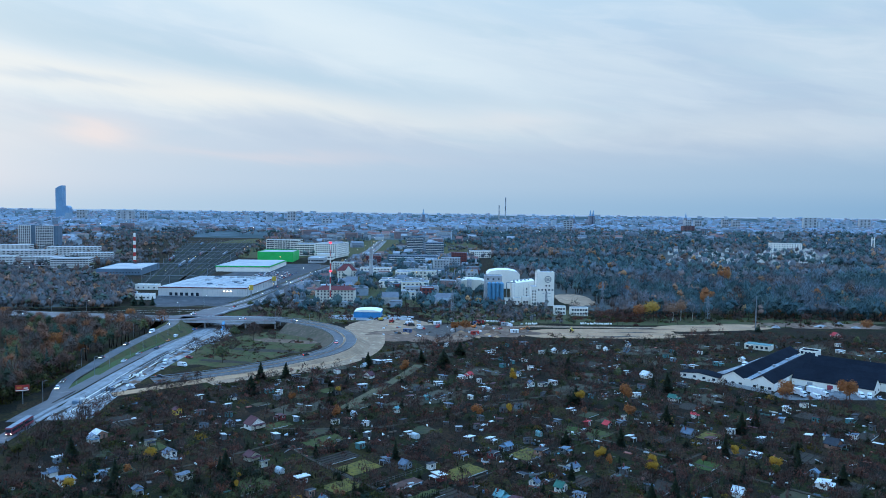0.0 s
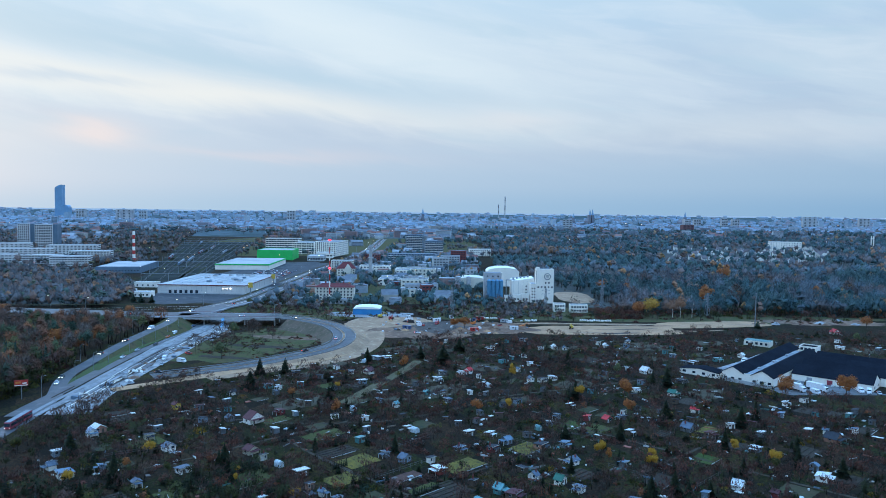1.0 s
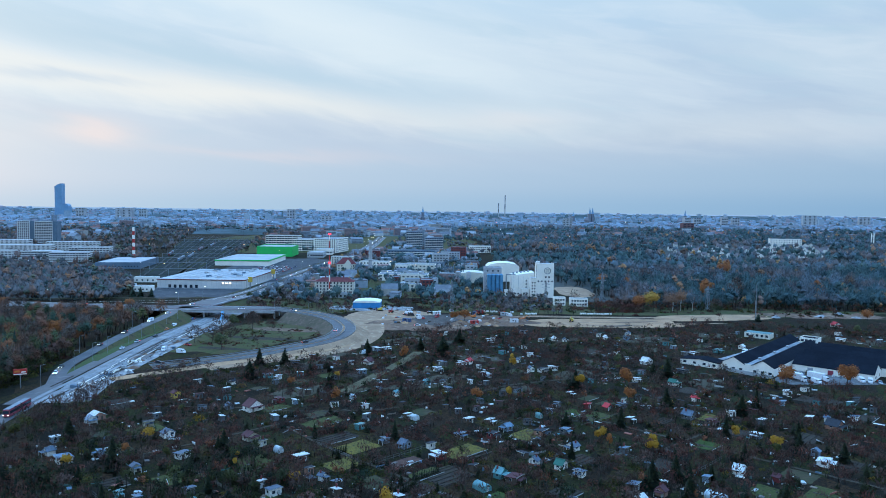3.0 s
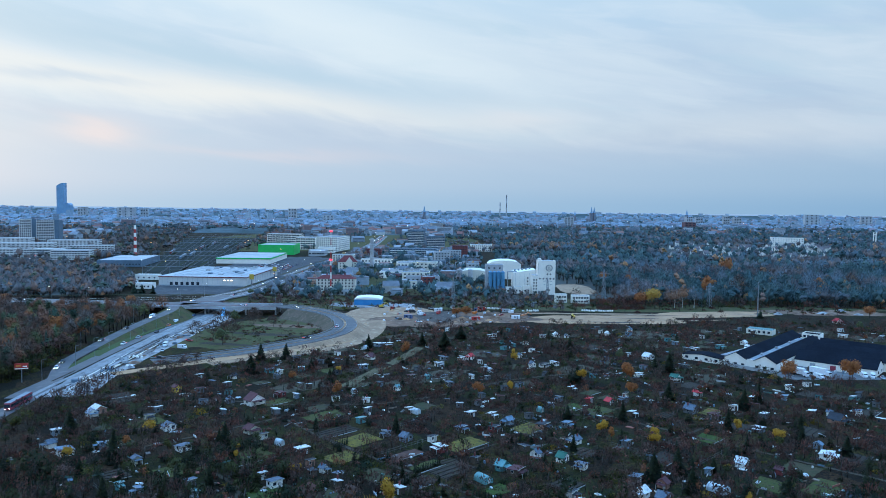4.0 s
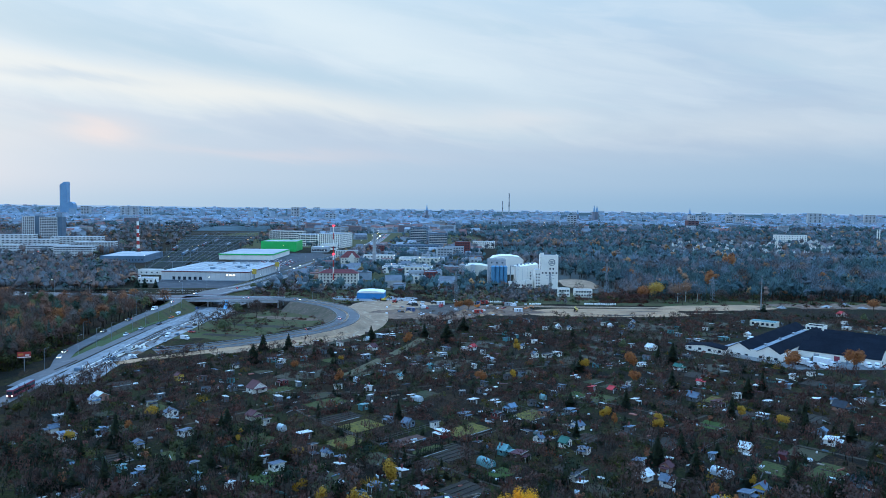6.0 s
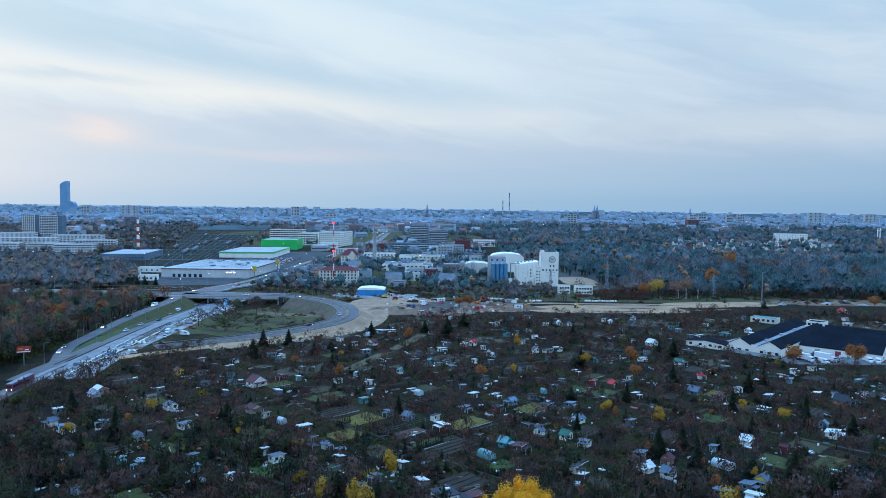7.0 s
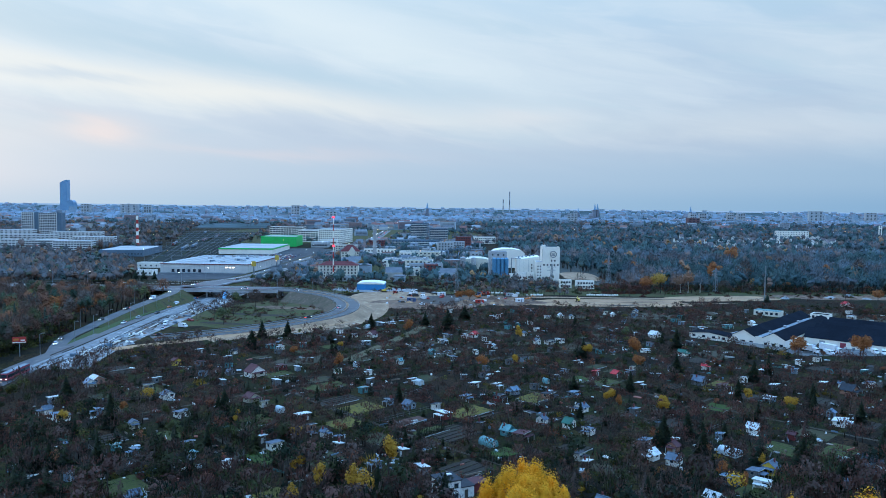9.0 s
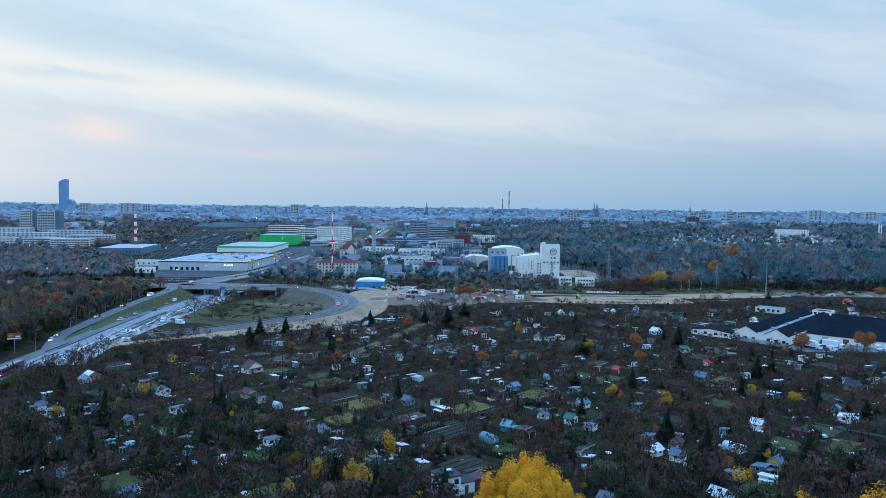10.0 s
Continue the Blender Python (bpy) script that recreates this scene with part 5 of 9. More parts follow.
# garden plots: x, y, width, depth, ground, label, dug rows; all turned by 45 degrees
PLOTS = [
    (-63, 228, 15, 11, "GRASS", "mown green grass plot with a pale edging", 0),
    (-49, 198, 9, 11, "LAWN", "bright green lawn plot", 0),
    (-33, 229, 11, 9, "DRYGRASS", "yellowed grass plot", 0),
    (-30, 246, 13, 10, "DRYGRASS", "pale yellow-green grass plot", 0),
    (-39, 255, 15, 8, "SOIL", "freshly dug dark vegetable plot", 4),
    (-13, 232, 12, 5, "REDSOIL", "reddish mulched garden bed", 0),
    (1, 220, 14, 11, "SOIL", "dug vegetable plot with rows", 5),
    (4, 191, 12, 10, "SOIL", "dark dug vegetable plot", 4),
    (15, 204, 8, 6, "LAWN", "small bright lawn with hedge", 0),
    (6, 243, 15, 9, "DRYGRASS", "rough yellowed grass plot", 0),
    (51, 291, 10, 8, "LAWN", "green lawn plot beside red huts", 0),
    (60, 286, 13, 9, "GRASS", "green grass plot", 0),
    (106, 286, 11, 8, "DRYGRASS", "pale mown grass plot", 0),
    (92, 253, 9, 8, "LAWN", "green lawn plot with path", 0),
    (-81, 216, 13, 9, "GRASS", "green grass plot", 0),
    (-78, 176, 9, 13, "GRASS", "long green lawn plot", 0),
    (95, 211, 10, 9, "GRASS", "green grass plot", 0),
    (72, 176, 14, 9, "GRASS", "green grass plot near huts", 0),
    (110, 209, 15, 8, "GRASS", "wide green grass plot", 0),
    (-43, 170, 13, 8, "DRYGRASS", "patch of dry grass", 0),
    (-85, 191, 10, 9, "SOIL", "dug vegetable plot with pale edging", 3),
    (-47, 274, 16, 9, "GRASS", "green grass plot", 0),
    (-9, 209, 12, 9, "SOIL", "dug dark vegetable plot", 4),
    (-6, 222, 11, 6, "GRASS", "green grass plot", 0),
    (-70, 292, 12, 7, "GRASS", "green grass round the white house", 0),
    (-58, 350, 9, 8, "GRASS", "green plot by the sand track", 0),
    (-44, 352, 9, 9, "SOIL", "dug plot by the sand track", 3),
    (30, 262, 12, 9, "DRYGRASS", "rough grass plot", 0),
    (45, 236, 10, 8, "SOIL", "dug vegetable plot", 4),
    (132, 262, 13, 9, "SOIL", "dug vegetable plot", 4),
    (70, 232, 12, 8, "SOIL", "bare dug plot", 0),
    (-110, 262, 12, 9, "GRASS", "rough green grass plot", 0),
]
lane_rng = random.Random(52)
KINDS = (("MEADOW", "overgrown garden plot", 0), ("SOIL", "dug vegetable plot with rows", 4), ("MEADOW", "overgrown garden plot", 0), ("SOIL", "bare dug plot", 0))
for _ in range(900):
    px, py = lane_rng.uniform(-150, 190), lane_rng.uniform(165, 470)
    pw, pd = lane_rng.uniform(6, 12), lane_rng.uniform(5, 10)
    if abs(px) > 0.6 * py or (py > 245 and px < -140 + max(0, py - 320)) or len(PLOTS) > 72:
        continue
    if any(abs((px + py - q[0] - q[1]) * 0.7071) < (pw + q[2]) / 2 + 1.0 and abs((py - px - q[1] + q[0]) * 0.7071) < (pd + q[3]) / 2 + 1.0 for q in PLOTS):
        continue
    if any((px - a) ** 2 + (py - b) ** 2 < (c * 0.6 + pw * 0.55) ** 2 for a, b, c in HUT_SPOTS):
        continue
    lq = YARD.inverted() @ Vector((px, py, 0))
    if -50 < lq.x < 110 and -22 < lq.y < 120:
        continue
    m_, lab_, beds_ = KINDS[lane_rng.randrange(len(KINDS))]
    PLOTS.append((px, py, pw, pd, m_, lab_, beds_))


def in_plot(x, y):
    """Whether a spot lies on one of the tended plots."""
    return any(abs((x + y - q[0] - q[1]) * 0.7071) < q[2] / 2 and abs((y - x - q[1] + q[0]) * 0.7071) < q[3] / 2 for q in PLOTS)


# single trees: x, y, crown width, height, kind: c conifer, o orange, y yellow, v olive, b bare
TREES_A = [(-35, 164, 3.6, 7, "y"), (-19, 166, 2.7, 10, "y"), (-22, 169, 5.1, 10, "y"), (-1, 169, 3.7, 10, "c"), (-30, 171, 3.3, 9, "y"), (46, 172, 3.7, 8, "c"), (-17, 175, 2.4, 9, "c"), (93, 177, 3.8, 11, "c"), (71, 178, 2.9, 6, "o"), (-15, 182, 3.0, 12, "y"), (-28, 182, 4.0, 8, "c"), (-38, 184, 4.0, 7, "y"), (-105, 186, 4.0, 8, "c"), (-102, 186, 4.6, 9, "c"), (-109, 186, 3.0, 7, "c"), (69, 188, 3.6, 5, "o")]
TREES_B = [(-91, 189, 4.1, 11, "c"), (104, 191, 3.1, 7, "c"), (69, 194, 2.4, 6, "c"), (82, 194, 2.6, 5, "y"), (93, 195, 5.3, 11, "c"), (-3, 197, 1.9, 5, "c"), (-67, 202, 3.8, 9, "c"), (70, 204, 6.1, 10, "c"), (-2, 208, 1.7, 4, "c"), (-108, 210, 2.6, 8, "c"), (-44, 210, 4.6, 6, "y"), (61, 212, 2.9, 9, "c"), (-13, 213, 2.0, 5, "c"), (62, 214, 5.2, 11, "c"), (74, 216, 4.7, 8, "c"), (-115, 217, 5.3, 7, "y")]
TREES_C = [(71, 220, 6.0, 10, "c"), (82, 220, 2.7, 6, "c"), (-103, 221, 3.6, 14, "c"), (-66, 224, 2.7, 4, "y"), (31, 225, 1.5, 5, "c"), (-89, 228, 3.1, 6, "v"), (-68, 231, 2.5, 4, "y"), (-105, 234, 3.2, 5, "o"), (-35, 234, 2.5, 4, "c"), (-75, 236, 3.8, 9, "c"), (-72, 236, 3.2, 8, "c"), (42, 237, 3.2, 8, "c"), (132, 237, 3.9, 9, "c"), (100, 239, 3.3, 8, "c"), (111, 240, 5.2, 6, "v"), (70, 241, 4.6, 7, "y")]
TREES_D = [(-75, 242, 5.3, 9, "c"), (113, 244, 5.3, 8, "y"), (121, 245, 3.3, 10, "c"), (-130, 246, 5.4, 12, "c"), (22, 246, 3.0, 5, "c"), (60, 246, 3.0, 7, "c"), (57, 248, 3.0, 6, "o"), (72, 248, 4.0, 6, "y"), (-150, 248, 4.0, 7, "v"), (-103, 248, 5.4, 6, "y"), (57, 248, 2.7, 5, "y"), (55, 253, 4.5, 6, "y"), (55, 254, 4.8, 7, "y"), (125, 254, 4.8, 9, "c"), (-46, 254, 2.1, 4, "c"), (-18, 255, 2.8, 7, "c")]
TREES_E = [(-47, 257, 2.4, 5, "c"), (46, 257, 2.8, 4, "c"), (105, 260, 4.2, 6, "y"), (103, 263, 3.6, 8, "c"), (67, 273, 3.7, 8, "c"), (46, 273, 4.4, 6, "c"), (120, 290, 7.1, 9, "c"), (-45, 294, 4.8, 9, "o"), (91, 295, 7.2, 10, "c"), (130, 300, 4.1, 9, "c"), (78, 304, 5.0, 9, "o"), (13, 305, 7.5, 7, "o"), (27, 308, 5.9, 7, "y"), (-53, 323, 3.9, 7, "c"), (-71, 328, 4.5, 5, "o"), (82, 328, 7.1, 12, "o")]
TREES_F = [(60, 331, 5.4, 9, "c"), (62, 331, 5.4, 8, "y"), (161, 339, 8.3, 9, "o"), (-52, 341, 3.7, 5, "y"), (192, 341, 8.3, 11, "o"), (-94, 342, 8.4, 9, "c"), (-67, 352, 4.8, 6, "c"), (102, 353, 4.8, 9, "c"), (110, 356, 5.8, 10, "c"), (-60, 360, 6.9, 6, "c"), (33, 362, 4.9, 11, "y"), (-97, 371, 6.0, 9, "c"), (-84, 372, 6.1, 9, "c"), (-233, 378, 15.4, 15, "v"), (91, 378, 5.1, 8, "v"), (-23, 386, 7.3, 9, "o")]
TREES_G = [(68, 400, 7.6, 9, "c"), (-2, 403, 9.9, 11, "c"), (-45, 407, 5.0, 8, "c"), (-129, 409, 11.0, 11, "v"), (-15, 417, 5.7, 8, "c"), (-239, 435, 18.9, 13, "o"), (-219, 437, 11.9, 12, "o"), (8, 437, 9.5, 9, "c"), (275, 480, 7.8, 9, "v"), (6, 520, 11.3, 9, "o"), (13, 521, 11.3, 10, "o"), (-249, 535, 17.5, 10, "b"), (-323, 539, 29.3, 13, "b"), (235, 541, 5.9, 6, "c"), (319, 545, 11.8, 11, "o"), (-344, 550, 29.9, 12, "o")]
TREES_H = [(-249, 561, 12.2, 10, "o")]
TREES = TREES_A + TREES_B + TREES_C + TREES_D + TREES_E + TREES_F + TREES_G + TREES_H


# ---- plants ----
PLANTS = foliage("autumn_foliage", [(0.090, 0.062, 0.050), (0.135, 0.052, 0.040), (0.36, 0.125, 0.036), (0.48, 0.26, 0.028), (0.070, 0.070, 0.022), (0.014, 0.023, 0.014)])
# bare twigs with distance haze painted in: paler and bluer than bark
HAZYGREY = foliage("hazed_wood_twigs", [(0.128, 0.176, 0.198), (0.185, 0.145, 0.135), (0.40, 0.20, 0.10), (0.44, 0.30, 0.12), (0.098, 0.145, 0.132), (0.068, 0.115, 0.124)])
# the garden foliage colours made lighter, for woods and far single trees
AUTUMNWOOD = foliage("russet_wood_foliage", [(0.105, 0.092, 0.080), (0.235, 0.098, 0.055), (0.40, 0.15, 0.055), (0.50, 0.30, 0.06), (0.110, 0.125, 0.058), (0.042, 0.070, 0.052)])
# brown twigs, greyed and paled by the same painted haze
HAZYBROWN = foliage("hazed_brown_twigs", [(0.135, 0.145, 0.150), (0.215, 0.135, 0.108), (0.40, 0.19, 0.09), (0.46, 0.29, 0.11), (0.105, 0.135, 0.105), (0.062, 0.095, 0.090)])
BARE, RUSSET, ORANGE, YELLOW, OLIVE, DARK = 0.0, 0.2, 0.4, 0.6, 0.8, 1.0
prng = np.random.default_rng(11)


def unit(n):
    v = prng.normal(size=(n, 3))
    return v / np.linalg.norm(v, axis=1, keepdims=True)


def flakes(centres, size, out=None):
    """Small triangles of about that size round the centres, facing roughly along out."""
    n = len(centres)
    face = unit(n) if out is None else out + 0.4 * unit(n)
    a = np.cross(face, unit(n))
    a *= (size / np.maximum(np.linalg.norm(a, axis=1), 1e-6))[:, None]
    b = np.cross(face, a)
    b *= (size / np.maximum(np.linalg.norm(b, axis=1), 1e-6) * prng.uniform(0.5, 0.9, n))[:, None]
    return np.stack([centres - 0.5 * a - 0.4 * b, centres + 0.5 * a - 0.3 * b, centres + 0.6 * b], axis=1)


def limb_tris(a, b, r0, r1):
    """A three-sided tapered limb."""
    a, b = np.array(a, float), np.array(b, float)
    d = (b - a) / np.linalg.norm(b - a)
    u = np.cross(d, (0.3, 0.9, 0.1))
    u /= np.linalg.norm(u)
    w = np.cross(d, u)
    ring = [np.cos(t) * u + np.sin(t) * w for t in (0, 2.094, 4.189)]
    out = []
    for i in range(3):
        j = (i + 1) % 3
        p, q, r, s = a + ring[i] * r0, a + ring[j] * r0, b + ring[j] * r1, b + ring[i] * r1
        out += [(p, q, r), (p, r, s)]
    return np.array(out)


BALL = np.array([(0, 0, 1), (1, 0, 0.1), (0.2, 0.98, -0.1), (-0.9, 0.4, 0.1), (-0.6, -0.8, -0.1), (0.5, -0.85, 0.1), (0, 0, -1)])
BALL_FACES = [(0, i, 1 + i % 5) for i in range(1, 6)] + [(6, 1 + i % 5, i) for i in range(1, 6)]


def broad_tree(h, w, n, leaf, core=0.0):
    """Trunk, limbs and a lumpy crown; core: how far its clumps are filled."""
    lobes = 6 if core else max(5, int(5 + w * (0.5 if w < 16 else 1.6)))
    ang, rad = prng.uniform(0, 6.283, lobes), np.sqrt(prng.uniform(0, 1, lobes)) * w * (0.30 if w < 16 else 0.36)
    zc = h * (prng.uniform(0.36, 0.56, lobes) + 0.26 * (1 - (rad / (w * 0.36)) ** 2))
    cen = np.stack([rad * np.cos(ang), rad * np.sin(ang), zc], 1)
    r = w * prng.uniform(0.17, 0.27, lobes) * (1.0 if w < 16 else 0.72)
    pick = prng.integers(0, lobes, n)
    way = unit(n)
    pts = cen[pick] + way * (r[pick] * prng.uniform(0.55, 1.08, n))[:, None] * np.array([1, 1, h / w * 0.75 if h > w else 0.85])
    pts[:, 2] = np.maximum(pts[:, 2], h * 0.14)
    leaves = flakes(pts, leaf * prng.uniform(0.6, 1.3, n), way)
    if core:
        stretch = np.array([1, 1, h / w * 0.75 if h > w else 0.85])
        clumps = [(c + BALL * prng.uniform(0.8, 1.2, (7, 1)) * q * core * stretch)[list(f)] for c, q in zip(cen, r) for f in BALL_FACES]
        leaves = np.concatenate([leaves, np.array(clumps)])
    wood = [limb_tris((0, 0, 0), (0, 0, h * 0.55), h * 0.018 + 0.06, h * 0.010)]
    for i in range(1 if core else min(lobes, 6)):
        wood.append(limb_tris((0, 0, h * prng.uniform(0.25, 0.45)), cen[i], h * 0.008, h * 0.003))
    return leaves, np.concatenate(wood)


def bare_tree(h, w, n, leaf=0):
    """Trunk and limbs in a haze of fine twigs."""
    t = prng.uniform(0, 1, n) ** 0.8
    ang = prng.uniform(0, 6.283, n)
    spread = w * 0.5 * np.sin(np.clip(t * 0.85 + 0.12, 0, 1) * np.pi) * np.sqrt(prng.uniform(0.1, 1, n))
    base = np.stack([spread * np.cos(ang), spread * np.sin(ang), h * (0.22 + 0.72 * t)], 1)
    out = np.stack([np.cos(ang), np.sin(ang), prng.uniform(0.5, 1.8, n)], 1) + 0.5 * unit(n)
    out /= np.linalg.norm(out, axis=1, keepdims=True)
    length = h * prng.uniform(0.09, 0.19, n)
    side = np.cross(out, unit(n))
    side *= ((h * 0.008 + 0.028) * prng.uniform(0.7, 1.5, n) / np.maximum(np.linalg.norm(side, axis=1), 1e-6))[:, None]
    twigs = np.stack([base - side, base + side, base + out * length[:, None]], 1)
    wood = [limb_tris((0, 0, 0), (0, 0, h * 0.5), h * 0.018 + 0.05, h * 0.010)]
    for i in range(6):
        a = prng.uniform(0, 6.283)
        wood.append(limb_tris((0, 0, h * prng.uniform(0.2, 0.5)), (w * 0.33 * np.cos(a), w * 0.33 * np.sin(a), h * prng.uniform(0.6, 0.95)), h * 0.009, h * 0.003))
    return twigs, np.concatenate(wood)


def brush_tree(h, w, n, wide, core=0.6, low=0.2, limbs=3, clumps_=4):
    """A leafless tree: trunk, limbs and a rounded crown of upright twigs, thicker towards its middle."""
    way = unit(n)
    way[:, 2] = np.where(way[:, 2] < -0.5, -way[:, 2], way[:, 2])
    deep = prng.uniform(0.25, 1.0, n) ** 0.6
    lump = 1 + 0.22 * np.sin(3 * np.arctan2(way[:, 1], way[:, 0]) + prng.uniform(0, 6.283)) * np.sin(4 * way[:, 2] + prng.uniform(0, 6.283))
    mid = h * (0.5 + low / 2)
    base = way * (deep * lump)[:, None] * np.array([w / 2, w / 2, (h - mid)]) * 0.9 + np.array([0, 0, mid * 0.94])
    out = way * np.array([0.6, 0.6, 0.35]) + np.array([0, 0, 0.75]) + 0.35 * unit(n)
    out /= np.linalg.norm(out, axis=1, keepdims=True)
    side = np.cross(out, unit(n))
    side *= (wide * prng.uniform(0.6, 1.4, n) / np.maximum(np.linalg.norm(side, axis=1), 1e-6))[:, None]
    twigs = np.stack([base - side, base + side, base + out * (h * prng.uniform(0.08, 0.19, n))[:, None]], 1)
    if core:
        clumps = []
        for i in range(clumps_):
            a = 6.283 / clumps_ * i + prng.uniform(-0.5, 0.5)
            c = np.array([np.cos(a) * w * 0.2, np.sin(a) * w * 0.2, mid * prng.uniform(0.78, 1.05)])
            ball = BALL * prng.uniform(0.75, 1.25, (7, 1)) * np.array([w * 0.25, w * 0.25, (h - mid) * 0.62]) * core
            clumps += [(c + ball)[list(f)] for f in BALL_FACES]
        twigs = np.concatenate([twigs, np.array(clumps)])
    stem = [limb_tris((0, 0, 0), (0, 0, h * 0.6), h * 0.016 + 0.05, h * 0.008)]
    for i in range(limbs):
        a = prng.uniform(0, 6.283)
        stem.append(limb_tris((0, 0, h * prng.uniform(0.2, 0.4)), (w * 0.3 * np.cos(a), w * 0.3 * np.sin(a), h * prng.uniform(0.6, 0.85)), h * 0.008, h * 0.003))
    return twigs, np.concatenate(stem)


def thicket(h, w, n, leaf):
    """A low spreading mass of shoots and withered leaves."""
    r, a = np.sqrt(prng.uniform(0, 1, n)), prng.uniform(0, 6.283, n)
    hill = h * np.clip(1.05 - r ** 2, 0.1, 1) * (0.75 + 0.25 * np.sin(3 * a + prng.uniform(0, 6.283)))
    pts = np.stack([r * np.cos(a) * w / 2, r * np.sin(a) * w / 2, hill * prng.uniform(0.25, 1.0, n)], 1)
    out = np.stack([np.cos(a) * r, np.sin(a) * r, np.full(n, 0.35)], 1)
    return flakes(pts, leaf * prng.uniform(0.6, 1.4, n), out), limb_tris((0, 0, 0), (0, 0, h * 0.5), 0.07, 0.03)


def conifer(h, w, n, leaf):
    """Tiers of drooping sprays round a straight stem."""
    t = prng.uniform(0, 1, n) ** 1.35
    ang = prng.uniform(0, 6.283, n)
    tier = 0.75 + 0.25 * np.abs(np.sin(t * 22))
    ragged = 1 + 0.18 * np.sin(2 * ang + 9 * t + prng.uniform(0, 6.283)) + 0.12 * np.sin(5 * ang - 17 * t)
    r = w * 0.5 * (1 - t) ** 0.8 * tier * ragged * prng.uniform(0.5, 1.08, n) + 0.05
    z = h * (0.05 + 0.92 * t)
    tip = np.stack([r * np.cos(ang), r * np.sin(ang), z - 0.06 * h * (1 - t)], 1)
    root = np.stack([0.25 * r * np.cos(ang), 0.25 * r * np.sin(ang), z + 0.03 * h], 1)
    side = np.stack([-np.sin(ang), np.cos(ang), prng.uniform(-0.4, 0.4, n)], 1) * (leaf * prng.uniform(0.6, 1.2, n) * (0.4 + 0.8 * (1 - t)))[:, None]
    return np.stack([root - side * 0.4, tip + side, tip - side * 0.7 + np.array([0, 0, 0.2])], 1), limb_tris((0, 0, 0), (0, 0, h * 0.95), h * 0.02 + 0.04, 0.02)


def bush(h, w, n, leaf):
    way = unit(n)
    way[:, 2] = np.abs(way[:, 2])
    pts = way * (prng.uniform(0.5, 1.0, n))[:, None] * np.array([w / 2, w / 2, h * 0.6])
    pts[:, 2] += 0.1
    return flakes(pts, leaf * prng.uniform(0.6, 1.3, n), way), limb_tris((0, 0, 0), (0, 0, h * 0.5), 0.08, 0.03)


def rounded(tris, centre, lift=0.1, share=0.78):
    """Turns leaves outwards from a crown's centre and gives their corners normals that follow the crown's round form."""
    geo_n = np.cross(tris[:, 1] - tris[:, 0], tris[:, 2] - tris[:, 0])
    geo_n /= np.maximum(np.linalg.norm(geo_n, axis=1, keepdims=True), 1e-9)
    out = tris - np.asarray(centre)
    out /= np.maximum(np.linalg.norm(out, axis=2, keepdims=True), 1e-6)
    out[:, :, 2] += lift
    back = np.sum(geo_n * out.mean(axis=1), axis=1) < 0
    tris = tris.copy()
    tris[back] = tris[back][:, ::-1]
    out[back] = out[back][:, ::-1]
    geo_n[back] *= -1
    nor = share * out + (1 - share) * geo_n[:, None, :]
    return tris, nor / np.maximum(np.linalg.norm(nor, axis=2, keepdims=True), 1e-6)


def soup(name, tris, tints, materials, slots=None, tones=None, normals=None):
    """A mesh of loose triangles with a tint on each."""
    n = len(tris)
    me = bpy.data.meshes.new(name)
    me.vertices.add(3 * n)
    me.vertices.foreach_set("co", np.ascontiguousarray(tris, dtype=np.float32).ravel())
    me.loops.add(3 * n)
    me.loops.foreach_set("vertex_index", np.arange(3 * n, dtype=np.int32))
    me.polygons.add(n)
    me.polygons.foreach_set("loop_start", np.arange(0, 3 * n, 3, dtype=np.int32))
    for m in materials:
        me.materials.append(m)
    if slots is not None:
        me.polygons.foreach_set("material_index", slots.astype(np.int32))
    me.attributes.new("tint", "FLOAT", "FACE").data.foreach_set("value", np.asarray(tints, dtype=np.float32))
    me.attributes.new("tone", "FLOAT", "FACE").data.foreach_set("value", np.ones(n, dtype=np.float32) if tones is None else np.asarray(tones, dtype=np.float32))
    me.update()
    if normals is not None:
        me.attributes.new("custom_normal", "FLOAT_VECTOR", "POINT").data.foreach_set("vector", np.ascontiguousarray(normals, dtype=np.float32).ravel())
        me.update()
    return me


def kit(kind, h, w, n, leaf, count, **more):
    return [kind(h, w, n, leaf, **more) for _ in range(count)]


def scatter(name, spots, kits, label, category, leaf_material=None, spread=0.35):
    """Many plants as one spread: spots hold x, y, scale, kit, tint."""
    tris, tints, slots, tones, normals = [], [], [], [], []
    for x, y, s, k, tint in spots:
        leaves, wood = kits[k][int(prng.integers(len(kits[k])))]
        a = prng.uniform(0, 6.283)
        c, q = math.cos(a), math.sin(a)
        rot = np.array([[c, q, 0], [-q, c, 0], [0, 0, 1]]) * np.array([s, s, s * prng.uniform(0.85, 1.2)])
        both = np.concatenate([leaves, wood])
        crown, nor = rounded(both @ rot, (0, 0, s * 0.42 * float(leaves[:, :, 2].max())))
        tris.append(crown + np.array([x, y, -0.05]))
        normals.append(nor)
        tv = np.clip(tint + prng.normal(0, 0.02, len(both)), 0, 1)
        tints.append(tv)
        tones.append(np.full(len(both), prng.uniform(1 - spread, 1 + spread)))
        slots.append(np.concatenate([np.zeros(len(leaves)), np.ones(len(wood))]))
    me = soup(name, np.concatenate(tris), np.concatenate(tints), (leaf_material or PLANTS, BARK), np.concatenate(slots), np.concatenate(tones), np.concatenate(normals))
    ob = new(name, me)
    return tagged(ob, label, category, kind="stuff")


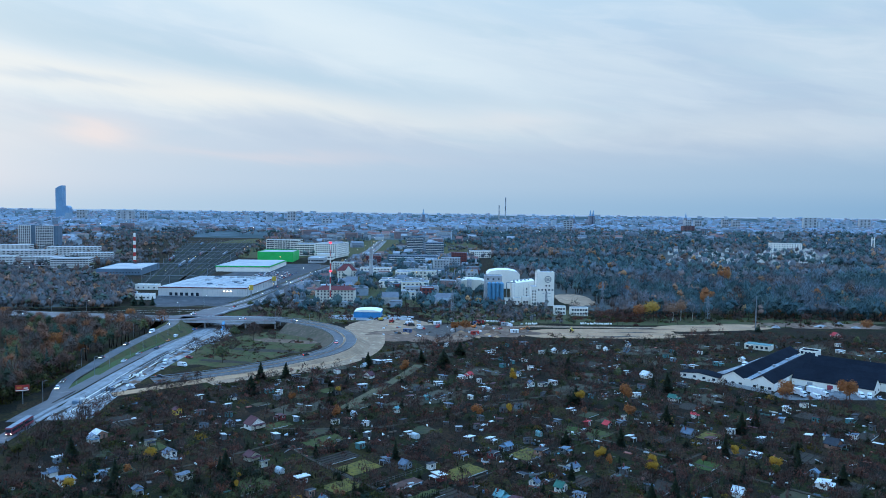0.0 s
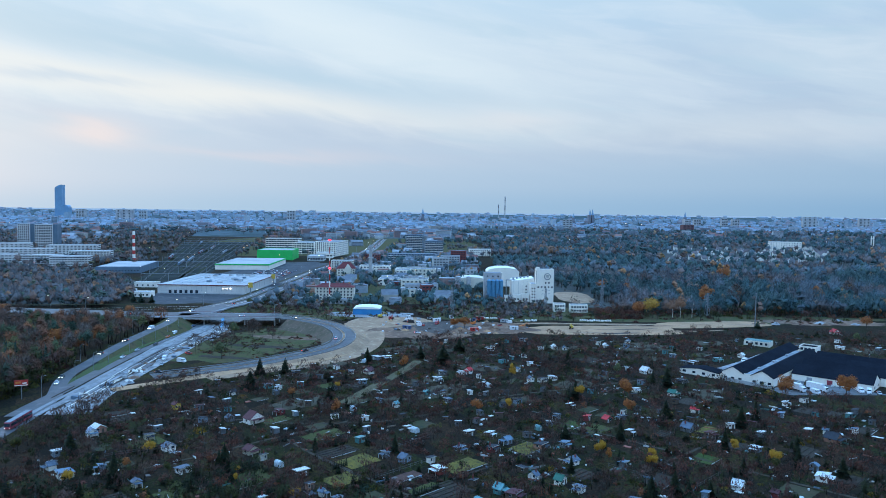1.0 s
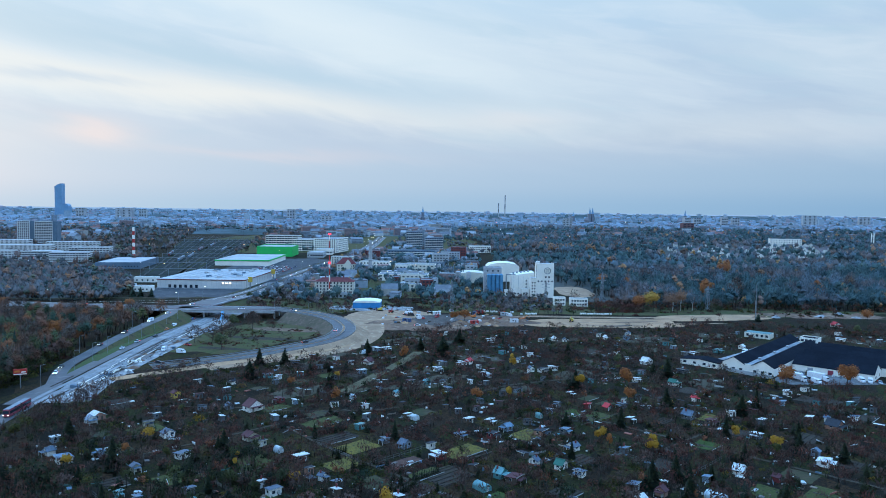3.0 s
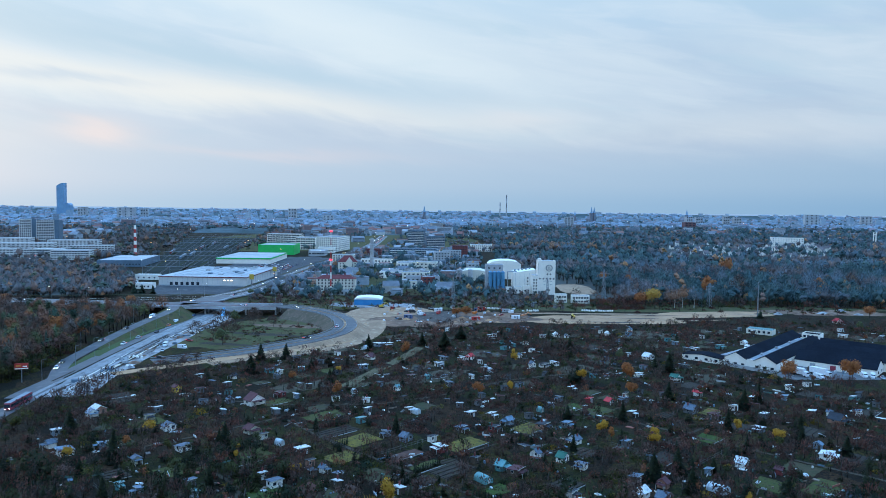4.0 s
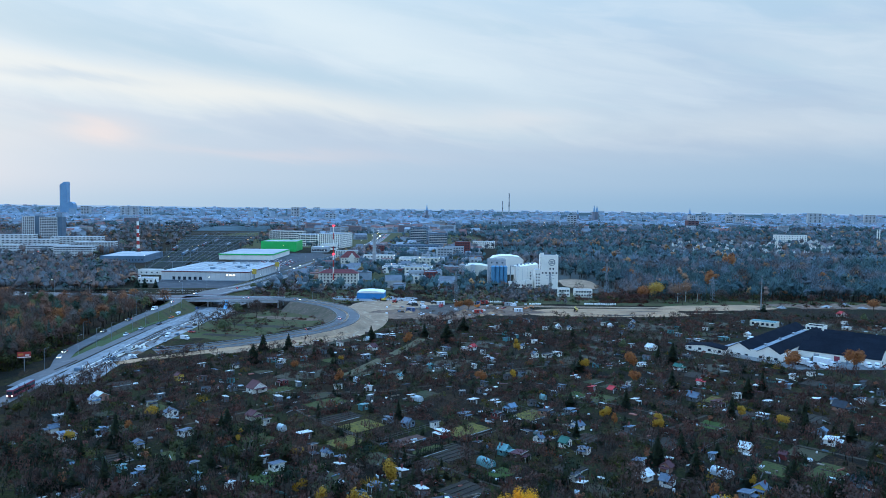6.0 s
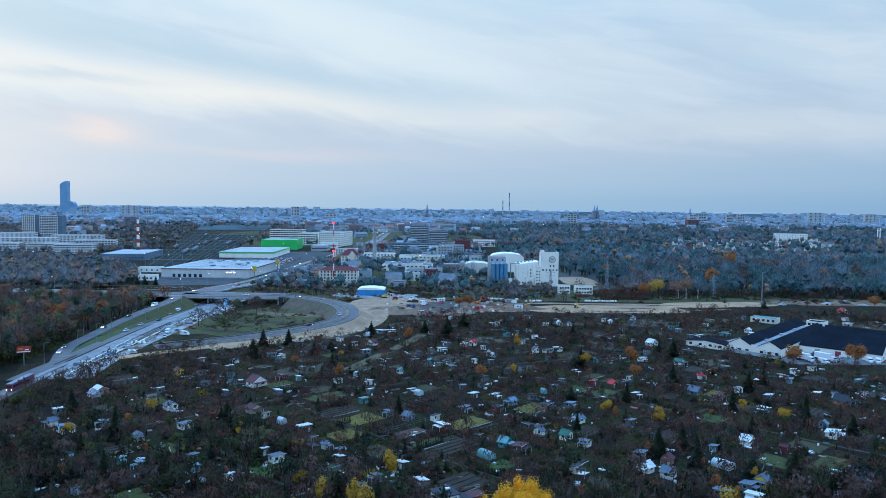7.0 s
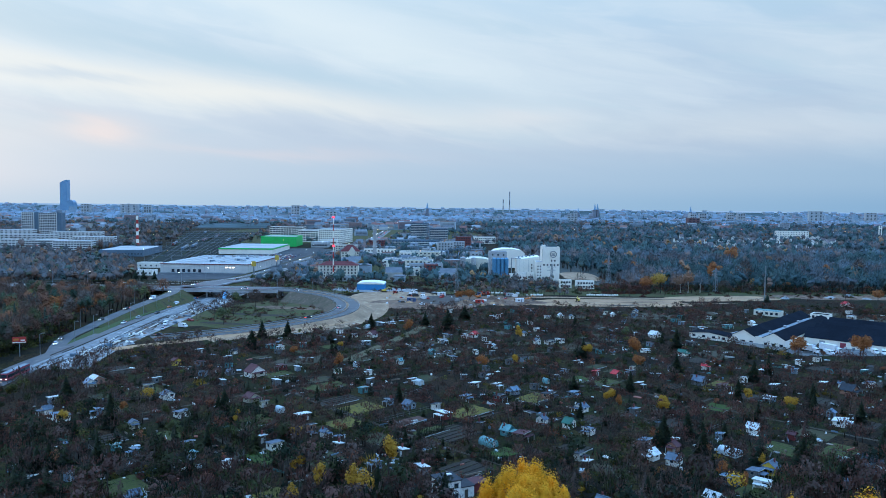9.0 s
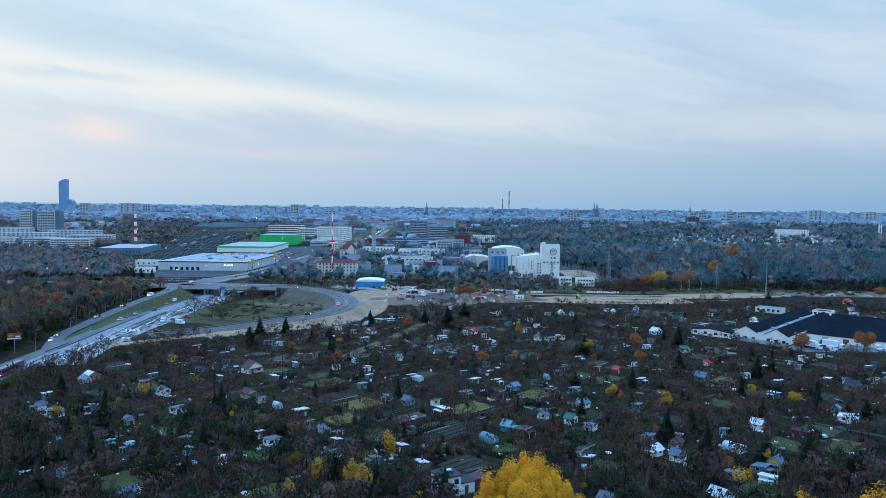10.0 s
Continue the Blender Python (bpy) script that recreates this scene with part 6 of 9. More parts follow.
# where plants may not stand
def near_line(line, reach):
    pts = np.array([(p.x, p.y) for p in line])
    return lambda x, y: np.min((pts[:, 0] - x) ** 2 + (pts[:, 1] - y) ** 2) < reach * reach


garden_track = spline([(-46, 318), (-42, 330), (-33, 356), (-24, 382), (-16, 410)], 4)
BLOCKED = [near_line(ramp_line, 7), near_line(tram_line, 17), near_line(loop_line, 12), near_line(sand_line, 13), near_line(main, 17), near_line(garden_track, 3.5)]
YARD_INV = YARD.inverted()
huts_xy = np.array([(x, y, s) for x, y, s in HUT_SPOTS])
PATCHES = [(-62, 452, 19, 50), (113, 524, 56, 20), (205, 556, 48, 14), (-42, 535, 30, 40), (128, 722, 17, 46), (94, 696, 30, 14), (70, 706, 14, 14), (64, 846, 22, 18), (22, 800, 26, 18),
           (45, 690, 14, 20), (104, 618, 20, 9), (-66, 594, 14, 12), (-107, 682, 21, 10), (206, 473, 11, 8), (-243, 767, 52, 66), (-277, 1066, 42, 90), (22, 520, 34, 20)]


def clear_spot(x, y, r=2.0):
    for px, py, rx, ry in PATCHES:
        if abs(x - px) < rx and abs(y - py) < ry:
            return False
    q = YARD_INV @ Vector((x, y, 0))
    if -42 < q.x < 100 and -8 < q.y < 110:
        return False
    d = (huts_xy[:, 0] - x) ** 2 + (huts_xy[:, 1] + huts_xy[:, 2] * 0.3 - y) ** 2
    if np.any(d < (huts_xy[:, 2] * 0.55 + r * 0.7) ** 2):
        return False
    # keep the view of each hut's front open
    f = (np.abs(huts_xy[:, 0] * (y / huts_xy[:, 1]) - x) < huts_xy[:, 2] * 0.35 + r * 0.3) & (huts_xy[:, 1] - y > 0) & (huts_xy[:, 1] - y < 5)
    if np.any(f):
        return False
    return not any(b(x, y) for b in BLOCKED)


def in_view(x, y, pad=25):
    return abs(x) < 0.64 * y + pad


# gardens
near_kits = [kit(brush_tree, 5.0, 5.0, 66, 0.12, 7, core=0.0, limbs=2), kit(broad_tree, 6.0, 5.0, 150, 0.55, 5), kit(conifer, 5.0, 3.0, 150, 0.55, 4), kit(bush, 1.6, 2.4, 40, 0.66, 5), kit(thicket, 1.6, 4.4, 60, 0.70, 8), kit(brush_tree, 3.0, 3.6, 44, 0.10, 7, core=0.0, low=0.0, limbs=0)]
spots = []
tries = 0
while len(spots) < 8600 and tries < 90000:
    tries += 1
    y = 118 + 400 * prng.uniform() ** 0.86
    x = prng.uniform(-0.64 * y - 20, 0.64 * y + 20)
    if x < -150 + max(0, (y - 330)) * 0.9 - 40 * (y < 280) and y > 250:
        continue
    if y > 485 and x < 60:
        continue
    clump = noise.noise((x * 0.035, y * 0.03, 2.2))
    if prng.uniform() > 0.80 + 0.8 * clump:
        continue
    if not clear_spot(x, y) or (in_plot(x, y) and prng.uniform() < 0.93):
        continue
    u = prng.uniform()
    hue = noise.noise((x * 0.05, y * 0.05, 7.2))
    if u < 0.26:
        spots.append((x, y, prng.uniform(0.6, 1.3), 0, abs(prng.normal(0.04 + 0.10 * (hue > 0.1), 0.05))))
    elif u < 0.33:
        spots.append((x, y, prng.uniform(0.45, 0.95), 1, float(prng.choice([OLIVE, 0.9, RUSSET, RUSSET, 0.27, 0.12, 0.9, 0.9]))))
    elif u < 0.39:
        spots.append((x, y, prng.uniform(0.4, 1.0), 2, prng.uniform(0.93, 1.0)))
    elif u < 0.52:
        spots.append((x, y, prng.uniform(0.5, 1.3), 3, float(prng.choice([BARE, RUSSET, OLIVE, 0.9, 1.0, 0.1, 0.1]))))
    elif u < 0.80:
        spots.append((x, y, prng.uniform(0.5, 1.25), 4, float(np.clip(prng.normal(0.07, 0.06) if hue > -0.12 else prng.normal(0.86, 0.07), 0, 1))))
    else:
        spots.append((x, y, prng.uniform(0.6, 1.3), 5, abs(prng.normal(0.06, 0.06))))
# dark evergreens and thickets of the nearest gardens, thickened to darken the foreground
for i in range(260):
    x, y = prng.uniform(-128, -45), prng.uniform(140, 236)
    if clear_spot(x, y) and noise.noise((x * 0.06, y * 0.06, 4.4)) > -0.1:
        spots.append((x, y, prng.uniform(0.6, 1.3), int(prng.choice([2, 1, 1, 3, 0])), float(prng.choice([1.0, 0.97, 0.94, 0.86]))))
for i in range(900):
    y = prng.uniform(118, 214)
    x = prng.uniform(-0.64 * y - 10, 0.64 * y + 10)
    thick = noise.noise((x * 0.05, y * 0.05, 5.1)) + (0.35 if y < 175 else 0.0)
    if thick > 0.0 and clear_spot(x, y) and not (in_plot(x, y) and prng.uniform() < 0.8):
        spots.append((x, y, prng.uniform(0.8, 1.8), int(prng.choice([0, 0, 1, 2, 5])), float(prng.choice([1.0, 0.95, 0.03, 0.05, 0.9, 0.1]))))
for i in range(420):
    x, y = prng.uniform(-60, 120), prng.uniform(128, 186)
    if clear_spot(x, y) and noise.noise((x * 0.06, y * 0.06, 8.4)) > -0.15:
        spots.append((x, y, prng.uniform(0.6, 1.4), int(prng.choice([0, 1, 1, 2, 3])), float(prng.choice([1.0, 0.04, 0.86, 0.1, 0.62 if prng.uniform() < 0.12 else 0.02]))))
scatter("garden_shrubs", spots, near_kits, "bare brown fruit trees, shrubs and small evergreens of the gardens", "shrubs")

# woods
wood_kits = [kit(brush_tree, 16, 9.5, 140, 0.17, 8, core=0.72, limbs=2), kit(broad_tree, 15, 10, 210, 0.75, 8, core=0.72), kit(conifer, 14, 6, 130, 1.1, 3)]
thin_kits = [kit(brush_tree, 16, 11, 38, 0.26, 8, core=0.98, limbs=0), kit(broad_tree, 15, 11, 44, 1.2, 8, core=0.95), kit(conifer, 14, 6, 50, 1.6, 3)]
leafy_kits = [kit(brush_tree, 15, 10, 340, 0.11, 6, core=0.3), kit(broad_tree, 15, 10, 760, 0.55, 8, core=0.42), kit(conifer, 14, 6, 260, 0.9, 3)]


def wood(name, n, xr, yr, rule, mix, kits, label, scale=(0.75, 1.2)):
    out = []
    tr = 0
    while len(out) < n and tr < n * 12:
        tr += 1
        y = prng.uniform(*yr)
        x = prng.uniform(*xr(y))
        if not in_view(x, y, 30) or not rule(x, y):
            continue
        if y < 800 and not clear_spot(x, y, 3):
            continue
        g = noise.noise((x * 0.012, y * 0.009, 5.0))
        k, tint = mix(prng.uniform() + 0.35 * g)
        if mix is grey_wood and tint < 0.16:
            region = noise.noise((x * 0.009, y * 0.005, 3.0)) + 0.4 * noise.noise((x * 0.03, y * 0.02, 6.0))
            tint = prng.uniform(0.80, 1.0) if region < -0.03 else prng.uniform(0.08, 0.24) if region > 0.16 else tint
        out.append((x, y, prng.uniform(*scale), k, tint))
    return scatter(name, out, kits, label, "wood", HAZYBROWN if mix in (rusty, muted) else HAZYGREY if mix is grey_wood or yr[0] > 600 else AUTUMNWOOD, 0.36)


def autumn(u):
    if u < 0.22:
        return 0, abs(prng.normal(0.05, 0.06))
    if u < 0.45:
        return 1, prng.uniform(0.02, 0.16)
    if u < 0.60:
        return 1, prng.uniform(0.14, 0.27)
    if u < 0.67:
        return 1, prng.uniform(0.24, 0.36)
    if u < 0.93:
        return 1, prng.uniform(0.76, 0.98)
    return 2, 1.0


def grey_wood(u):
    if u < 0.62:
        return 0, abs(prng.normal(0.03, 0.06))
    if u < 0.76:
        return 1, prng.uniform(0.0, 0.16)
    if u < 0.84:
        return 1, prng.uniform(0.18, 0.50)
    if u < 0.96:
        return 1, prng.uniform(0.82, 1.0)
    return 2, 1.0


def rusty(u):
    return (0, abs(prng.normal(0.08, 0.08))) if u < 0.5 else (1, prng.uniform(0.0, 0.14)) if u < 0.62 else (1, prng.uniform(0.14, 0.36)) if u < 0.76 else (1, prng.uniform(0.76, 0.98)) if u < 0.95 else (2, 1.0)


def muted(u):
    return (0, abs(prng.normal(0.06, 0.06))) if u < 0.4 else (1, prng.uniform(0.0, 0.2)) if u < 0.66 else (1, prng.uniform(0.2, 0.34)) if u < 0.76 else (1, prng.uniform(0.74, 0.98))


wood("autumn_wood", 430, lambda y: (-0.64 * y - 30, -197), (285, 520), lambda x, y: x < (-205 if y > 385 else -199), autumn, leafy_kits, "dense russet and brown autumn wood beside the slip road", (0.7, 1.08))
wood("autumn_wood", 1150, lambda y: (-0.64 * y - 30, -290), (606, 1000), lambda x, y: not (x > -0.47 * y + 20) and not (-480 < x < -340 and y > 860) and not (y > 950 and x < -480), rusty, thin_kits, "brown and orange wood beyond the city road", (0.45, 0.85))
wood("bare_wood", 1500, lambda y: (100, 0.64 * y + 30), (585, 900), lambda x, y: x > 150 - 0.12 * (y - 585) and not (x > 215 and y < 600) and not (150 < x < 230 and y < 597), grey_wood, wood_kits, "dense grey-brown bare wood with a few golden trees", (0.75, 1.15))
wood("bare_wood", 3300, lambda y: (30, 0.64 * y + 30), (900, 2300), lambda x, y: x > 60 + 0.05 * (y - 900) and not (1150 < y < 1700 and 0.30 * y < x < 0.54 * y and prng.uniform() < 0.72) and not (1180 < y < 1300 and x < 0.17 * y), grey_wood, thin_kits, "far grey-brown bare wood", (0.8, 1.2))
wood("green_belt", 240, lambda y: (-20, 92), (556, 676), lambda x, y: noise.noise((x * 0.05, y * 0.05, 9)) > -0.25 and not (92 > x > 30 and y > 662), muted, wood_kits, "brown and russet trees in front of the factory", (0.35, 0.62))
wood("green_belt", 90, lambda y: (-168, -72), (588, 664), lambda x, y: noise.noise((x * 0.05, y * 0.05, 2)) > -0.2, muted, wood_kits, "brown and green trees below the tenement", (0.35, 0.6))
wood("town_trees", 1000, lambda y: (-170, 50), (610, 1300), lambda x, y: noise.noise((x * 0.03, y * 0.02, 1)) > -0.1 and x > -165, grey_wood, thin_kits, "trees between town buildings", (0.4, 0.85))
wood("town_trees", 2100, lambda y: (-0.64 * y - 20, -360), (1000, 2400), lambda x, y: abs(x + 322 + 0.25 * (y - 820)) > 36 + 0.055 * (y - 820) and noise.noise((x * 0.01, y * 0.006, 4)) > -0.2, rusty, thin_kits, "trees between far housing estates", (0.55, 1.0))
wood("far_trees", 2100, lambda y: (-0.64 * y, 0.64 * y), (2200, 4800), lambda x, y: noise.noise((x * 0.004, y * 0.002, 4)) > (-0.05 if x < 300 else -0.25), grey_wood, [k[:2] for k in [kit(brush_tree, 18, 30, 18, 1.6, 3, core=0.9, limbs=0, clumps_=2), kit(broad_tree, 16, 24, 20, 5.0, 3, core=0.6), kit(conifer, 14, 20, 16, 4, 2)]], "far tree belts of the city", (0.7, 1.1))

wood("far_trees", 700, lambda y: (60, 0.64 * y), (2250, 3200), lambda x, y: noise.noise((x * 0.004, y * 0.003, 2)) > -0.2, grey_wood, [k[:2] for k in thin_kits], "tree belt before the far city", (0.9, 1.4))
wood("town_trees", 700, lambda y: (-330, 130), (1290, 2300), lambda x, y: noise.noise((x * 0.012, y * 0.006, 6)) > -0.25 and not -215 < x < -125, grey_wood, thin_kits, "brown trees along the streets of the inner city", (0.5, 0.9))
wood("orange_belt", 90, lambda y: (0.125 * y, 0.205 * y), (1370, 1480), lambda x, y: True, lambda u: (1, prng.uniform(0.25, 0.42)), thin_kits, "belt of orange autumn trees in the far wood", (0.8, 1.2))
# brush on the worn meadow inside the loop road
spots = []
while len(spots) < 240:
    x, y = prng.uniform(-150, -80), prng.uniform(405, 515)
    if noise.noise((x * 0.06, y * 0.06, 7.0)) > 0.0 and not BLOCKED[2](x, y) and not BLOCKED[1](x, y):
        spots.append((x, y, prng.uniform(0.4, 0.9), int(prng.choice([0, 3, 4, 4])), float(prng.choice([BARE, 0.08, RUSSET, OLIVE]))))
scatter("meadow_brush", spots, near_kits, "low bare brush on the meadow inside the loop road", "shrubs")

# brush on the rough strips round the sand and the blue hall
spots = []
while len(spots) < 620:
    x, y = prng.uniform(-170, 330), prng.uniform(540, 640)
    if (x < 100 and y < 572 and x > -75) or (x > 100 and (y > 606 or y < 562)) or noise.noise((x * 0.05, y * 0.06, 3.0)) < -0.2 or not clear_spot(x, y):
        continue
    spots.append((x, y, prng.uniform(0.7, 1.6), int(prng.choice([0, 3, 4, 4, 5, 1])), float(prng.choice([BARE, 0.08, RUSSET, OLIVE, 0.9, 0.12]))))
scatter("waste_brush", spots, near_kits, "rough brown brush on waste ground by the sand and the sheds", "shrubs")

# shrubs along the road works
spots = []
for i in range(200):
    y = prng.uniform(262, 372)
    x = -149 + max(0.0, y - 300) * 0.13 + prng.uniform(0, 12)
    spots.append((x, y, prng.uniform(0.35, 0.85), int(prng.choice([0, 0, 3, 4, 1])), float(prng.choice([BARE, 0.06, RUSSET, OLIVE, BARE]))))
for i in range(70):
    y = prng.uniform(246, 300)
    spots.append((-161 + prng.uniform(0, 12) + (300 - y) * 0.06, y, prng.uniform(0.5, 1.1), int(prng.choice([0, 0, 3, 1])), float(prng.choice([BARE, 0.06, OLIVE, BARE, 0.9]))))
for i in range(160):
    y = prng.uniform(290, 380)
    spots.append((-184 - prng.uniform(14, 36) - max(0, y - 340) * 0.2, y, prng.uniform(0.5, 1.1), int(prng.choice([0, 3, 4, 1])), float(prng.choice([BARE, 0.06, OLIVE, 0.9, BARE]))))
for i in range(260):
    y = prng.uniform(312, 395)
    spots.append((-196 - prng.uniform(0, 30) - max(0, y - 350) * 0.12, y, prng.uniform(0.8, 1.7), int(prng.choice([0, 3, 4, 4, 1])), float(prng.choice([0.8, 0.84, OLIVE, 0.9, 0.1]))))
for i in range(46):
    y = prng.uniform(262, 326)
    spots.append((-160 + prng.uniform(0, 14) + (300 - y) * 0.05, y, prng.uniform(0.9, 1.5), 0, abs(prng.normal(0.03, 0.03))))
spots = [q for q in spots if not BLOCKED[0](q[0], q[1]) and not BLOCKED[1](q[0], q[1] + 3)]
scatter("roadside_shrubs", spots, near_kits, "bare and olive shrubs beside the road works", "shrubs")

# single trees that stand out
TREE_MESHES = {}
KIND_TINT = {"c": (0.97, "dark green conifer", conifer, 800, 0.9), "o": (0.37, "orange autumn tree", broad_tree, 1100, 0.72), "y": (0.59, "golden yellow autumn tree", broad_tree, 1100, 0.62),
             "v": (0.82, "olive green tree", broad_tree, 1000, 0.72), "b": (0.02, "bare brown tree", bare_tree, 420, 0.3)}


def tree_meshes(kind, variant, slim, far=False):
    key = (kind, variant, slim, far)
    if key not in TREE_MESHES:
        tint, _, build, n, leaf = KIND_TINT[kind]
        w = {0: 5.0, 1: 7.0, 2: 10.0}[slim]
        leaves, wood_ = build(10.0, w, n, leaf * (0.7 if slim == 0 else 1.0))
        tv = np.clip(tint + prng.normal(0, 0.035, len(leaves)), 0, 1)
        leaves, nor = rounded(leaves, (0, 0, 4.5), 0.25, 0.6)
        TREE_MESHES[key] = (soup("trunk", wood_, np.zeros(len(wood_)), (BARK,)), soup("crown", leaves, tv, (AUTUMNWOOD if far else PLANTS,), normals=nor))
    return TREE_MESHES[key]


def tree(x, y, width, height, kind):
    """One tree: its trunk and crown, from a few shared forms."""
    if kind == "c" and y < 250:
        height *= 0.78
    slim = 0 if width / height < 0.55 else 1 if width / height < 0.9 else 2
    trunk, crown = tree_meshes(kind, int(prng.integers(3)), slim, y > 540 or (kind == "v" and y > 300))
    t = thing("conifer" if kind == "c" else "tree", pose(x, y, 0, 0, 0, prng.uniform(0, 360)) @ Matrix.Scale(height / 10.0, 4), KIND_TINT[kind][1] + " standing in the gardens", "tree", "single trees")
    part("trunk", trunk, BARK, t)
    part("crown", crown, PLANTS, t)
    return t


for x, y, width, height, kind in TREES:
    tree(x, y, width, height, kind)
for x, y, width, height, kind in ((166, 350, 10, 9, "o"), (193, 345, 11, 11, "o"), (159, 590, 14, 15, "o"), (169, 587, 19, 19, "y"), (222, 590, 11, 11, "b"), (234, 650, 15, 24, "o"), (329, 850, 16, 29, "o"), (258, 640, 18, 24, "b"), (265, 648, 15, 19, "o"), (154, 720, 12, 21, "o"), (172, 690, 13, 20, "o"), (344, 660, 13, 18, "o"), (360, 700, 14, 19, "o"), (402, 720, 14, 20, "b"),
                                  (-207, 343, 14, 11, "v"), (-226, 372, 12, 9, "v"), (-151, 428, 14, 11, "b"), (-142, 433, 13, 11, "b"), (-133, 440, 10, 10, "b"), (-141, 474, 10, 12, "v"), (-148, 470, 11, 12, "b"), (-130, 478, 12, 12, "b"), (-136, 500, 9, 9, "b"), (-116, 474, 9, 7, "b"),
                                  (-150, 640, 9, 10, "c"), (-156, 638, 8, 9, "c"), (-173, 628, 11, 8, "v"), (-282, 640, 7, 9, "c"), (-275, 640, 7, 9, "c"), (-266, 642, 6, 8, "c")):
    tree(x, y, width, height, kind)


# two white-stemmed birches at the edge of the wood
BIRCHBARK = surface("white_birch_bark", (0.62, 0.60, 0.55), (0.40, 0.38, 0.35), 1.5, 0.8, c=(0.08, 0.07, 0.07))
for x, y, height, width, tint in ((186, 590, 18, 12, 0.30), (193, 592, 19, 12, 0.34), (203, 593, 17, 13, 0.04)):
    leaves, wood_ = broad_tree(height, width * 1.25, 900, 1.0)
    stem = np.concatenate([limb_tris((0, 0, 0), (0.4, 0, height * 0.5), 0.5, 0.3), limb_tris((0.4, 0, height * 0.5), (1.6, 0, height * 0.8), 0.3, 0.12), limb_tris((0.2, 0, height * 0.3), (-2.2, 0, height * 0.7), 0.28, 0.1)])
    t = thing("birch", pose(x, y, 0), "birch with white stems and thin fading leaves at the wood's edge", "tree", "birches")
    part("trunk", soup("trunk", stem, np.zeros(len(stem)), (BIRCHBARK,)), BIRCHBARK, t)
    part("crown", soup("crown", leaves[leaves[:, 0, 2] > height * 0.42], np.full(int((leaves[:, 0, 2] > height * 0.42).sum()), tint), (HAZYGREY,)), HAZYGREY, t)
# undergrowth along the edge of the wood
spots = []
while len(spots) < 520:
    x, y = prng.uniform(112, 430), prng.uniform(592, 650)
    if clear_spot(x, y) and y > 594 + 0.03 * (x - 112):
        spots.append((x, y, prng.uniform(1.0, 2.2), int(prng.choice([4, 4, 5, 5, 0, 3])), float(prng.choice([0.0, 0.04, 0.86, 0.92, 0.12, 0.2]))))
scatter("wood_undergrowth", spots, near_kits, "dense dark undergrowth along the edge of the bare wood", "shrubs", AUTUMNWOOD)
# dark red thicket before the wood
spots = [(prng.uniform(122, 160), prng.uniform(578, 592), prng.uniform(0.8, 1.7), int(prng.choice([3, 4, 0])), float(prng.choice([0.2, 0.16, 0.24, 0.05]))) for i in range(150)]
scatter("red_thicket", spots, near_kits, "dark red leafless thicket at the edge of the wood", "shrubs")


GOLDLEAF = foliage("golden_poplar_leaves", [(0.10, 0.05, 0.02), (0.45, 0.16, 0.02), (0.80, 0.34, 0.02), (0.86, 0.46, 0.025), (0.34, 0.27, 0.04), (0.10, 0.12, 0.04)])


def great_tree(x, y, height, width, n, label):
    """A tall full-crowned poplar close below the camera: many upright tufts over a dome."""
    tufts = int(90 * (width / 20) ** 2)
    way = unit(tufts)
    way[:, 2] = np.abs(way[:, 2]) * 1.1 - 0.25
    cen = way * np.array([width * 0.42, width * 0.42, height * 0.42]) * prng.uniform(0.72, 1.05, (tufts, 1)) + np.array([0, 0, height * 0.5])
    r = prng.uniform(1.0, 2.1, tufts)
    pick = prng.integers(0, tufts, n)
    out = unit(n)
    pts = cen[pick] + out * (r[pick] * prng.uniform(0.2, 1.0, n))[:, None] * np.array([0.85, 0.85, 1.5])
    leaves = flakes(pts, 0.34 * prng.uniform(0.6, 1.3, n), out + 0.5 * way[pick])
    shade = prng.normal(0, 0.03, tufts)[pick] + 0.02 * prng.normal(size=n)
    # leaves run darker and more olive towards the foot of the crown
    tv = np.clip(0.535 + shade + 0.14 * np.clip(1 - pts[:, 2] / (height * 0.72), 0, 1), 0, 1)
    wood_ = [limb_tris((0, 0, 0), (0, 0, height * 0.7), 0.5, 0.2)] + [limb_tris((0, 0, height * prng.uniform(0.2, 0.5)), cen[i], 0.22, 0.06) for i in range(12)]
    wood_ = np.concatenate(wood_)
    t = thing("poplar", pose(x, y, 0), label, "tree", "golden poplars")
    part("trunk", soup("trunk", wood_, np.zeros(len(wood_)), (BARK,)), BARK, t)
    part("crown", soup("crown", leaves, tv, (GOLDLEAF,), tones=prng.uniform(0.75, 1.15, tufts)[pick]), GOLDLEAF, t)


great_tree(14.0, 137, 23.8, 22.5, 60000, "tall golden yellow poplar rising from the gardens")
great_tree(63.5, 134, 19.0, 11.0, 8000, "golden yellow poplar at the gardens' edge")
great_tree(75.5, 134, 19.5, 13.0, 8000, "golden yellow poplar beside another")


# ---- garden plots, paths and hedges ----
# paler patches stand in for the brighter exposure of the farther gardens
PALEGROUND = surface("paler_garden_ground", (0.085, 0.066, 0.042), (0.052, 0.046, 0.026), 0.15, 0.95, fine=1.0, bump=0.4, c=(0.034, 0.030, 0.018), grain=1.0)
paler_rng = random.Random(66)
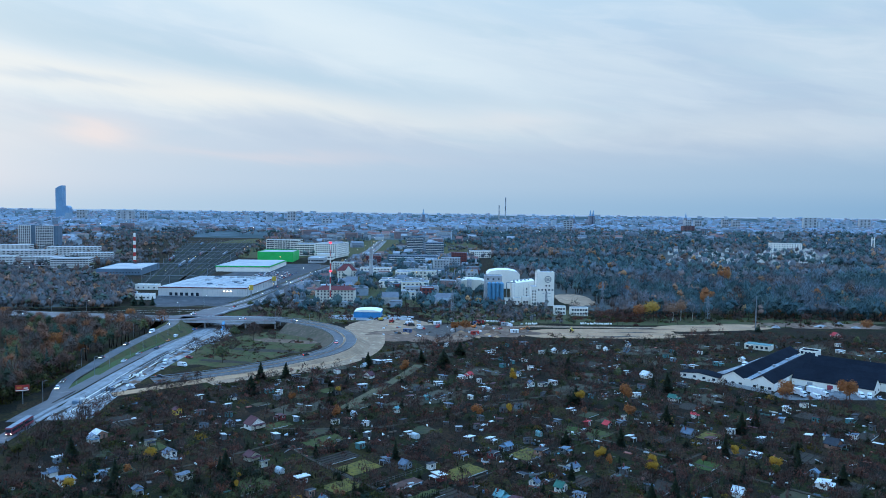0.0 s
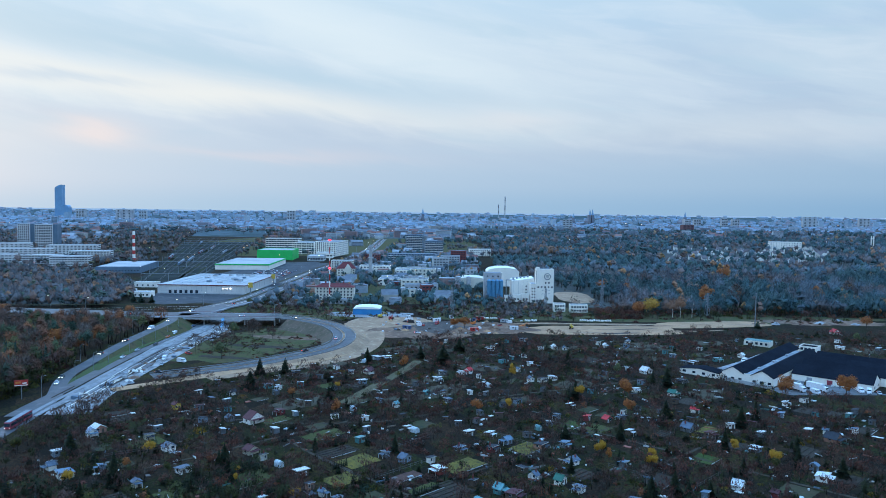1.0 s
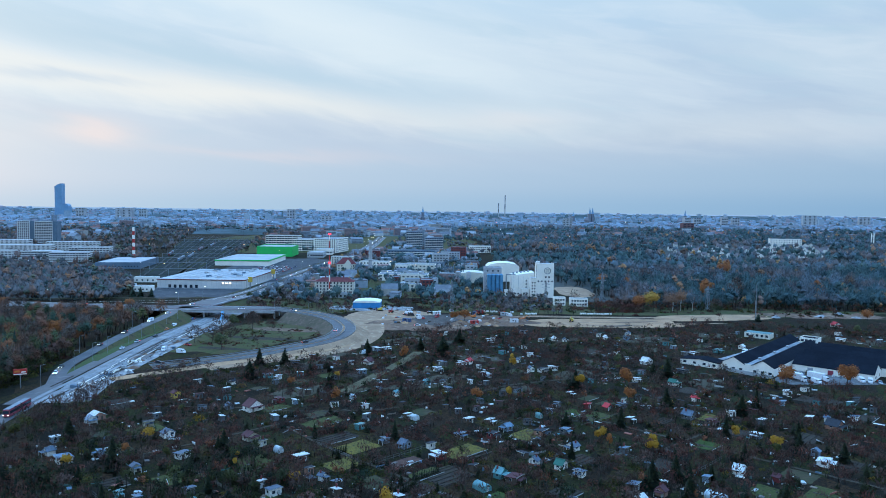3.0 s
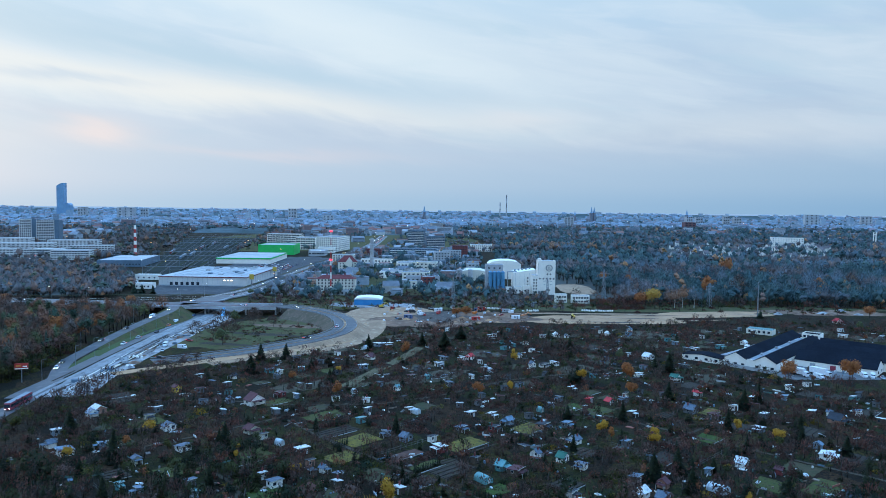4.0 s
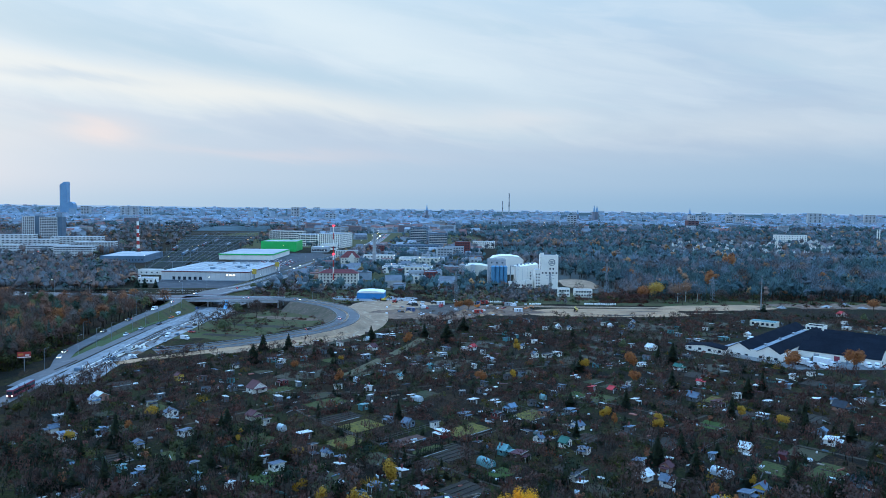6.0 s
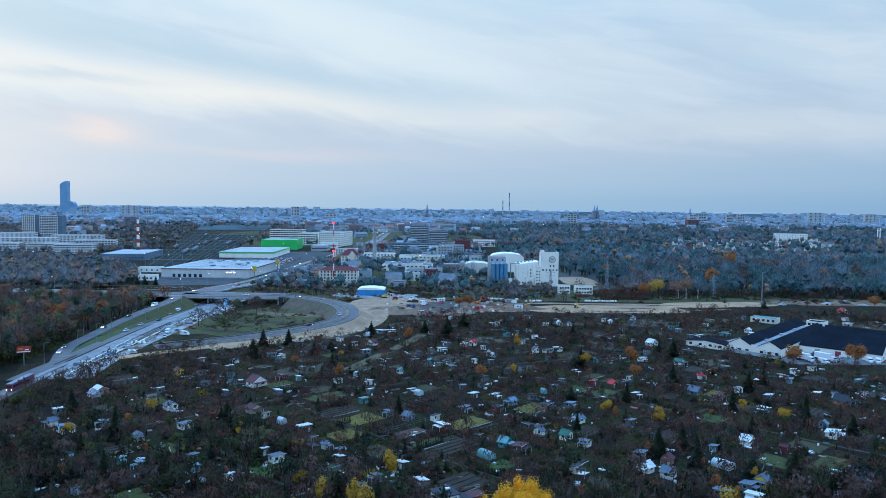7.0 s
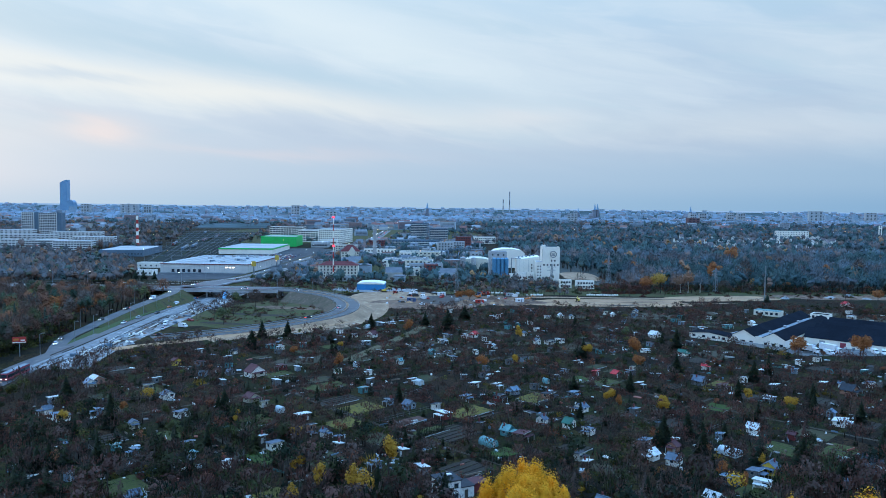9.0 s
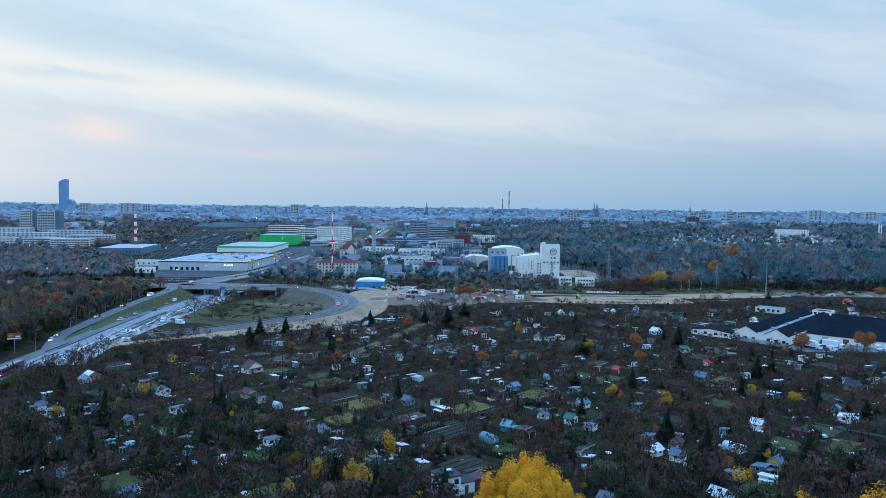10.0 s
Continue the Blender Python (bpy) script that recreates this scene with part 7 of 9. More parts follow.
for k in range(46):
    dy_ = paler_rng.uniform(315, 485)
    dx_ = paler_rng.uniform(-0.12 if dy_ > 400 else -0.28, 0.60) * dy_
    lq = YARD_INV @ Vector((dx_, dy_, 0))
    if -60 < lq.x < 115 and -25 < lq.y < 125:
        continue
    patch("paled_ground", dx_, dy_, paler_rng.uniform(5, 16), paler_rng.uniform(4, 11), PALEGROUND, "paler ground patches that lighten the farther gardens", rot=45 + paler_rng.uniform(-15, 15), lift=0.010 + 0.0007 * k, rough=0.4)
TRACKWEED = surface("weedy_track", (0.130, 0.098, 0.055), (0.085, 0.076, 0.036), 0.2, 0.95, fine=1.5, bump=0.3, c=(0.060, 0.052, 0.030))
PATHS = surface("trodden_path", (0.066, 0.050, 0.033), (0.040, 0.032, 0.022), 0.4, 0.95, fine=3.0)
EDGING = surface("pale_concrete_edging", (0.40, 0.39, 0.37), (0.24, 0.24, 0.23), 0.8, 0.85)
REDSOIL = surface("reddish_bed", (0.125, 0.062, 0.045), (0.080, 0.042, 0.034), 0.5, 0.95, fine=2.5, bump=0.5)
LAWN = surface("bright_lawn", (0.050, 0.084, 0.011), (0.042, 0.058, 0.012), 0.3, 0.95, fine=3.0, bump=0.3, c=(0.030, 0.026, 0.013), grain=1.1)
plot_rng = random.Random(21)


def plot(x, y, w, d, material, label, rot=45.0, beds=0):
    """A garden plot with an edging along its front and sometimes dug rows."""
    at = pose(x, y, 0, 0, 0, rot)
    t = thing("garden_plot", at, label, "garden plot", "garden plots", kind="structure")
    s = Shape()
    n = 7
    pts = [(-w / 2 + w * i / n + 0.25 * plot_rng.uniform(-1, 1), -d / 2 + d * j / n + 0.25 * plot_rng.uniform(-1, 1), 0.05 + 0.05 * plot_rng.random()) for j in range(n + 1) for i in range(n + 1)]
    s.add(pts, [(j * (n + 1) + i, j * (n + 1) + i + 1, (j + 1) * (n + 1) + i + 1, (j + 1) * (n + 1) + i) for j in range(n) for i in range(n)])
    part("turf", s, material, t)
    if plot_rng.random() < 0.45:
        part("edging", Shape().box(0, -d / 2 - 0.2, 0, w * plot_rng.uniform(0.5, 1.0), 0.18, 0.22), EDGING, t)
    for k in range(beds):
        part("bed", Shape().box(0, -d / 2 + (k + 0.5) * d / beds, 0, w * 0.94, d / beds * 0.6, 0.24), SOIL, t)


for x, y, w, d, m, label, beds in PLOTS:
    plot(x, y, w, d, {"GRASS": GRASS, "LAWN": LAWN, "SOIL": SOIL, "DRYGRASS": DRYGRASS, "REDSOIL": REDSOIL, "MEADOW": MEADOW}[m], label, 45, beds)

for pts, w, m, label in (
        ([(-46, 318), (-42, 330), (-33, 356), (-24, 382), (-16, 410)], 7.5, TRACKWEED, "worn olive-brown track through the gardens"),
        ([(-30, 290), (-3, 306), (12, 320), (31, 336), (65, 352), (104, 372)], 2.6, PATHS, "worn lane through the gardens"),
        ([(-108, 292), (-84, 292), (-66, 288), (-30, 290)], 1.5, PATHS, "worn garden lane by the white house"),
        ([(-60, 268), (-45, 250), (-28, 233), (-10, 216), (12, 196), (30, 180)], 1.6, PATHS, "narrow garden path"),
        ([(-100, 236), (-84, 250), (-66, 268), (-40, 292)], 1.6, PATHS, "narrow garden path"),
        ([(-20, 206), (-2, 226), (16, 243), (38, 262), (70, 291)], 1.1, PATHS, "narrow garden path"),
        ([(-72, 160), (-62, 180), (-58, 200), (-74, 218)], 1.8, PATHS, "narrow garden path"),
        ([(62, 236), (78, 250), (98, 268), (122, 290)], 1.6, PATHS, "narrow garden path"),
        ([(40, 300), (70, 272), (98, 246), (124, 222), (150, 200)], 2.0, PATHS, "garden lane")):
    solid("garden_path", ribbon(spline(pts, 4), w * 0.75, 0.09, 0.2), m, label, "path", kind="structure")

THUJA = [soup("shrub", *(lambda a: (np.concatenate([a[0], a[1]]), np.full(len(a[0]) + len(a[1]), 0.98), (PLANTS,)))(conifer(2.4, 1.1, 110, 0.3))) for _ in range(3)]


def hedge(x, y, length, rot, step=1.0):
    t = thing("hedge", pose(x, y, 0, 0, 0, rot), "row of small dark green conical evergreens", "hedge", "garden hedges")
    for i in range(int(length / step)):
        ob = new("shrub", THUJA[i % 3])
        ob.parent = t
        ob.matrix_basis = pose(i * step, 0, 0, 0, 0, plot_rng.uniform(0, 360)) @ Matrix.Scale(plot_rng.uniform(0.8, 1.15), 4)


for x, y, length, rot in ((-9, 216, 11, 45), (8, 200, 8, -40), (-50, 232, 8, 35), (-37, 238, 6, 45), (44, 276, 6, 20), (-72, 236, 12, 10), (-67, 280, 9, 5), (60, 268, 6, 45), (-14, 205, 6, 45), (34, 212, 6, -45)):
    hedge(x, y, length, rot)

FENCEWOOD = surface("weathered_fence", (0.16, 0.15, 0.14), (0.11, 0.105, 0.10), 1.0, 0.9)


def fence(x, y, length, rot):
    t = thing("fence", pose(x, y, 0, 0, 0, rot), "weathered garden fence of posts and wire rails", "fence", "garden fences")
    for k in range(int(length / 2.5) + 1):
        part("post", POST, FENCEWOOD, t).location = (k * 2.5, 0, 0)
    for z in (0.5, 1.2):
        part("fence_rail", Shape().box(length / 2, 0, z, length, 0.05, 0.09), FENCEWOOD, t)


POST = Shape().box(0, 0, 0, 0.12, 0.12, 1.4).mesh("post")
POST.materials.append(FENCEWOOD)
for x, y, length, rot in ((-44, 247, 20, -45), (-24, 228, 25, 45), (-64, 208, 15, 45), (26, 226, 17, 45), (56, 244, 15, -45), (80, 226, 17, 45), (-100, 202, 15, -45), (-118, 246, 17, 30), (64, 190, 15, 45), (96, 176, 17, 45), (-20, 258, 20, 45), (20, 276, 17, -45)):
    fence(x, y, length, rot)

# loose clutter of the gardens: boards, barrels, sheets
clutter_rng = random.Random(8)
CLUTTER = [WALLS["W"], ROOFS["w"], ROOFS["b"], ROOFS["s"], WALLS["E"], FRAME, WALLS["T"], ROOFS["w"], WALLS["W"]]
for i in range(190):
    hx, hy, hs = HUT_SPOTS[clutter_rng.randrange(len(HUT_SPOTS))]
    x, y = hx + clutter_rng.uniform(-9, 9), hy + clutter_rng.uniform(-7, 5)
    if any((x - a) ** 2 + (y - b - 0.4 * c) ** 2 < (c * 0.8 + 1) ** 2 for a, b, c in HUT_SPOTS):
        continue
    kind = clutter_rng.random()
    m = CLUTTER[clutter_rng.randrange(len(CLUTTER))]
    at = pose(x, y, 0, 0, 0, clutter_rng.uniform(0, 180))
    if kind < 0.4:
        t = thing("board_stack", at, "stack of old boards beside a garden hut", "boards", "garden clutter")
        for k in range(3):
            part("board", Shape().box(clutter_rng.uniform(-0.2, 0.2), 0.3 * k - 0.3, 0.0, clutter_rng.uniform(1.4, 2.4), 0.26, 0.1 + 0.08 * k), m, t)
    elif kind < 0.65:
        s = Shape().tube(0, 0, 0, 0.36, 0.4, 0.45, 10).tube(0, 0, 0.45, 0.4, 0.36, 0.45, 10)
        solid("water_barrel", s, m, "plastic water barrel in a garden", "barrel", "garden clutter", at=at)
    elif kind < 0.85:
        t = thing("cold_frame", at, "low glazed cold frame on a garden bed", "cold frame", "garden clutter")
        part("box", Shape().box(0, 0, 0, 2.2, 1.2, 0.4), FRAME, t)
        part("lid", Shape().box(0, 0, 0.4, 2.3, 1.3, 0.06), PLASTIC, t)
    else:
        t = thing("garden_table", at, "pale garden table on the grass", "table", "garden clutter")
        part("tabletop", Shape().box(0, 0, 0.7, 1.5, 0.9, 0.06), m, t)
        for a in (-0.65, 0.65):
            for b in (-0.38, 0.38):
                part("leg", Shape().box(a, b, 0, 0.07, 0.07, 0.7), FRAME, t)

# odds and ends strewn over the gardens, too small to tell apart: pots, tubs, film, boards, crates
bits = Shape()
bits_rng = random.Random(90)
placed = 0
while placed < 1300:
    y = 125 + 360 * bits_rng.random() ** 1.1
    x = bits_rng.uniform(-0.62, 0.62) * y
    q = YARD_INV @ Vector((x, y, 0))
    if -42 < q.x < 100 and -8 < q.y < 110 or (y > 250 and x < -148 + max(0, y - 330)) or noise.noise((x * 0.05, y * 0.05, 6.6)) < -0.05 or any(b(x, y) for b in BLOCKED):
        continue
    k = bits_rng.random()
    turn = 45 + bits_rng.uniform(-25, 25) + 90 * (bits_rng.random() < 0.5)
    if k < 0.45:
        bits.box(x, y, 0, bits_rng.uniform(0.5, 1.3), bits_rng.uniform(0.3, 0.6), bits_rng.uniform(0.2, 0.5), turn)
    elif k < 0.7:
        bits.box(x, y, 0, bits_rng.uniform(2.0, 5.0), 0.16, bits_rng.uniform(0.25, 0.7), turn)
    elif k < 0.85:
        bits.tube(x, y, 0, 0.28, 0.32, bits_rng.uniform(0.4, 0.8), 7)
    else:
        bits.box(x, y, 0, bits_rng.uniform(1.2, 3.0), bits_rng.uniform(0.8, 1.6), bits_rng.uniform(0.15, 0.4), turn)
    placed += 1
BITS = piece_colours("garden_odds_and_ends", [(0.72, 0.70, 0.66), (0.40, 0.40, 0.38), (0.10, 0.085, 0.07), (0.52, 0.54, 0.56), (0.14, 0.20, 0.26), (0.08, 0.16, 0.14), (0.30, 0.10, 0.07), (0.20, 0.15, 0.11), (0.20, 0.19, 0.18), (0.12, 0.10, 0.09)])
tagged(new("garden_odds_and_ends", bits.mesh("garden_odds_and_ends")), "pots, tubs, boards, edgings and crates strewn over the gardens", "garden clutter", kind="stuff").data.materials.append(BITS)

# ---- vehicles ----
TYRE = surface("black_tyre", (0.02, 0.02, 0.022), (0.015, 0.015, 0.016), 3.0, 0.8)
PAINT = [surface("%s_car_paint" % n, c, tuple(v * 0.92 for v in c), 1.0, 0.3, spec=0.5) for n, c in
         (("white", (0.75, 0.76, 0.78)), ("silver", (0.42, 0.44, 0.46)), ("black", (0.03, 0.032, 0.036)), ("blue", (0.05, 0.09, 0.20)), ("red", (0.42, 0.04, 0.035)), ("orange", (0.60, 0.18, 0.04)), ("yellow", (0.65, 0.48, 0.08)))]
PAINT_WORDS = ("white", "silver", "black", "dark blue", "red", "orange", "yellow")
HEAD = glow("headlight", (1.0, 0.93, 0.80), 14.0)
TAIL = glow("tail_light", (1.0, 0.06, 0.04), 4.0)
wheel_ = Shape().tube(0, 0, -0.11, 0.32, 0.32, 0.22, 12)
WHEEL_MESH = Shape().add([(p[2], p[0], p[1] + 0.32) for p in wheel_.v], wheel_.f).mesh("wheel")
WHEEL_MESH.materials.append(TYRE)


def loft(sections):
    """A body from cross sections (y, half width, low, high)."""
    s = Shape()
    pts = []
    for y, a, lo, hi in sections:
        pts += [(-a, y, lo), (a, y, lo), (a * 0.96, y, hi), (-a * 0.96, y, hi)]
    n = len(sections)
    f = [(4 * i + j, 4 * i + (j + 1) % 4, 4 * i + 4 + (j + 1) % 4, 4 * i + 4 + j) for i in range(n - 1) for j in range(4)]
    return s.add(pts, f + [(3, 2, 1, 0), (4 * n - 4, 4 * n - 3, 4 * n - 2, 4 * n - 1)])


CAR_MESHES = {}


def car(at, paint, van=False, lit=True):
    """A car or van that faces local -y."""
    t = thing("van" if van else "car", at, "%s %s on the road%s" % (PAINT_WORDS[paint], "delivery van" if van else "passenger car", " with its headlights on" if lit else ""), "van" if van else "car", "vehicles")
    key = (paint, van)
    if key not in CAR_MESHES:
        if van:
            b = loft([(-2.6, 0.85, 0.3, 0.9), (-2.3, 0.95, 0.3, 1.2), (-1.6, 0.98, 0.3, 2.1), (-1.2, 0.98, 0.3, 2.3), (2.6, 0.98, 0.3, 2.3), (2.7, 0.95, 0.35, 2.2)]).mesh("body")
            g = Shape().add([(-0.88, -2.12, 1.42), (0.88, -2.12, 1.42), (0.84, -1.66, 2.06), (-0.84, -1.66, 2.06)], [(0, 1, 2, 3)])
            g.box(-0.985, -1.1, 1.35, 0.03, 0.8, 0.6).box(0.985, -1.1, 1.35, 0.03, 0.8, 0.6)
        else:
            b = loft([(-2.15, 0.75, 0.35, 0.65), (-2.0, 0.86, 0.25, 0.78), (-0.9, 0.9, 0.22, 0.92), (1.6, 0.9, 0.22, 0.95), (2.05, 0.86, 0.25, 0.9), (2.15, 0.78, 0.35, 0.8)]).mesh("body")
            g = loft([(-1.0, 0.8, 0.9, 0.93), (-0.35, 0.74, 0.9, 1.4), (0.95, 0.72, 0.9, 1.42), (1.75, 0.78, 0.9, 0.95)])
        b.materials.append(PAINT[paint])
        gm = g.mesh("glazing")
        gm.materials.append(GLASS)
        r = (Shape().box(0, 0.7, 2.31, 1.5, 3.0, 0.04) if van else Shape().box(0, 0.3, 1.40, 1.28, 1.25, 0.05)).mesh("roof_panel")
        r.materials.append(PAINT[paint])
        CAR_MESHES[key] = (b, gm, r)
    b, gm, r = CAR_MESHES[key]
    body = part("body", b, None, t)
    part("glazing", gm, None, t)
    part("roof_panel", r, None, body)
    ax = 1.7 if van else 1.35
    for a in (-0.82, 0.82):
        for k in (-ax, ax):
            part("wheel", WHEEL_MESH, TYRE, t).location = (a, k, 0)
        front = -2.62 if van else -2.17
        part("headlight", LIGHT_MESH[0] if lit else LIGHT_MESH[2], None, t).location = (a * 0.75, front, 0.62)
        part("tail_light", LIGHT_MESH[1], None, t).location = (a * 0.85, -front + 0.02, 0.7)
    return t


LIGHT_MESH = []
for m in (HEAD, TAIL, STEEL):
    me = Shape().box(0, 0, -0.08, 0.34, 0.08, 0.18).mesh("light")
    me.materials.append(m)
    LIGHT_MESH.append(me)


def on_line(line, s, shift, back=False, lift=0.12):
    """The pose of a vehicle s (0 to 1) along a line."""
    k = min(len(line) - 2, max(1, int(s * (len(line) - 1))))
    d = (line[k + 1] - line[k - 1]).normalized()
    side = Vector((d.y, -d.x, 0)).normalized()
    p = line[k] + side * shift
    yaw = math.degrees(math.atan2(d.y, d.x)) + (90 if not back else -90)
    return pose(p.x, p.y, p.z + lift, 0, 0, yaw)


car(on_line(ramp_line, 0.40, -1.6, True), 0)
car(on_line(ramp_line, 0.45, -1.6, True), 2)
car(on_line(ramp_line, 0.62, -1.6, True), 2)
car(on_line(ramp_line, 0.74, -1.6, True), 2)
car(on_line(ramp_line, 0.86, -1.6, True), 0, True)
car(on_line(ramp_line, 0.95, -1.6, True), 1)
for s_, c_, v_ in ((0.42, 0, False), (0.50, 1, False), (0.58, 2, False), (0.66, 5, False), (0.71, 0, True), (0.78, 0, False), (0.83, 3, False)):
    car(on_line(tram_line, s_, -9 + 1.6 * (-1) ** int(s_ * 50), True, 0.12), c_, v_, lit=False)
for s_, sh_, c_ in ((0.60, 2, 0), (0.72, 2, 2), (0.33, -2, 1), (0.20, 2, 0)):
    car(on_line(loop_line, s_, sh_, sh_ > 0), c_)
for x, y, r, c_, v_ in ((-148, 398, 70, 0, True), (-152, 420, 60, 4, False), (-156, 390, 20, 1, False), (-150, 372, 75, 2, False), (-160, 404, 10, 0, True)):
    car(pose(x, y, 0.06, 0, 0, r), c_, v_, lit=False)
car_rng = random.Random(3)
for i in range(46):
    s_ = 0.30 + 0.68 * i / 46
    back = i % 2 == 0
    car(on_line(main, s_, (-4.5 - 3 * (i % 4 // 2)) if back else (4.5 + 3 * (i % 4 // 2)), back, 0.14), car_rng.choice((0, 1, 2, 2, 3, 4, 1)), car_rng.random() < 0.15)
for i in range(9):
    car(on_line(main, 0.02 + 0.027 * i, -5 if i % 2 else 5, bool(i % 2), 0.14), car_rng.choice((0, 1, 2, 3)), i == 4)


def truck(at, length, label, cab=0):
    """A box lorry that faces local -y."""
    t = thing("lorry", at, label, "lorry", "lorries in the yard")
    part("cargo_box", Shape().box(0, 1.2, 1.1, 2.5, length, 2.7), PAINT[0], t)
    part("chassis", Shape().box(0, 0.6, 0.6, 2.1, length + 2.2, 0.45), TYRE, t)
    c = part("cab", loft([(-length / 2 - 1.0, 1.15, 0.5, 1.5), (-length / 2 - 0.8, 1.2, 0.5, 2.6), (-length / 2 + 0.9, 1.2, 0.5, 2.8)]), PAINT[cab], t)
    part("windscreen", Shape().box(0, -length / 2 - 0.92, 1.5, 2.1, 0.08, 0.9), GLASS, c)
    for a in (-1.05, 1.05):
        for k in (-length / 2 - 0.1, length / 2 - 1.2, length / 2 - 0.1):
            part("wheel", WHEEL_MESH, TYRE, t).matrix_basis = pose(a, k, 0) @ Matrix.Scale(1.45, 4)


truck(YARD @ pose(9.5, 1.5, 0.07, 0, 0, 70), 7.0, "white box lorry parked in the yard")
truck(YARD @ pose(17, 9, 0.07, 0, 0, 72), 8.0, "large white box lorry parked in the yard")
car(YARD @ pose(18, 2.0, 0.07, 0, 0, 60), 0, True, False)
car(YARD @ pose(33.5, 20.5, 0.07, 0, 0, 30), 0, True, False)
car(YARD @ pose(37, 21.5, 0.07, 0, 0, 10), 0, True, False)
car(YARD @ pose(41, 23, 0.07, 0, 0, 20), 1, False, False)
car(YARD @ pose(-33.0, 52, 0.1, 0, 0, 0), 0, True, False)
for i in range(16):
    solid("pallet_stack", Shape().box(0, 0, 0, 1.2, 0.8, 0.14).box(0, 0, 0.16, 1.2, 0.8, 0.14).box(0, 0, 0.3, 1.1, 0.75, car_rng.uniform(0.4, 1.5)), (GREYWALL, WALLS["T"], WALLS["B"], ROOFS["w"])[i % 4],
          "pallet stack of goods in the warehouse yard", "pallets", "yard goods", at=YARD @ pose(3 + car_rng.uniform(0, 22), 15 + car_rng.uniform(0, 8), 0.06, 0, 0, car_rng.uniform(0, 90)))

bus = thing("bus", on_line(ramp_line, 0.172, 0.5, True), "long dark red and white articulated city bus with lit front", "bus")
part("front_section", loft([(-9.0, 1.15, 0.35, 2.6), (-8.8, 1.25, 0.3, 3.0), (0.2, 1.25, 0.3, 3.0)]), REDPANEL, bus)
part("bellows", Shape().box(0, 0.7, 0.5, 2.2, 1.0, 2.3), TYRE, bus)
part("rear_section", loft([(1.2, 1.25, 0.3, 3.0), (8.6, 1.25, 0.3, 3.0), (8.8, 1.15, 0.35, 2.7)]), REDPANEL, bus)
for a in (-1.26, 1.26):
    part("window_band", Shape().box(a, -4.3, 1.3, 0.06, 8.4, 1.1), GLASS, bus)
    part("window_band", Shape().box(a, 4.9, 1.3, 0.06, 7.0, 1.1), GLASS, bus)
    for k in (-6.5, -0.8, 5.8):
        part("wheel", WHEEL_MESH, TYRE, bus).matrix_basis = pose(a * 0.85, k, 0) @ Matrix.Scale(1.4, 4)
    part("headlight", LIGHT_MESH[0], None, bus).location = (a * 0.7, -9.03, 0.8)
part("windscreen", Shape().box(0, -9.02, 1.3, 2.1, 0.1, 1.3), GLASS, bus)
part("roof_panel", Shape().box(0, -0.1, 3.0, 2.2, 17, 0.12), GREYROOF, bus)


box_rng = random.Random(14)


def heap(x, y, r, h, material, label):
    s = Shape()
    n = 18
    pts = [(0, 0, h)]
    for k, (q, z) in enumerate(((0.35, 0.75), (0.7, 0.32), (1.0, -0.02))):
        pts += [(r * q * math.cos(6.283 * i / n) * box_rng.uniform(0.85, 1.15), r * q * math.sin(6.283 * i / n) * box_rng.uniform(0.85, 1.15), h * z * (box_rng.uniform(0.8, 1.2) if z > 0 else 1)) for i in range(n)]
    f = [(0, 1 + i, 1 + (i + 1) % n) for i in range(n)]
    for k in range(2):
        a, b = 1 + k * n, 1 + (k + 1) * n
        f += [(a + i, b + i, b + (i + 1) % n, a + (i + 1) % n) for i in range(n)]
    solid("earth_mound", s.add(pts, f), material, label, "spoil heap", "spoil heaps", at=pose(x, y, 0))


def digger(at, paint, label):
    t = thing("excavator", at, label, "excavator", "building machines")
    for a in (-1.0, 1.0):
        part("track", Shape().box(a, 0, 0, 0.6, 3.6, 0.8), TYRE, t)
    part("house", Shape().box(0, 0.6, 0.9, 2.5, 3.0, 1.3), PAINT[paint], t)
    c = part("cab", Shape().box(-0.75, -0.7, 0.9, 1.0, 1.5, 1.9), PAINT[paint], t)
    part("window", Shape().box(-0.75, -1.47, 1.6, 0.85, 0.05, 1.0), GLASS, c)
    b = part("boom", Shape().bar((0.3, -0.8, 1.6), (0.3, -3.2, 4.4), 0.28).bar((0.3, -3.2, 4.4), (0.3, -5.4, 2.6), 0.2), PAINT[paint], t)
    part("bucket", Shape().box(0.3, -5.5, 1.6, 1.1, 0.9, 1.0), TYRE, b)


for x, y, r, p_, lab in ((56, 528, 60, 5, "orange excavator on churned earth"), (92, 528, -20, 6, "yellow excavator on pale sand"), (-53, 571, 80, 6, "yellow excavator by the blue hall"), (-44, 560, 20, 4, "red excavator in the sandy yard"), (20, 540, 120, 5, "orange excavator among rubble")):
    digger(pose(x, y, 0.1, 0, 0, r), p_, lab)
for i in range(11):
    x, y = box_rng.uniform(-40, 50), box_rng.uniform(548, 574) if i < 7 else box_rng.uniform(508, 540)
    m, word = ((PAINT[0], "white"), (PAINT[1], "grey"), (PAINT[4], "red"), (PAINT[3], "dark blue"), (PAINT[0], "white"))[i % 5]
    t = thing("site_container", pose(x, y, 0.08, 0, 0, box_rng.uniform(-25, 25)), "%s steel site container on the building yard" % word, "container", "site containers")
    part("body", Shape().box(0, 0, 0, 6.0 if i % 3 else 3.0, 2.4, 2.5), m, t)
    part("door", Shape().box(1.0, -1.23, 0.1, 0.9, 0.06, 2.0), STEEL, t)
    part("window", Shape().box(-0.8, -1.23, 1.0, 1.1, 0.06, 0.9), GLASS, t)
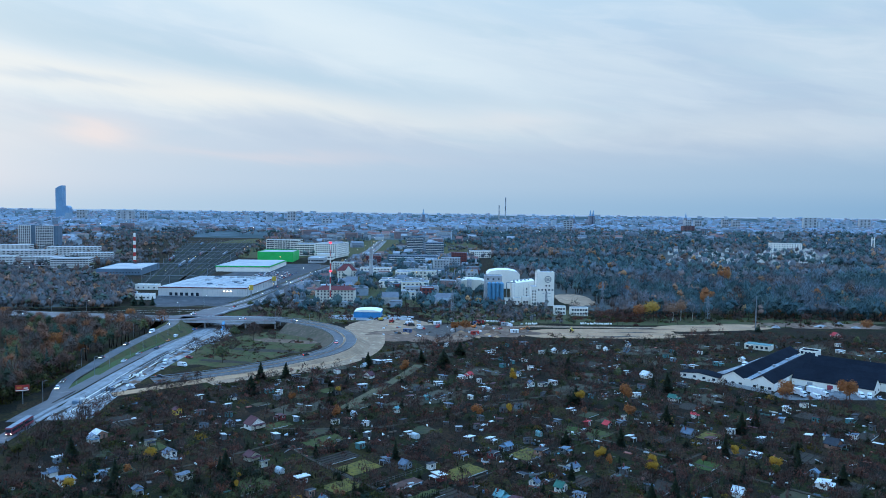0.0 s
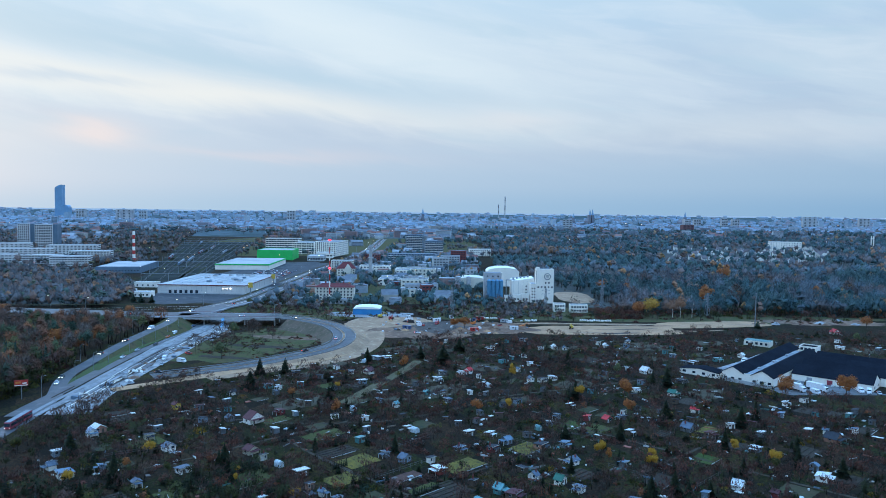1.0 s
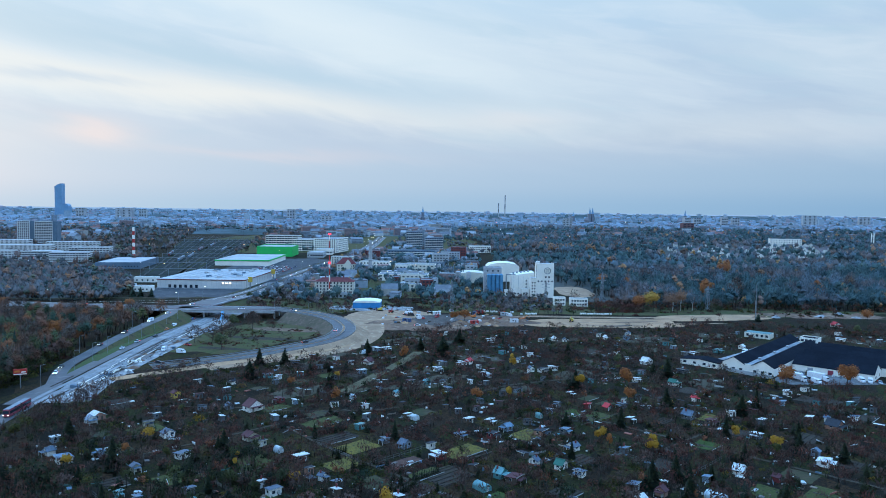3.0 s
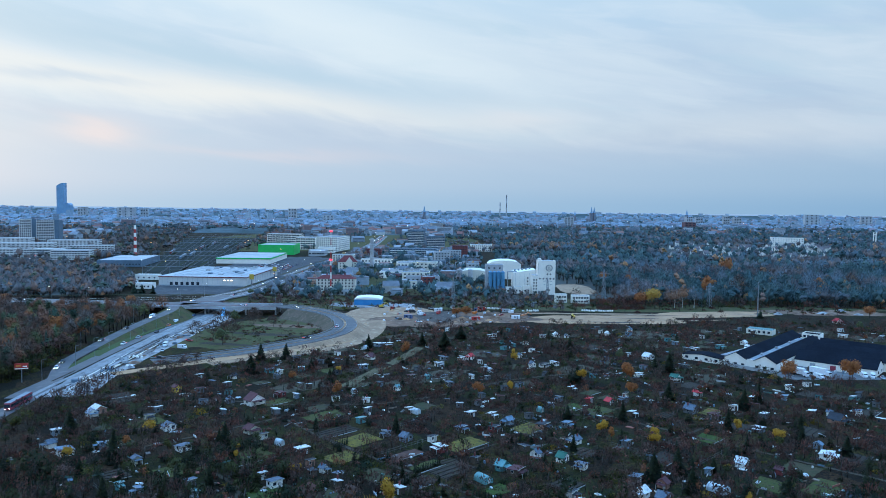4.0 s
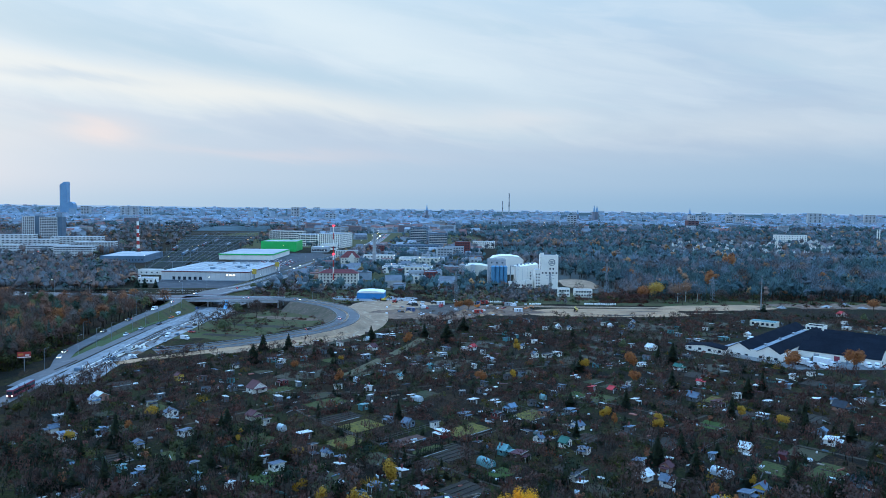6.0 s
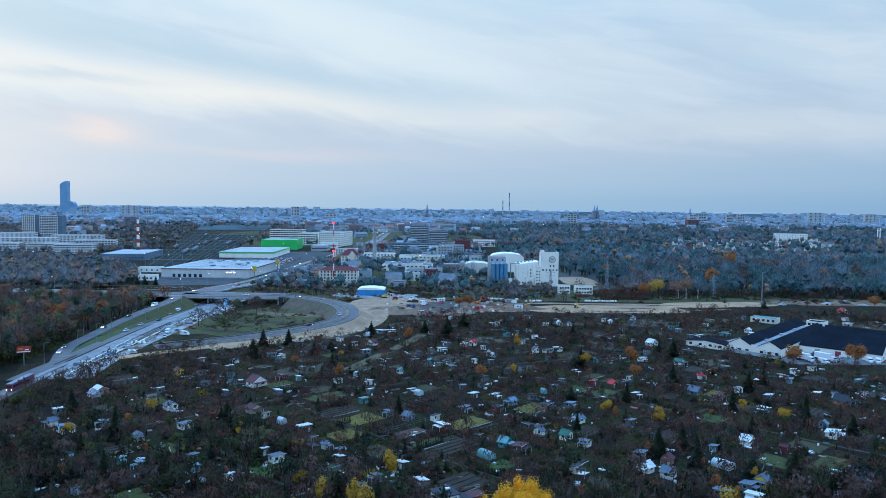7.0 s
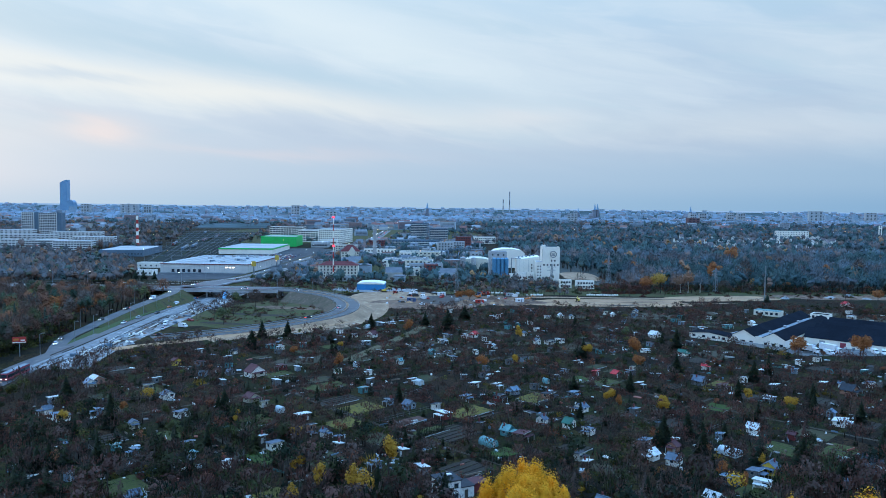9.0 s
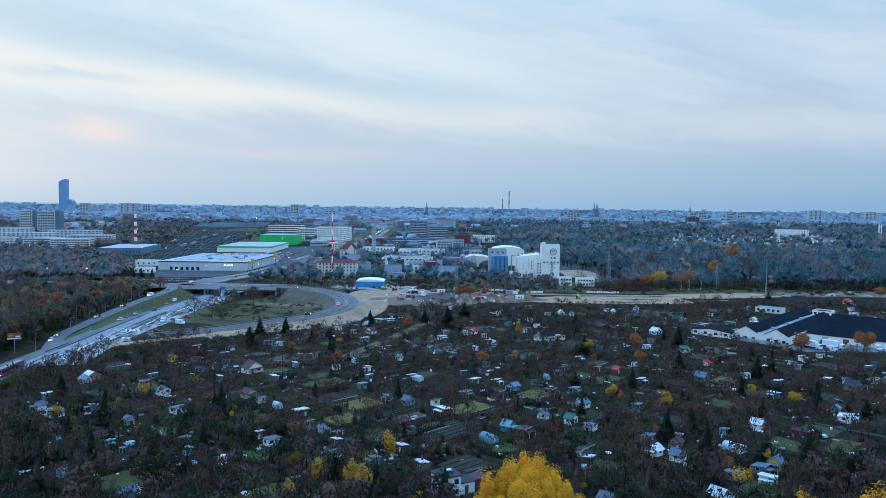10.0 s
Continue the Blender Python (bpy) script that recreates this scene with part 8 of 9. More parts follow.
for i in range(70):
    x, y = box_rng.uniform(-48, 62), box_rng.uniform(498, 574)
    m = (PAINT[0], PAINT[1], ROOFS["b"], PAINT[4], WALLS["T"], PAINT[0], GREYWALL)[i % 7]
    k = box_rng.uniform(0.6, 1.3)
    if i % 3:
        solid("material_pallet", Shape().box(0, 0, 0, 2.2 * k, 1.4 * k, 0.5 * k).box(0.1, 0, 0.5 * k, 1.9 * k, 1.2 * k, 0.4 * k), m, "stack of building material on the site", "building material", "site material", at=pose(x, y, 0.1, 0, 0, box_rng.uniform(0, 180)))
    else:
        car(pose(x, y, 0.12, 0, 0, box_rng.uniform(0, 360)), (0, 1, 2, 4, 0)[i % 5], i % 2 == 0, False) if i < 36 else heap(x, y, 2.5 * k, 1.2 * k, (SAND, GRAVEL, DIRT)[i % 3], "small heap of loose material")
# rows of white big bags, rubble heaps
for cx, cy, n_, w_ in ((62, 562, 6, 1.6), (106, 566, 14, 1.8), (30, 572, 8, 1.6), (-164, 372, 3, 2.4), (-158, 350, 2, 3.0)):
    for i in range(n_):
        solid("big_bag", Shape().tube(0, 0, 0, 0.75, 0.85, 0.7, 8).tube(0, 0, 0.7, 0.85, 0.5, 0.6, 8), WALLS["W"], "white bulk bag on the building site", "bulk bag", "bulk bags", at=pose(cx + w_ * i + box_rng.uniform(-0.3, 0.3), cy + box_rng.uniform(-1.5, 1.5), 0.0, 0, 0, box_rng.uniform(0, 90)))


for i in range(14):
    heap(box_rng.uniform(5, 58), box_rng.uniform(508, 545), box_rng.uniform(3, 8), box_rng.uniform(1, 2.6), DIRT, "brown heap of dug earth")
for i in range(12):
    heap(box_rng.uniform(240, 350), box_rng.uniform(558, 592), box_rng.uniform(3, 6), box_rng.uniform(0.8, 2.0), (DIRT, GRAVEL, DIRT)[i % 3], ("brown heap of dug earth", "grey heap of gravel", "brown heap of dug earth")[i % 3])
for i in range(10):
    heap(-163 + box_rng.uniform(-3, 10), 350 + 9 * i + box_rng.uniform(-3, 3), box_rng.uniform(1.5, 3.5), box_rng.uniform(0.6, 1.3), (GRAVEL, DIRT)[i % 2], "low heap of broken road")

# slabs, barriers and pipes left along the road works
works_rng = random.Random(37)
for i in range(44):
    yy = works_rng.uniform(312, 500)
    xx = -171 + works_rng.uniform(3.5, 7 + (yy - 300) * 0.075)
    turn = works_rng.uniform(-12, 12) + (90 if i % 5 == 0 else 0)
    k = works_rng.uniform(0.8, 1.5)
    at = pose(xx, yy, 0.24, 0, 0, turn)
    if i % 4 == 0:
        solid("concrete_slab", Shape().box(0, 0, 0, 1.5 * k, 2.6 * k, 0.3).box(0.1, 0.1, 0.3, 1.4 * k, 2.4 * k, 0.28), PALESLAB, "pale concrete slab laid out at the road works", "concrete slab", "road works", at=at)
    elif i % 4 == 1:
        solid("road_barrier", Shape().box(0, 0, 0, 0.6, 3.6 * k, 0.3).box(0, 0, 0.3, 0.25, 3.6 * k, 0.6), (WHITEWALL, GREYWALL)[i % 8 == 1], "low plastic barrier beside the road works", "barrier", "road works", at=at)
    elif i % 4 == 2:
        solid("drain_pipe", Shape().bar((0, -2.4 * k, 0.4), (0, 2.4 * k, 0.4), 0.4, 8), (BLUEGREY, STEEL, PALESLAB)[i % 3], "large drain pipe lying at the road works", "pipe", "road works", at=at)
    else:
        solid("tool_crate", Shape().box(0, 0, 0, 1.6 * k, 1.2 * k, 1.0 * k).box(0, 0, 1.0 * k, 1.7 * k, 1.3 * k, 0.08), (GREYWALL, BLUEGREY, WHITEWALL)[i % 3], "closed crate of tools at the road works", "crate", "road works", at=at)

# ---- lamps, masts and boards ----
LAMPHEAD = glow("street_lamp_glow", (1.0, 0.86, 0.62), 7.0)
POLE = Shape().tube(0, 0, 0, 0.13, 0.08, 9.5, 6).mesh("pole")
POLE.materials.append(STEEL)
ARM = Shape().bar((0, 0, 9.4), (1.6, 0, 9.9), 0.06).mesh("arm")
ARM.materials.append(STEEL)
HEADS = []
for m in (STEEL, LAMPHEAD):
    me = Shape().box(1.8, 0, 9.8, 0.8, 0.3, 0.16).mesh("lamp_head")
    me.materials.append(m)
    HEADS.append(me)


def street_lamp(x, y, z, turn, lit):
    t = thing("street_lamp", pose(x, y, z, 0, 0, turn), "grey steel street lamp%s" % (" glowing in the dusk" if lit else " beside the road"), "street lamp", "street lamps")
    part("pole", POLE, None, t)
    part("arm", ARM, None, t)
    part("lamp_head", HEADS[1 if lit else 0], None, t)


for i in range(0, 8, 3):
    k = int((0.30 + 0.085 * i) * (len(ramp_line) - 1))
    p = ramp_line[k]
    street_lamp(p.x - 5.2, p.y, p.z, 0, False)
for i in range(8):
    k = int((0.24 + 0.075 * i) * (len(tram_line) - 1))
    p = tram_line[k]
    street_lamp(p.x - 14.5 + 1.5, p.y, 0, 0, False)
for i in range(30):
    k = int((0.03 + 0.032 * i) * (len(main) - 1))
    p = main[k]
    street_lamp(p.x + (13 if i % 2 else -13), p.y + (0 if p.y > 600 else 13), p.z, 180 if i % 2 else 0, True)
for s_ in (0.30, 0.42, 0.55):
    p = loop_line[int(s_ * (len(loop_line) - 1))]
    street_lamp(p.x - 6, p.y, p.z - 0.3, 0, False)

boards = thing("billboard", pose(-190, 318, 0, 0, 0, 24), "red billboard with white bars on a steel post", "billboard")
part("post", Shape().tube(0, 0.2, 0, 0.22, 0.22, 6.2, 8), STEEL, boards)
part("panel", Shape().box(0, 0, 6.0, 5.4, 0.3, 2.7), RED, boards)
part("light_strip", Shape().box(0, -0.17, 6.15, 5.2, 0.05, 0.4), WHITEWALL, boards)
part("bar", Shape().box(-1.2, -0.17, 7.2, 2.0, 0.05, 0.9), PAINT[5], boards)
part("bar", Shape().box(1.3, -0.17, 7.0, 1.6, 0.05, 0.5), WHITEWALL, boards)


def pylon(x, y, h, w, label):
    t = thing("pylon", pose(x, y, 0, 0, 0, 20), label, "pylon", "pylons")
    for a, b in ((-1, -1), (1, -1), (1, 1), (-1, 1)):
        part("leg", Shape().bar((a * w, b * w, 0), (a * 0.3, b * 0.3, h), 0.14), STEEL, t)
    s = Shape()
    n = 7
    for i in range(n):
        z0, z1 = h * i / n, h * (i + 1) / n
        r0, r1 = w + (0.3 - w) * i / n, w + (0.3 - w) * (i + 1) / n
        for a, b, c, d in ((-1, -1, 1, -1), (1, -1, 1, 1), (1, 1, -1, 1), (-1, 1, -1, -1)):
            s.bar((a * r0, b * r0, z0), (c * r1, d * r1, z1), 0.07).bar((c * r0, d * r0, z0), (a * r1, b * r1, z1), 0.07)
    part("lattice", s, STEEL, t)
    for z in (h * 0.72, h * 0.86):
        part("cross_arm", Shape().bar((-4.2, 0, z), (4.2, 0, z), 0.12).bar((-4.2, 0, z), (0, 0, z + 1.4), 0.07).bar((4.2, 0, z), (0, 0, z + 1.4), 0.07), STEEL, t)


for x, y, h, w in ((139, 643, 27, 1.7), (218, 600, 20, 1.6), (4, 600, 22, 1.5), (86, 624, 20, 1.4)):
    pylon(x, y, h, w, "grey steel lattice power pylon by the wood")
solid("tall_pole", Shape().tube(0, 0, 0, 0.55, 0.3, 26, 10).tube(0, 0, 26, 0.5, 0.5, 0.5, 10), STEEL, "tall slender grey steel pole", "pole", at=pose(235, 546, 0))

# the ring sign on the silo tower, a plain shape
ring = Shape()
n_ = 28
for i in range(n_):
    a, b = 6.283 * i / n_, 6.283 * (i + 1) / n_
    q = [(r * math.cos(t), y, r * math.sin(t)) for y in (0, -0.12) for t in (a, b) for r in (2.5, 3.2)]
    ring.add(q, [(0, 1, 3, 2)[::-1], (4, 5, 7, 6), (1, 5, 7, 3), (0, 2, 6, 4)])
ring.box(0, -0.06, -1.3, 3.6, 0.12, 0.5).box(0, -0.06, -0.25, 2.8, 0.12, 0.5).box(0, -0.06, 0.8, 3.6, 0.12, 0.5).box(-2.6, -0.06, -1.6, 0.6, 0.12, 3.2).box(2.6, -0.06, -1.6, 0.6, 0.12, 3.2)
sign = part("sign", ring, STEEL, fac, "dark grey ring-shaped sign")
sign.location = (2.0, -8.06, 25.2)
# pipes, tanks and sheds round the factory
fac_rng = random.Random(31)
for i in range(34):
    x, y = fac_rng.uniform(-60, 34), fac_rng.uniform(700, 1000)
    if i % 3 == 0:
        t = thing("storage_tank", pose(x, y, 0), "pale upright storage tank of the factory", "tank", "factory tanks")
        r = fac_rng.uniform(1.5, 3.5)
        hh = fac_rng.uniform(6, 13)
        part("drum", Shape().tube(0, 0, 0, r, r, hh, 14), PALEROOF, t)
        part("cone_top", Shape().tube(0, 0, hh, r, 0.3, r * 0.4, 14), PALEROOF, t)
    else:
        w, d, hh = fac_rng.uniform(10, 26), fac_rng.uniform(8, 18), fac_rng.uniform(4, 12)
        flat_block("workshop", pose(x, y, 0, 0, 0, fac_rng.uniform(-8, 8)), w, d, hh, fac_rng.choice((WHITEWALL, GREYWALL, BLUEGREY, PALEROOF, BRICK, CREAM, GREYWALL, BLUEGREY)), fac_rng.choice((GREYROOF, BLUEGREY, DARKROOF, GREYROOF)),
                   "flat-roofed workshop of the factory quarter", "workshop", max(1, int(hh / 3.4)), max(2, int(w / 4)), 0, "workshops", (2.2, 1.4))


# ---- railway yard and far city ----
def track_x(y, u):
    """Where a track of the fan lies; u runs from -1 to 1 across it."""
    return -322 - 0.25 * (y - 820) + u * (30 + 0.055 * (y - 820))


yard_line = [Vector((track_x(y, 0), y, 0)) for y in range(790, 2400, 50)]
solid("rail_yard", ribbon(yard_line[:20], (64, 168), 0.06, 0.3), BALLAST, "dark weedy ballast of a wide railway yard", "rail yard", kind="structure")
TRACKBED = surface("rusty_track_bed", (0.070, 0.068, 0.064), (0.040, 0.040, 0.038), 0.05, 0.9, fine=0.4, c=(0.10, 0.098, 0.095), spec=0.0)
RAILSTEEL = surface("rusty_rail_steel", (0.12, 0.11, 0.105), (0.08, 0.075, 0.07), 0.3, 0.6)
for k in range(11):
    u = -0.94 + 0.188 * k
    line = [Vector((track_x(y, u), y, 0)) for y in range(800 + 37 * (k * 5 % 7), 1780 + 60 * (k * 3 % 5), 60)]
    t = solid("railway_track", ribbon(line, 2.6, 0.20, 0.2), TRACKBED, "rusty railway track on ballast", "railway track", "railway tracks")
    for sd in (-0.75, 0.75):
        part("rail", ribbon(line, 0.18, 0.40, 0.2, shift=sd), RAILSTEEL, t)
weed_rng = random.Random(44)
WEEDS = surface("weedy_ballast", (0.050, 0.060, 0.032), (0.070, 0.062, 0.042), 0.08, 0.95, fine=0.5, spec=0.0)
for k in range(30):
    y = weed_rng.uniform(810, 1640)
    solid("weed_strip", ribbon([Vector((track_x(y + 30 * j, -0.845 + 0.376 * (k % 5)), y + 30 * j, 0)) for j in range(4)], weed_rng.uniform(1.6, 4.0), 0.12, 0.2), WEEDS, "strip of weeds between railway tracks", "weeds", "weed strips", kind="structure")
MAST = Shape().box(0, 0, 0, 0.4, 0.4, 9).mesh("mast")
MAST.materials.append(GREYROOF)
for k in range(11):
    y = 830 + 90 * k
    a_, b_ = track_x(y, -0.98), track_x(y, 0.98)
    g_ = thing("catenary_gantry", pose((a_ + b_) / 2, y, 0, 0, 0, 14), "grey steel gantry over the railway tracks", "gantry", "gantries")
    for e in (-1, 0, 1):
        part("mast", MAST, STEEL, g_).location = (e * (b_ - a_) / 2, 0, 0)
    part("beam", Shape().box(0, 0, 8.4, b_ - a_, 0.3, 0.4), GREYROOF, g_)
train_rng = random.Random(17)
for i in range(7):
    u, y = -0.94 + 0.188 * train_rng.randrange(11), train_rng.uniform(950, 1800)
    t = thing("goods_train", pose(track_x(y, u), y, 0.4, 0, 0, math.degrees(math.atan(0.25 - 0.055 * u))), "string of grey goods wagons on the track", "train", "trains")
    for j in range(6):
        part("wagon", Shape().box(0, j * 15, 0.6, 2.9, 13.5, 3.0), (GREYROOF, BLUEGREY, GREYROOF, BRICK)[train_rng.randrange(4)], t)
tr = thing("tram", pose(-335, 716, 0, 0, 0, -2), "long white commuter train at the platform", "train")
for j in range(3):
    c = part("carriage", Shape().box(-15 + 15.4 * j, 0, 0.6, 15, 2.8, 3.2), PAINT[0], tr)
    part("window_band", Shape().box(-15 + 15.4 * j, -1.42, 2.1, 14, 0.06, 1.0), GLASS, c)


# a bluish cast for haze is painted into most of these wall colours
CITYWALL = piece_colours("city_walls", [(0.36, 0.40, 0.43), (0.28, 0.33, 0.38), (0.46, 0.48, 0.50), (0.23, 0.29, 0.34), (0.37, 0.35, 0.32), (0.26, 0.17, 0.16), (0.38, 0.43, 0.47)])
CITYROOF = piece_colours("city_roofs", [(0.21, 0.23, 0.26), (0.16, 0.18, 0.21), (0.22, 0.10, 0.085), (0.32, 0.34, 0.37), (0.15, 0.16, 0.18), (0.27, 0.15, 0.125)])
CITYGLASS = piece_colours("city_windows", [(0.08, 0.10, 0.13), (0.12, 0.14, 0.17), (0.10, 0.12, 0.15)], 0.3)
CARPARK = surface("dark_car_park_asphalt", (0.075, 0.08, 0.088), (0.05, 0.055, 0.06), 0.05, 0.8, fine=1.0, c=(0.11, 0.11, 0.115), spec=0.1)
CITYFLOOR = surface("city_streets_and_yards", (0.12, 0.145, 0.155), (0.075, 0.095, 0.095), 0.006, 0.9, fine=0.05, c=(0.06, 0.075, 0.06), spec=0.0)
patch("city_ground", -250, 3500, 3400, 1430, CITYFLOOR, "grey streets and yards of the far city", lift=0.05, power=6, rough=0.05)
patch("city_ground", -260, 1700, 330, 420, ROUGHGRASS, "rough green yards and plots of the inner city", lift=0.04, power=3, rough=0.1)
patch("town_ground", -70, 920, 92, 270, ROUGHGRASS, "rough green and brown yards between workshops", lift=0.03, power=3, rough=0.1)
patch("town_ground", -232, 890, 62, 250, CARPARK, "asphalt car park round the shops", lift=0.04, power=4, rough=0.1)

city_rng = random.Random(77)
walls_, roofs_, panes_ = Shape(), Shape(), Shape()
walls_b, roofs_b = Shape(), Shape()


def far_house(x, y, w, d, h, rot, pitched):
    # beyond 2700 m houses go to the sets coloured with haze
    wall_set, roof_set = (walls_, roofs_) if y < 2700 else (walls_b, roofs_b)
    base = max(0.0, (y - 4330) * 0.085)
    wall_set.box(x, y, base - 1, w, d, h + 1, rot)
    h += base
    if pitched:
        c, s = math.cos(radians(rot)), math.sin(radians(rot))
        rr = h + min(w, d) * 0.35
        loc = [(-w / 2, -d / 2, h), (w / 2, -d / 2, h), (w / 2, d / 2, h), (-w / 2, d / 2, h), (-w / 2, 0, rr), (w / 2, 0, rr)]
        roof_set.add([(x + a * c - b * s, y + a * s + b * c, k) for a, b, k in loc], [(0, 1, 5, 4), (2, 3, 4, 5), (1, 2, 5), (3, 0, 4)])
    else:
        roof_set.box(x, y, h, w * 0.97, d * 0.97, 0.8, rot)
    if h > 9 and y < 3200 and base == 0:
        st = int(h / 3.2)
        c, s = math.cos(radians(rot)), math.sin(radians(rot))
        for k in range(st):
            yy = -d / 2 - 0.1
            panes_.box(x - yy * s, y + yy * c, k * 3.2 + 1.1, w * 0.9, 0.2, 1.5, rot)


n_far = 0
rise = Shape().add([(-5200, 4330, 0.02), (5200, 4330, 0.02), (5200, 4935, 51.4), (-5200, 4935, 51.4)], [(0, 1, 2, 3)])
solid("far_rise", rise, CITYFLOOR, "pale rising ground under the far suburbs", "ground", kind="structure")
while n_far < 4700:
    y = 1500 + 3400 * city_rng.random() ** 0.72
    x = city_rng.uniform(-0.64, 0.64) * y
    if x > 60 and y < 1900 + 0.25 * x or (-0.46 * y < x < -0.25 * y and y < 2300):
        continue
    if x > 0 and y < 3000 and city_rng.random() < 0.9:
        continue
    if x < -250 and y < 2600 and city_rng.random() < 0.72:
        continue
    if noise.noise((x * 0.0035, y * 0.002, 8.0)) < -0.28:
        continue
    big = city_rng.random()
    w, d = city_rng.uniform(12, 30), city_rng.uniform(10, 18)
    h = city_rng.uniform(6, 16)
    if big > 0.95:
        w, h = city_rng.uniform(26, 52), city_rng.uniform(16, 25)
    if y > 3600:
        h = min(h, city_rng.uniform(8, 20))
    if big > 0.994 and 2500 < y < 4200:
        w, d, h = 24, 20, city_rng.uniform(34, 50)
    far_house(x, y, w, d, h, city_rng.uniform(-30, 30), h < 15 and city_rng.random() < 0.6)
    n_far += 1
# low workshops and houses of the near town
TAKEN = [(o.matrix_basis.translation.x, o.matrix_basis.translation.y) for o in scene.objects if o.parent is None and o.name.split(".")[0] in ("town_block", "workshop", "storage_tank", "tenement", "mansion", "small_house", "concrete_stack", "radio_mast")]
for i in range(150):
    x, y = city_rng.uniform(-158, 46), city_rng.uniform(640, 1380)
    if any(abs(x - a) < 26 and abs(y - b) < 20 for a, b in TAKEN) or (x > 0 and y < 860):
        continue
    far_house(x, y, city_rng.uniform(8, 20), city_rng.uniform(8, 16), city_rng.uniform(3.5, 9), city_rng.uniform(-10, 14), city_rng.random() < 0.5)
# villas among the trees on the right
VILLAWALL = surface("pale_villa_plaster", (0.78, 0.76, 0.70), (0.66, 0.64, 0.60), 0.1, 0.8, vary=0.25)
VILLAROOF = surface("villa_roof_tiles", (0.16, 0.12, 0.115), (0.11, 0.10, 0.105), 0.2, 0.8, vary=0.35)
VILLAS = []
for k in range(5):
    w, d, h = 9 + 1.3 * k, 8 + 0.8 * (k % 3), 5.5 + 0.9 * (k * 2 % 4)
    wall_ = Shape().gable_body(0, 0, w, d, h, h + w * 0.38).mesh("wall")
    wall_.materials.append(VILLAWALL)
    roof_ = Shape().gable_roof(0, 0, w, d, h, h + w * 0.38, 0.5, 0.3, 0.05).mesh("roof")
    roof_.materials.append(VILLAROOF)
    pane_ = Shape()
    for r in range(2):
        for c_ in (-0.3, 0, 0.3):
            pane_.box(c_ * w, -d / 2 - 0.03, 1.2 + 2.8 * r, 1.3, 0.1, 1.5)
    pane_ = pane_.mesh("glazing")
    pane_.materials.append(GLASS)
    VILLAS.append((wall_, roof_, pane_))
for i in range(64):
    y = 1215 + 460 * city_rng.random() ** 1.3
    x = (0.31 + 0.22 * ((i * 0.618) % 1.0)) * y
    t = thing("villa", pose(x, y, 0, 0, 0, city_rng.choice((-60, -20, 20, 70, 90)) + city_rng.uniform(-12, 12)), "pale gabled villa with a dark roof among trees", "house", "villas")
    for name_, me_ in zip(("wall", "roof", "glazing"), VILLAS[i % 5]):
        part(name_, me_, None, t)
far_city = tagged(new("far_city_walls", walls_.mesh("far_city_walls")), "pale houses and blocks of the far city", "city houses", kind="stuff")
far_city.data.materials.append(CITYWALL)
far_roofs = tagged(new("far_city_roofs", roofs_.mesh("far_city_roofs")), "grey and red roofs of the far city", "city roofs", kind="stuff")
far_roofs.data.materials.append(CITYROOF)
# haze is painted into these colours: paler, bluer and closer in tone
HAZEWALL = piece_colours("hazed_city_walls", [(0.31, 0.38, 0.44), (0.27, 0.35, 0.42), (0.36, 0.42, 0.47), (0.26, 0.34, 0.41), (0.33, 0.36, 0.39), (0.33, 0.30, 0.32), (0.32, 0.39, 0.45)])
HAZEROOF = piece_colours("hazed_city_roofs", [(0.23, 0.29, 0.35), (0.21, 0.27, 0.33), (0.25, 0.20, 0.22), (0.26, 0.31, 0.37), (0.20, 0.26, 0.32), (0.22, 0.27, 0.33)])
tagged(new("farthest_city_walls", walls_b.mesh("farthest_city_walls")), "walls of the farthest city, paled by painted haze", "city houses", kind="stuff").data.materials.append(HAZEWALL)
tagged(new("farthest_city_roofs", roofs_b.mesh("farthest_city_roofs")), "roofs of the farthest city, blued by painted haze", "city roofs", kind="stuff").data.materials.append(HAZEROOF)
far_panes = tagged(new("far_city_windows", panes_.mesh("far_city_windows")), "dark window rows of the far city", "city windows", kind="stuff")
far_panes.data.materials.append(CITYGLASS)

# parked cars on the shops' car park, too small to tell apart
lot = Shape()
for i in range(150):
    x, y = -252 + 6.4 * (i % 8) + city_rng.uniform(-0.6, 0.6), 836 + 8.0 * (i // 8) + city_rng.uniform(-1, 1)
    if city_rng.random() < 0.3:
        continue
    lot.box(x, y, 0.35, 1.8, 4.3, 0.65).box(x, y + 0.2, 1.0, 1.6, 2.2, 0.5)
CARLOT = piece_colours("parked_car_paint", [(0.55, 0.56, 0.58), (0.06, 0.06, 0.07), (0.30, 0.31, 0.33), (0.35, 0.05, 0.05), (0.07, 0.10, 0.20), (0.66, 0.66, 0.66)], 0.35)
tagged(new("parked_cars", lot.mesh("parked_cars")), "rows of cars parked before the shops", "parked cars", kind="stuff").data.materials.append(CARLOT)
for x, y, w, d, h, lab in ((-216, 1180, 26, 40, 8, "low grey shop hall beside the car park"), (-214, 1250, 28, 30, 9, "low white shop hall beside the car park")):
    flat_block("shop_hall", pose(x, y, 0, 0, 0, 3), w, d, h, GREYWALL if "grey" in lab else WHITEWALL, PALEROOF, lab, "shop hall", 1, 6, 4, "shop halls", (3.4, 2.4))

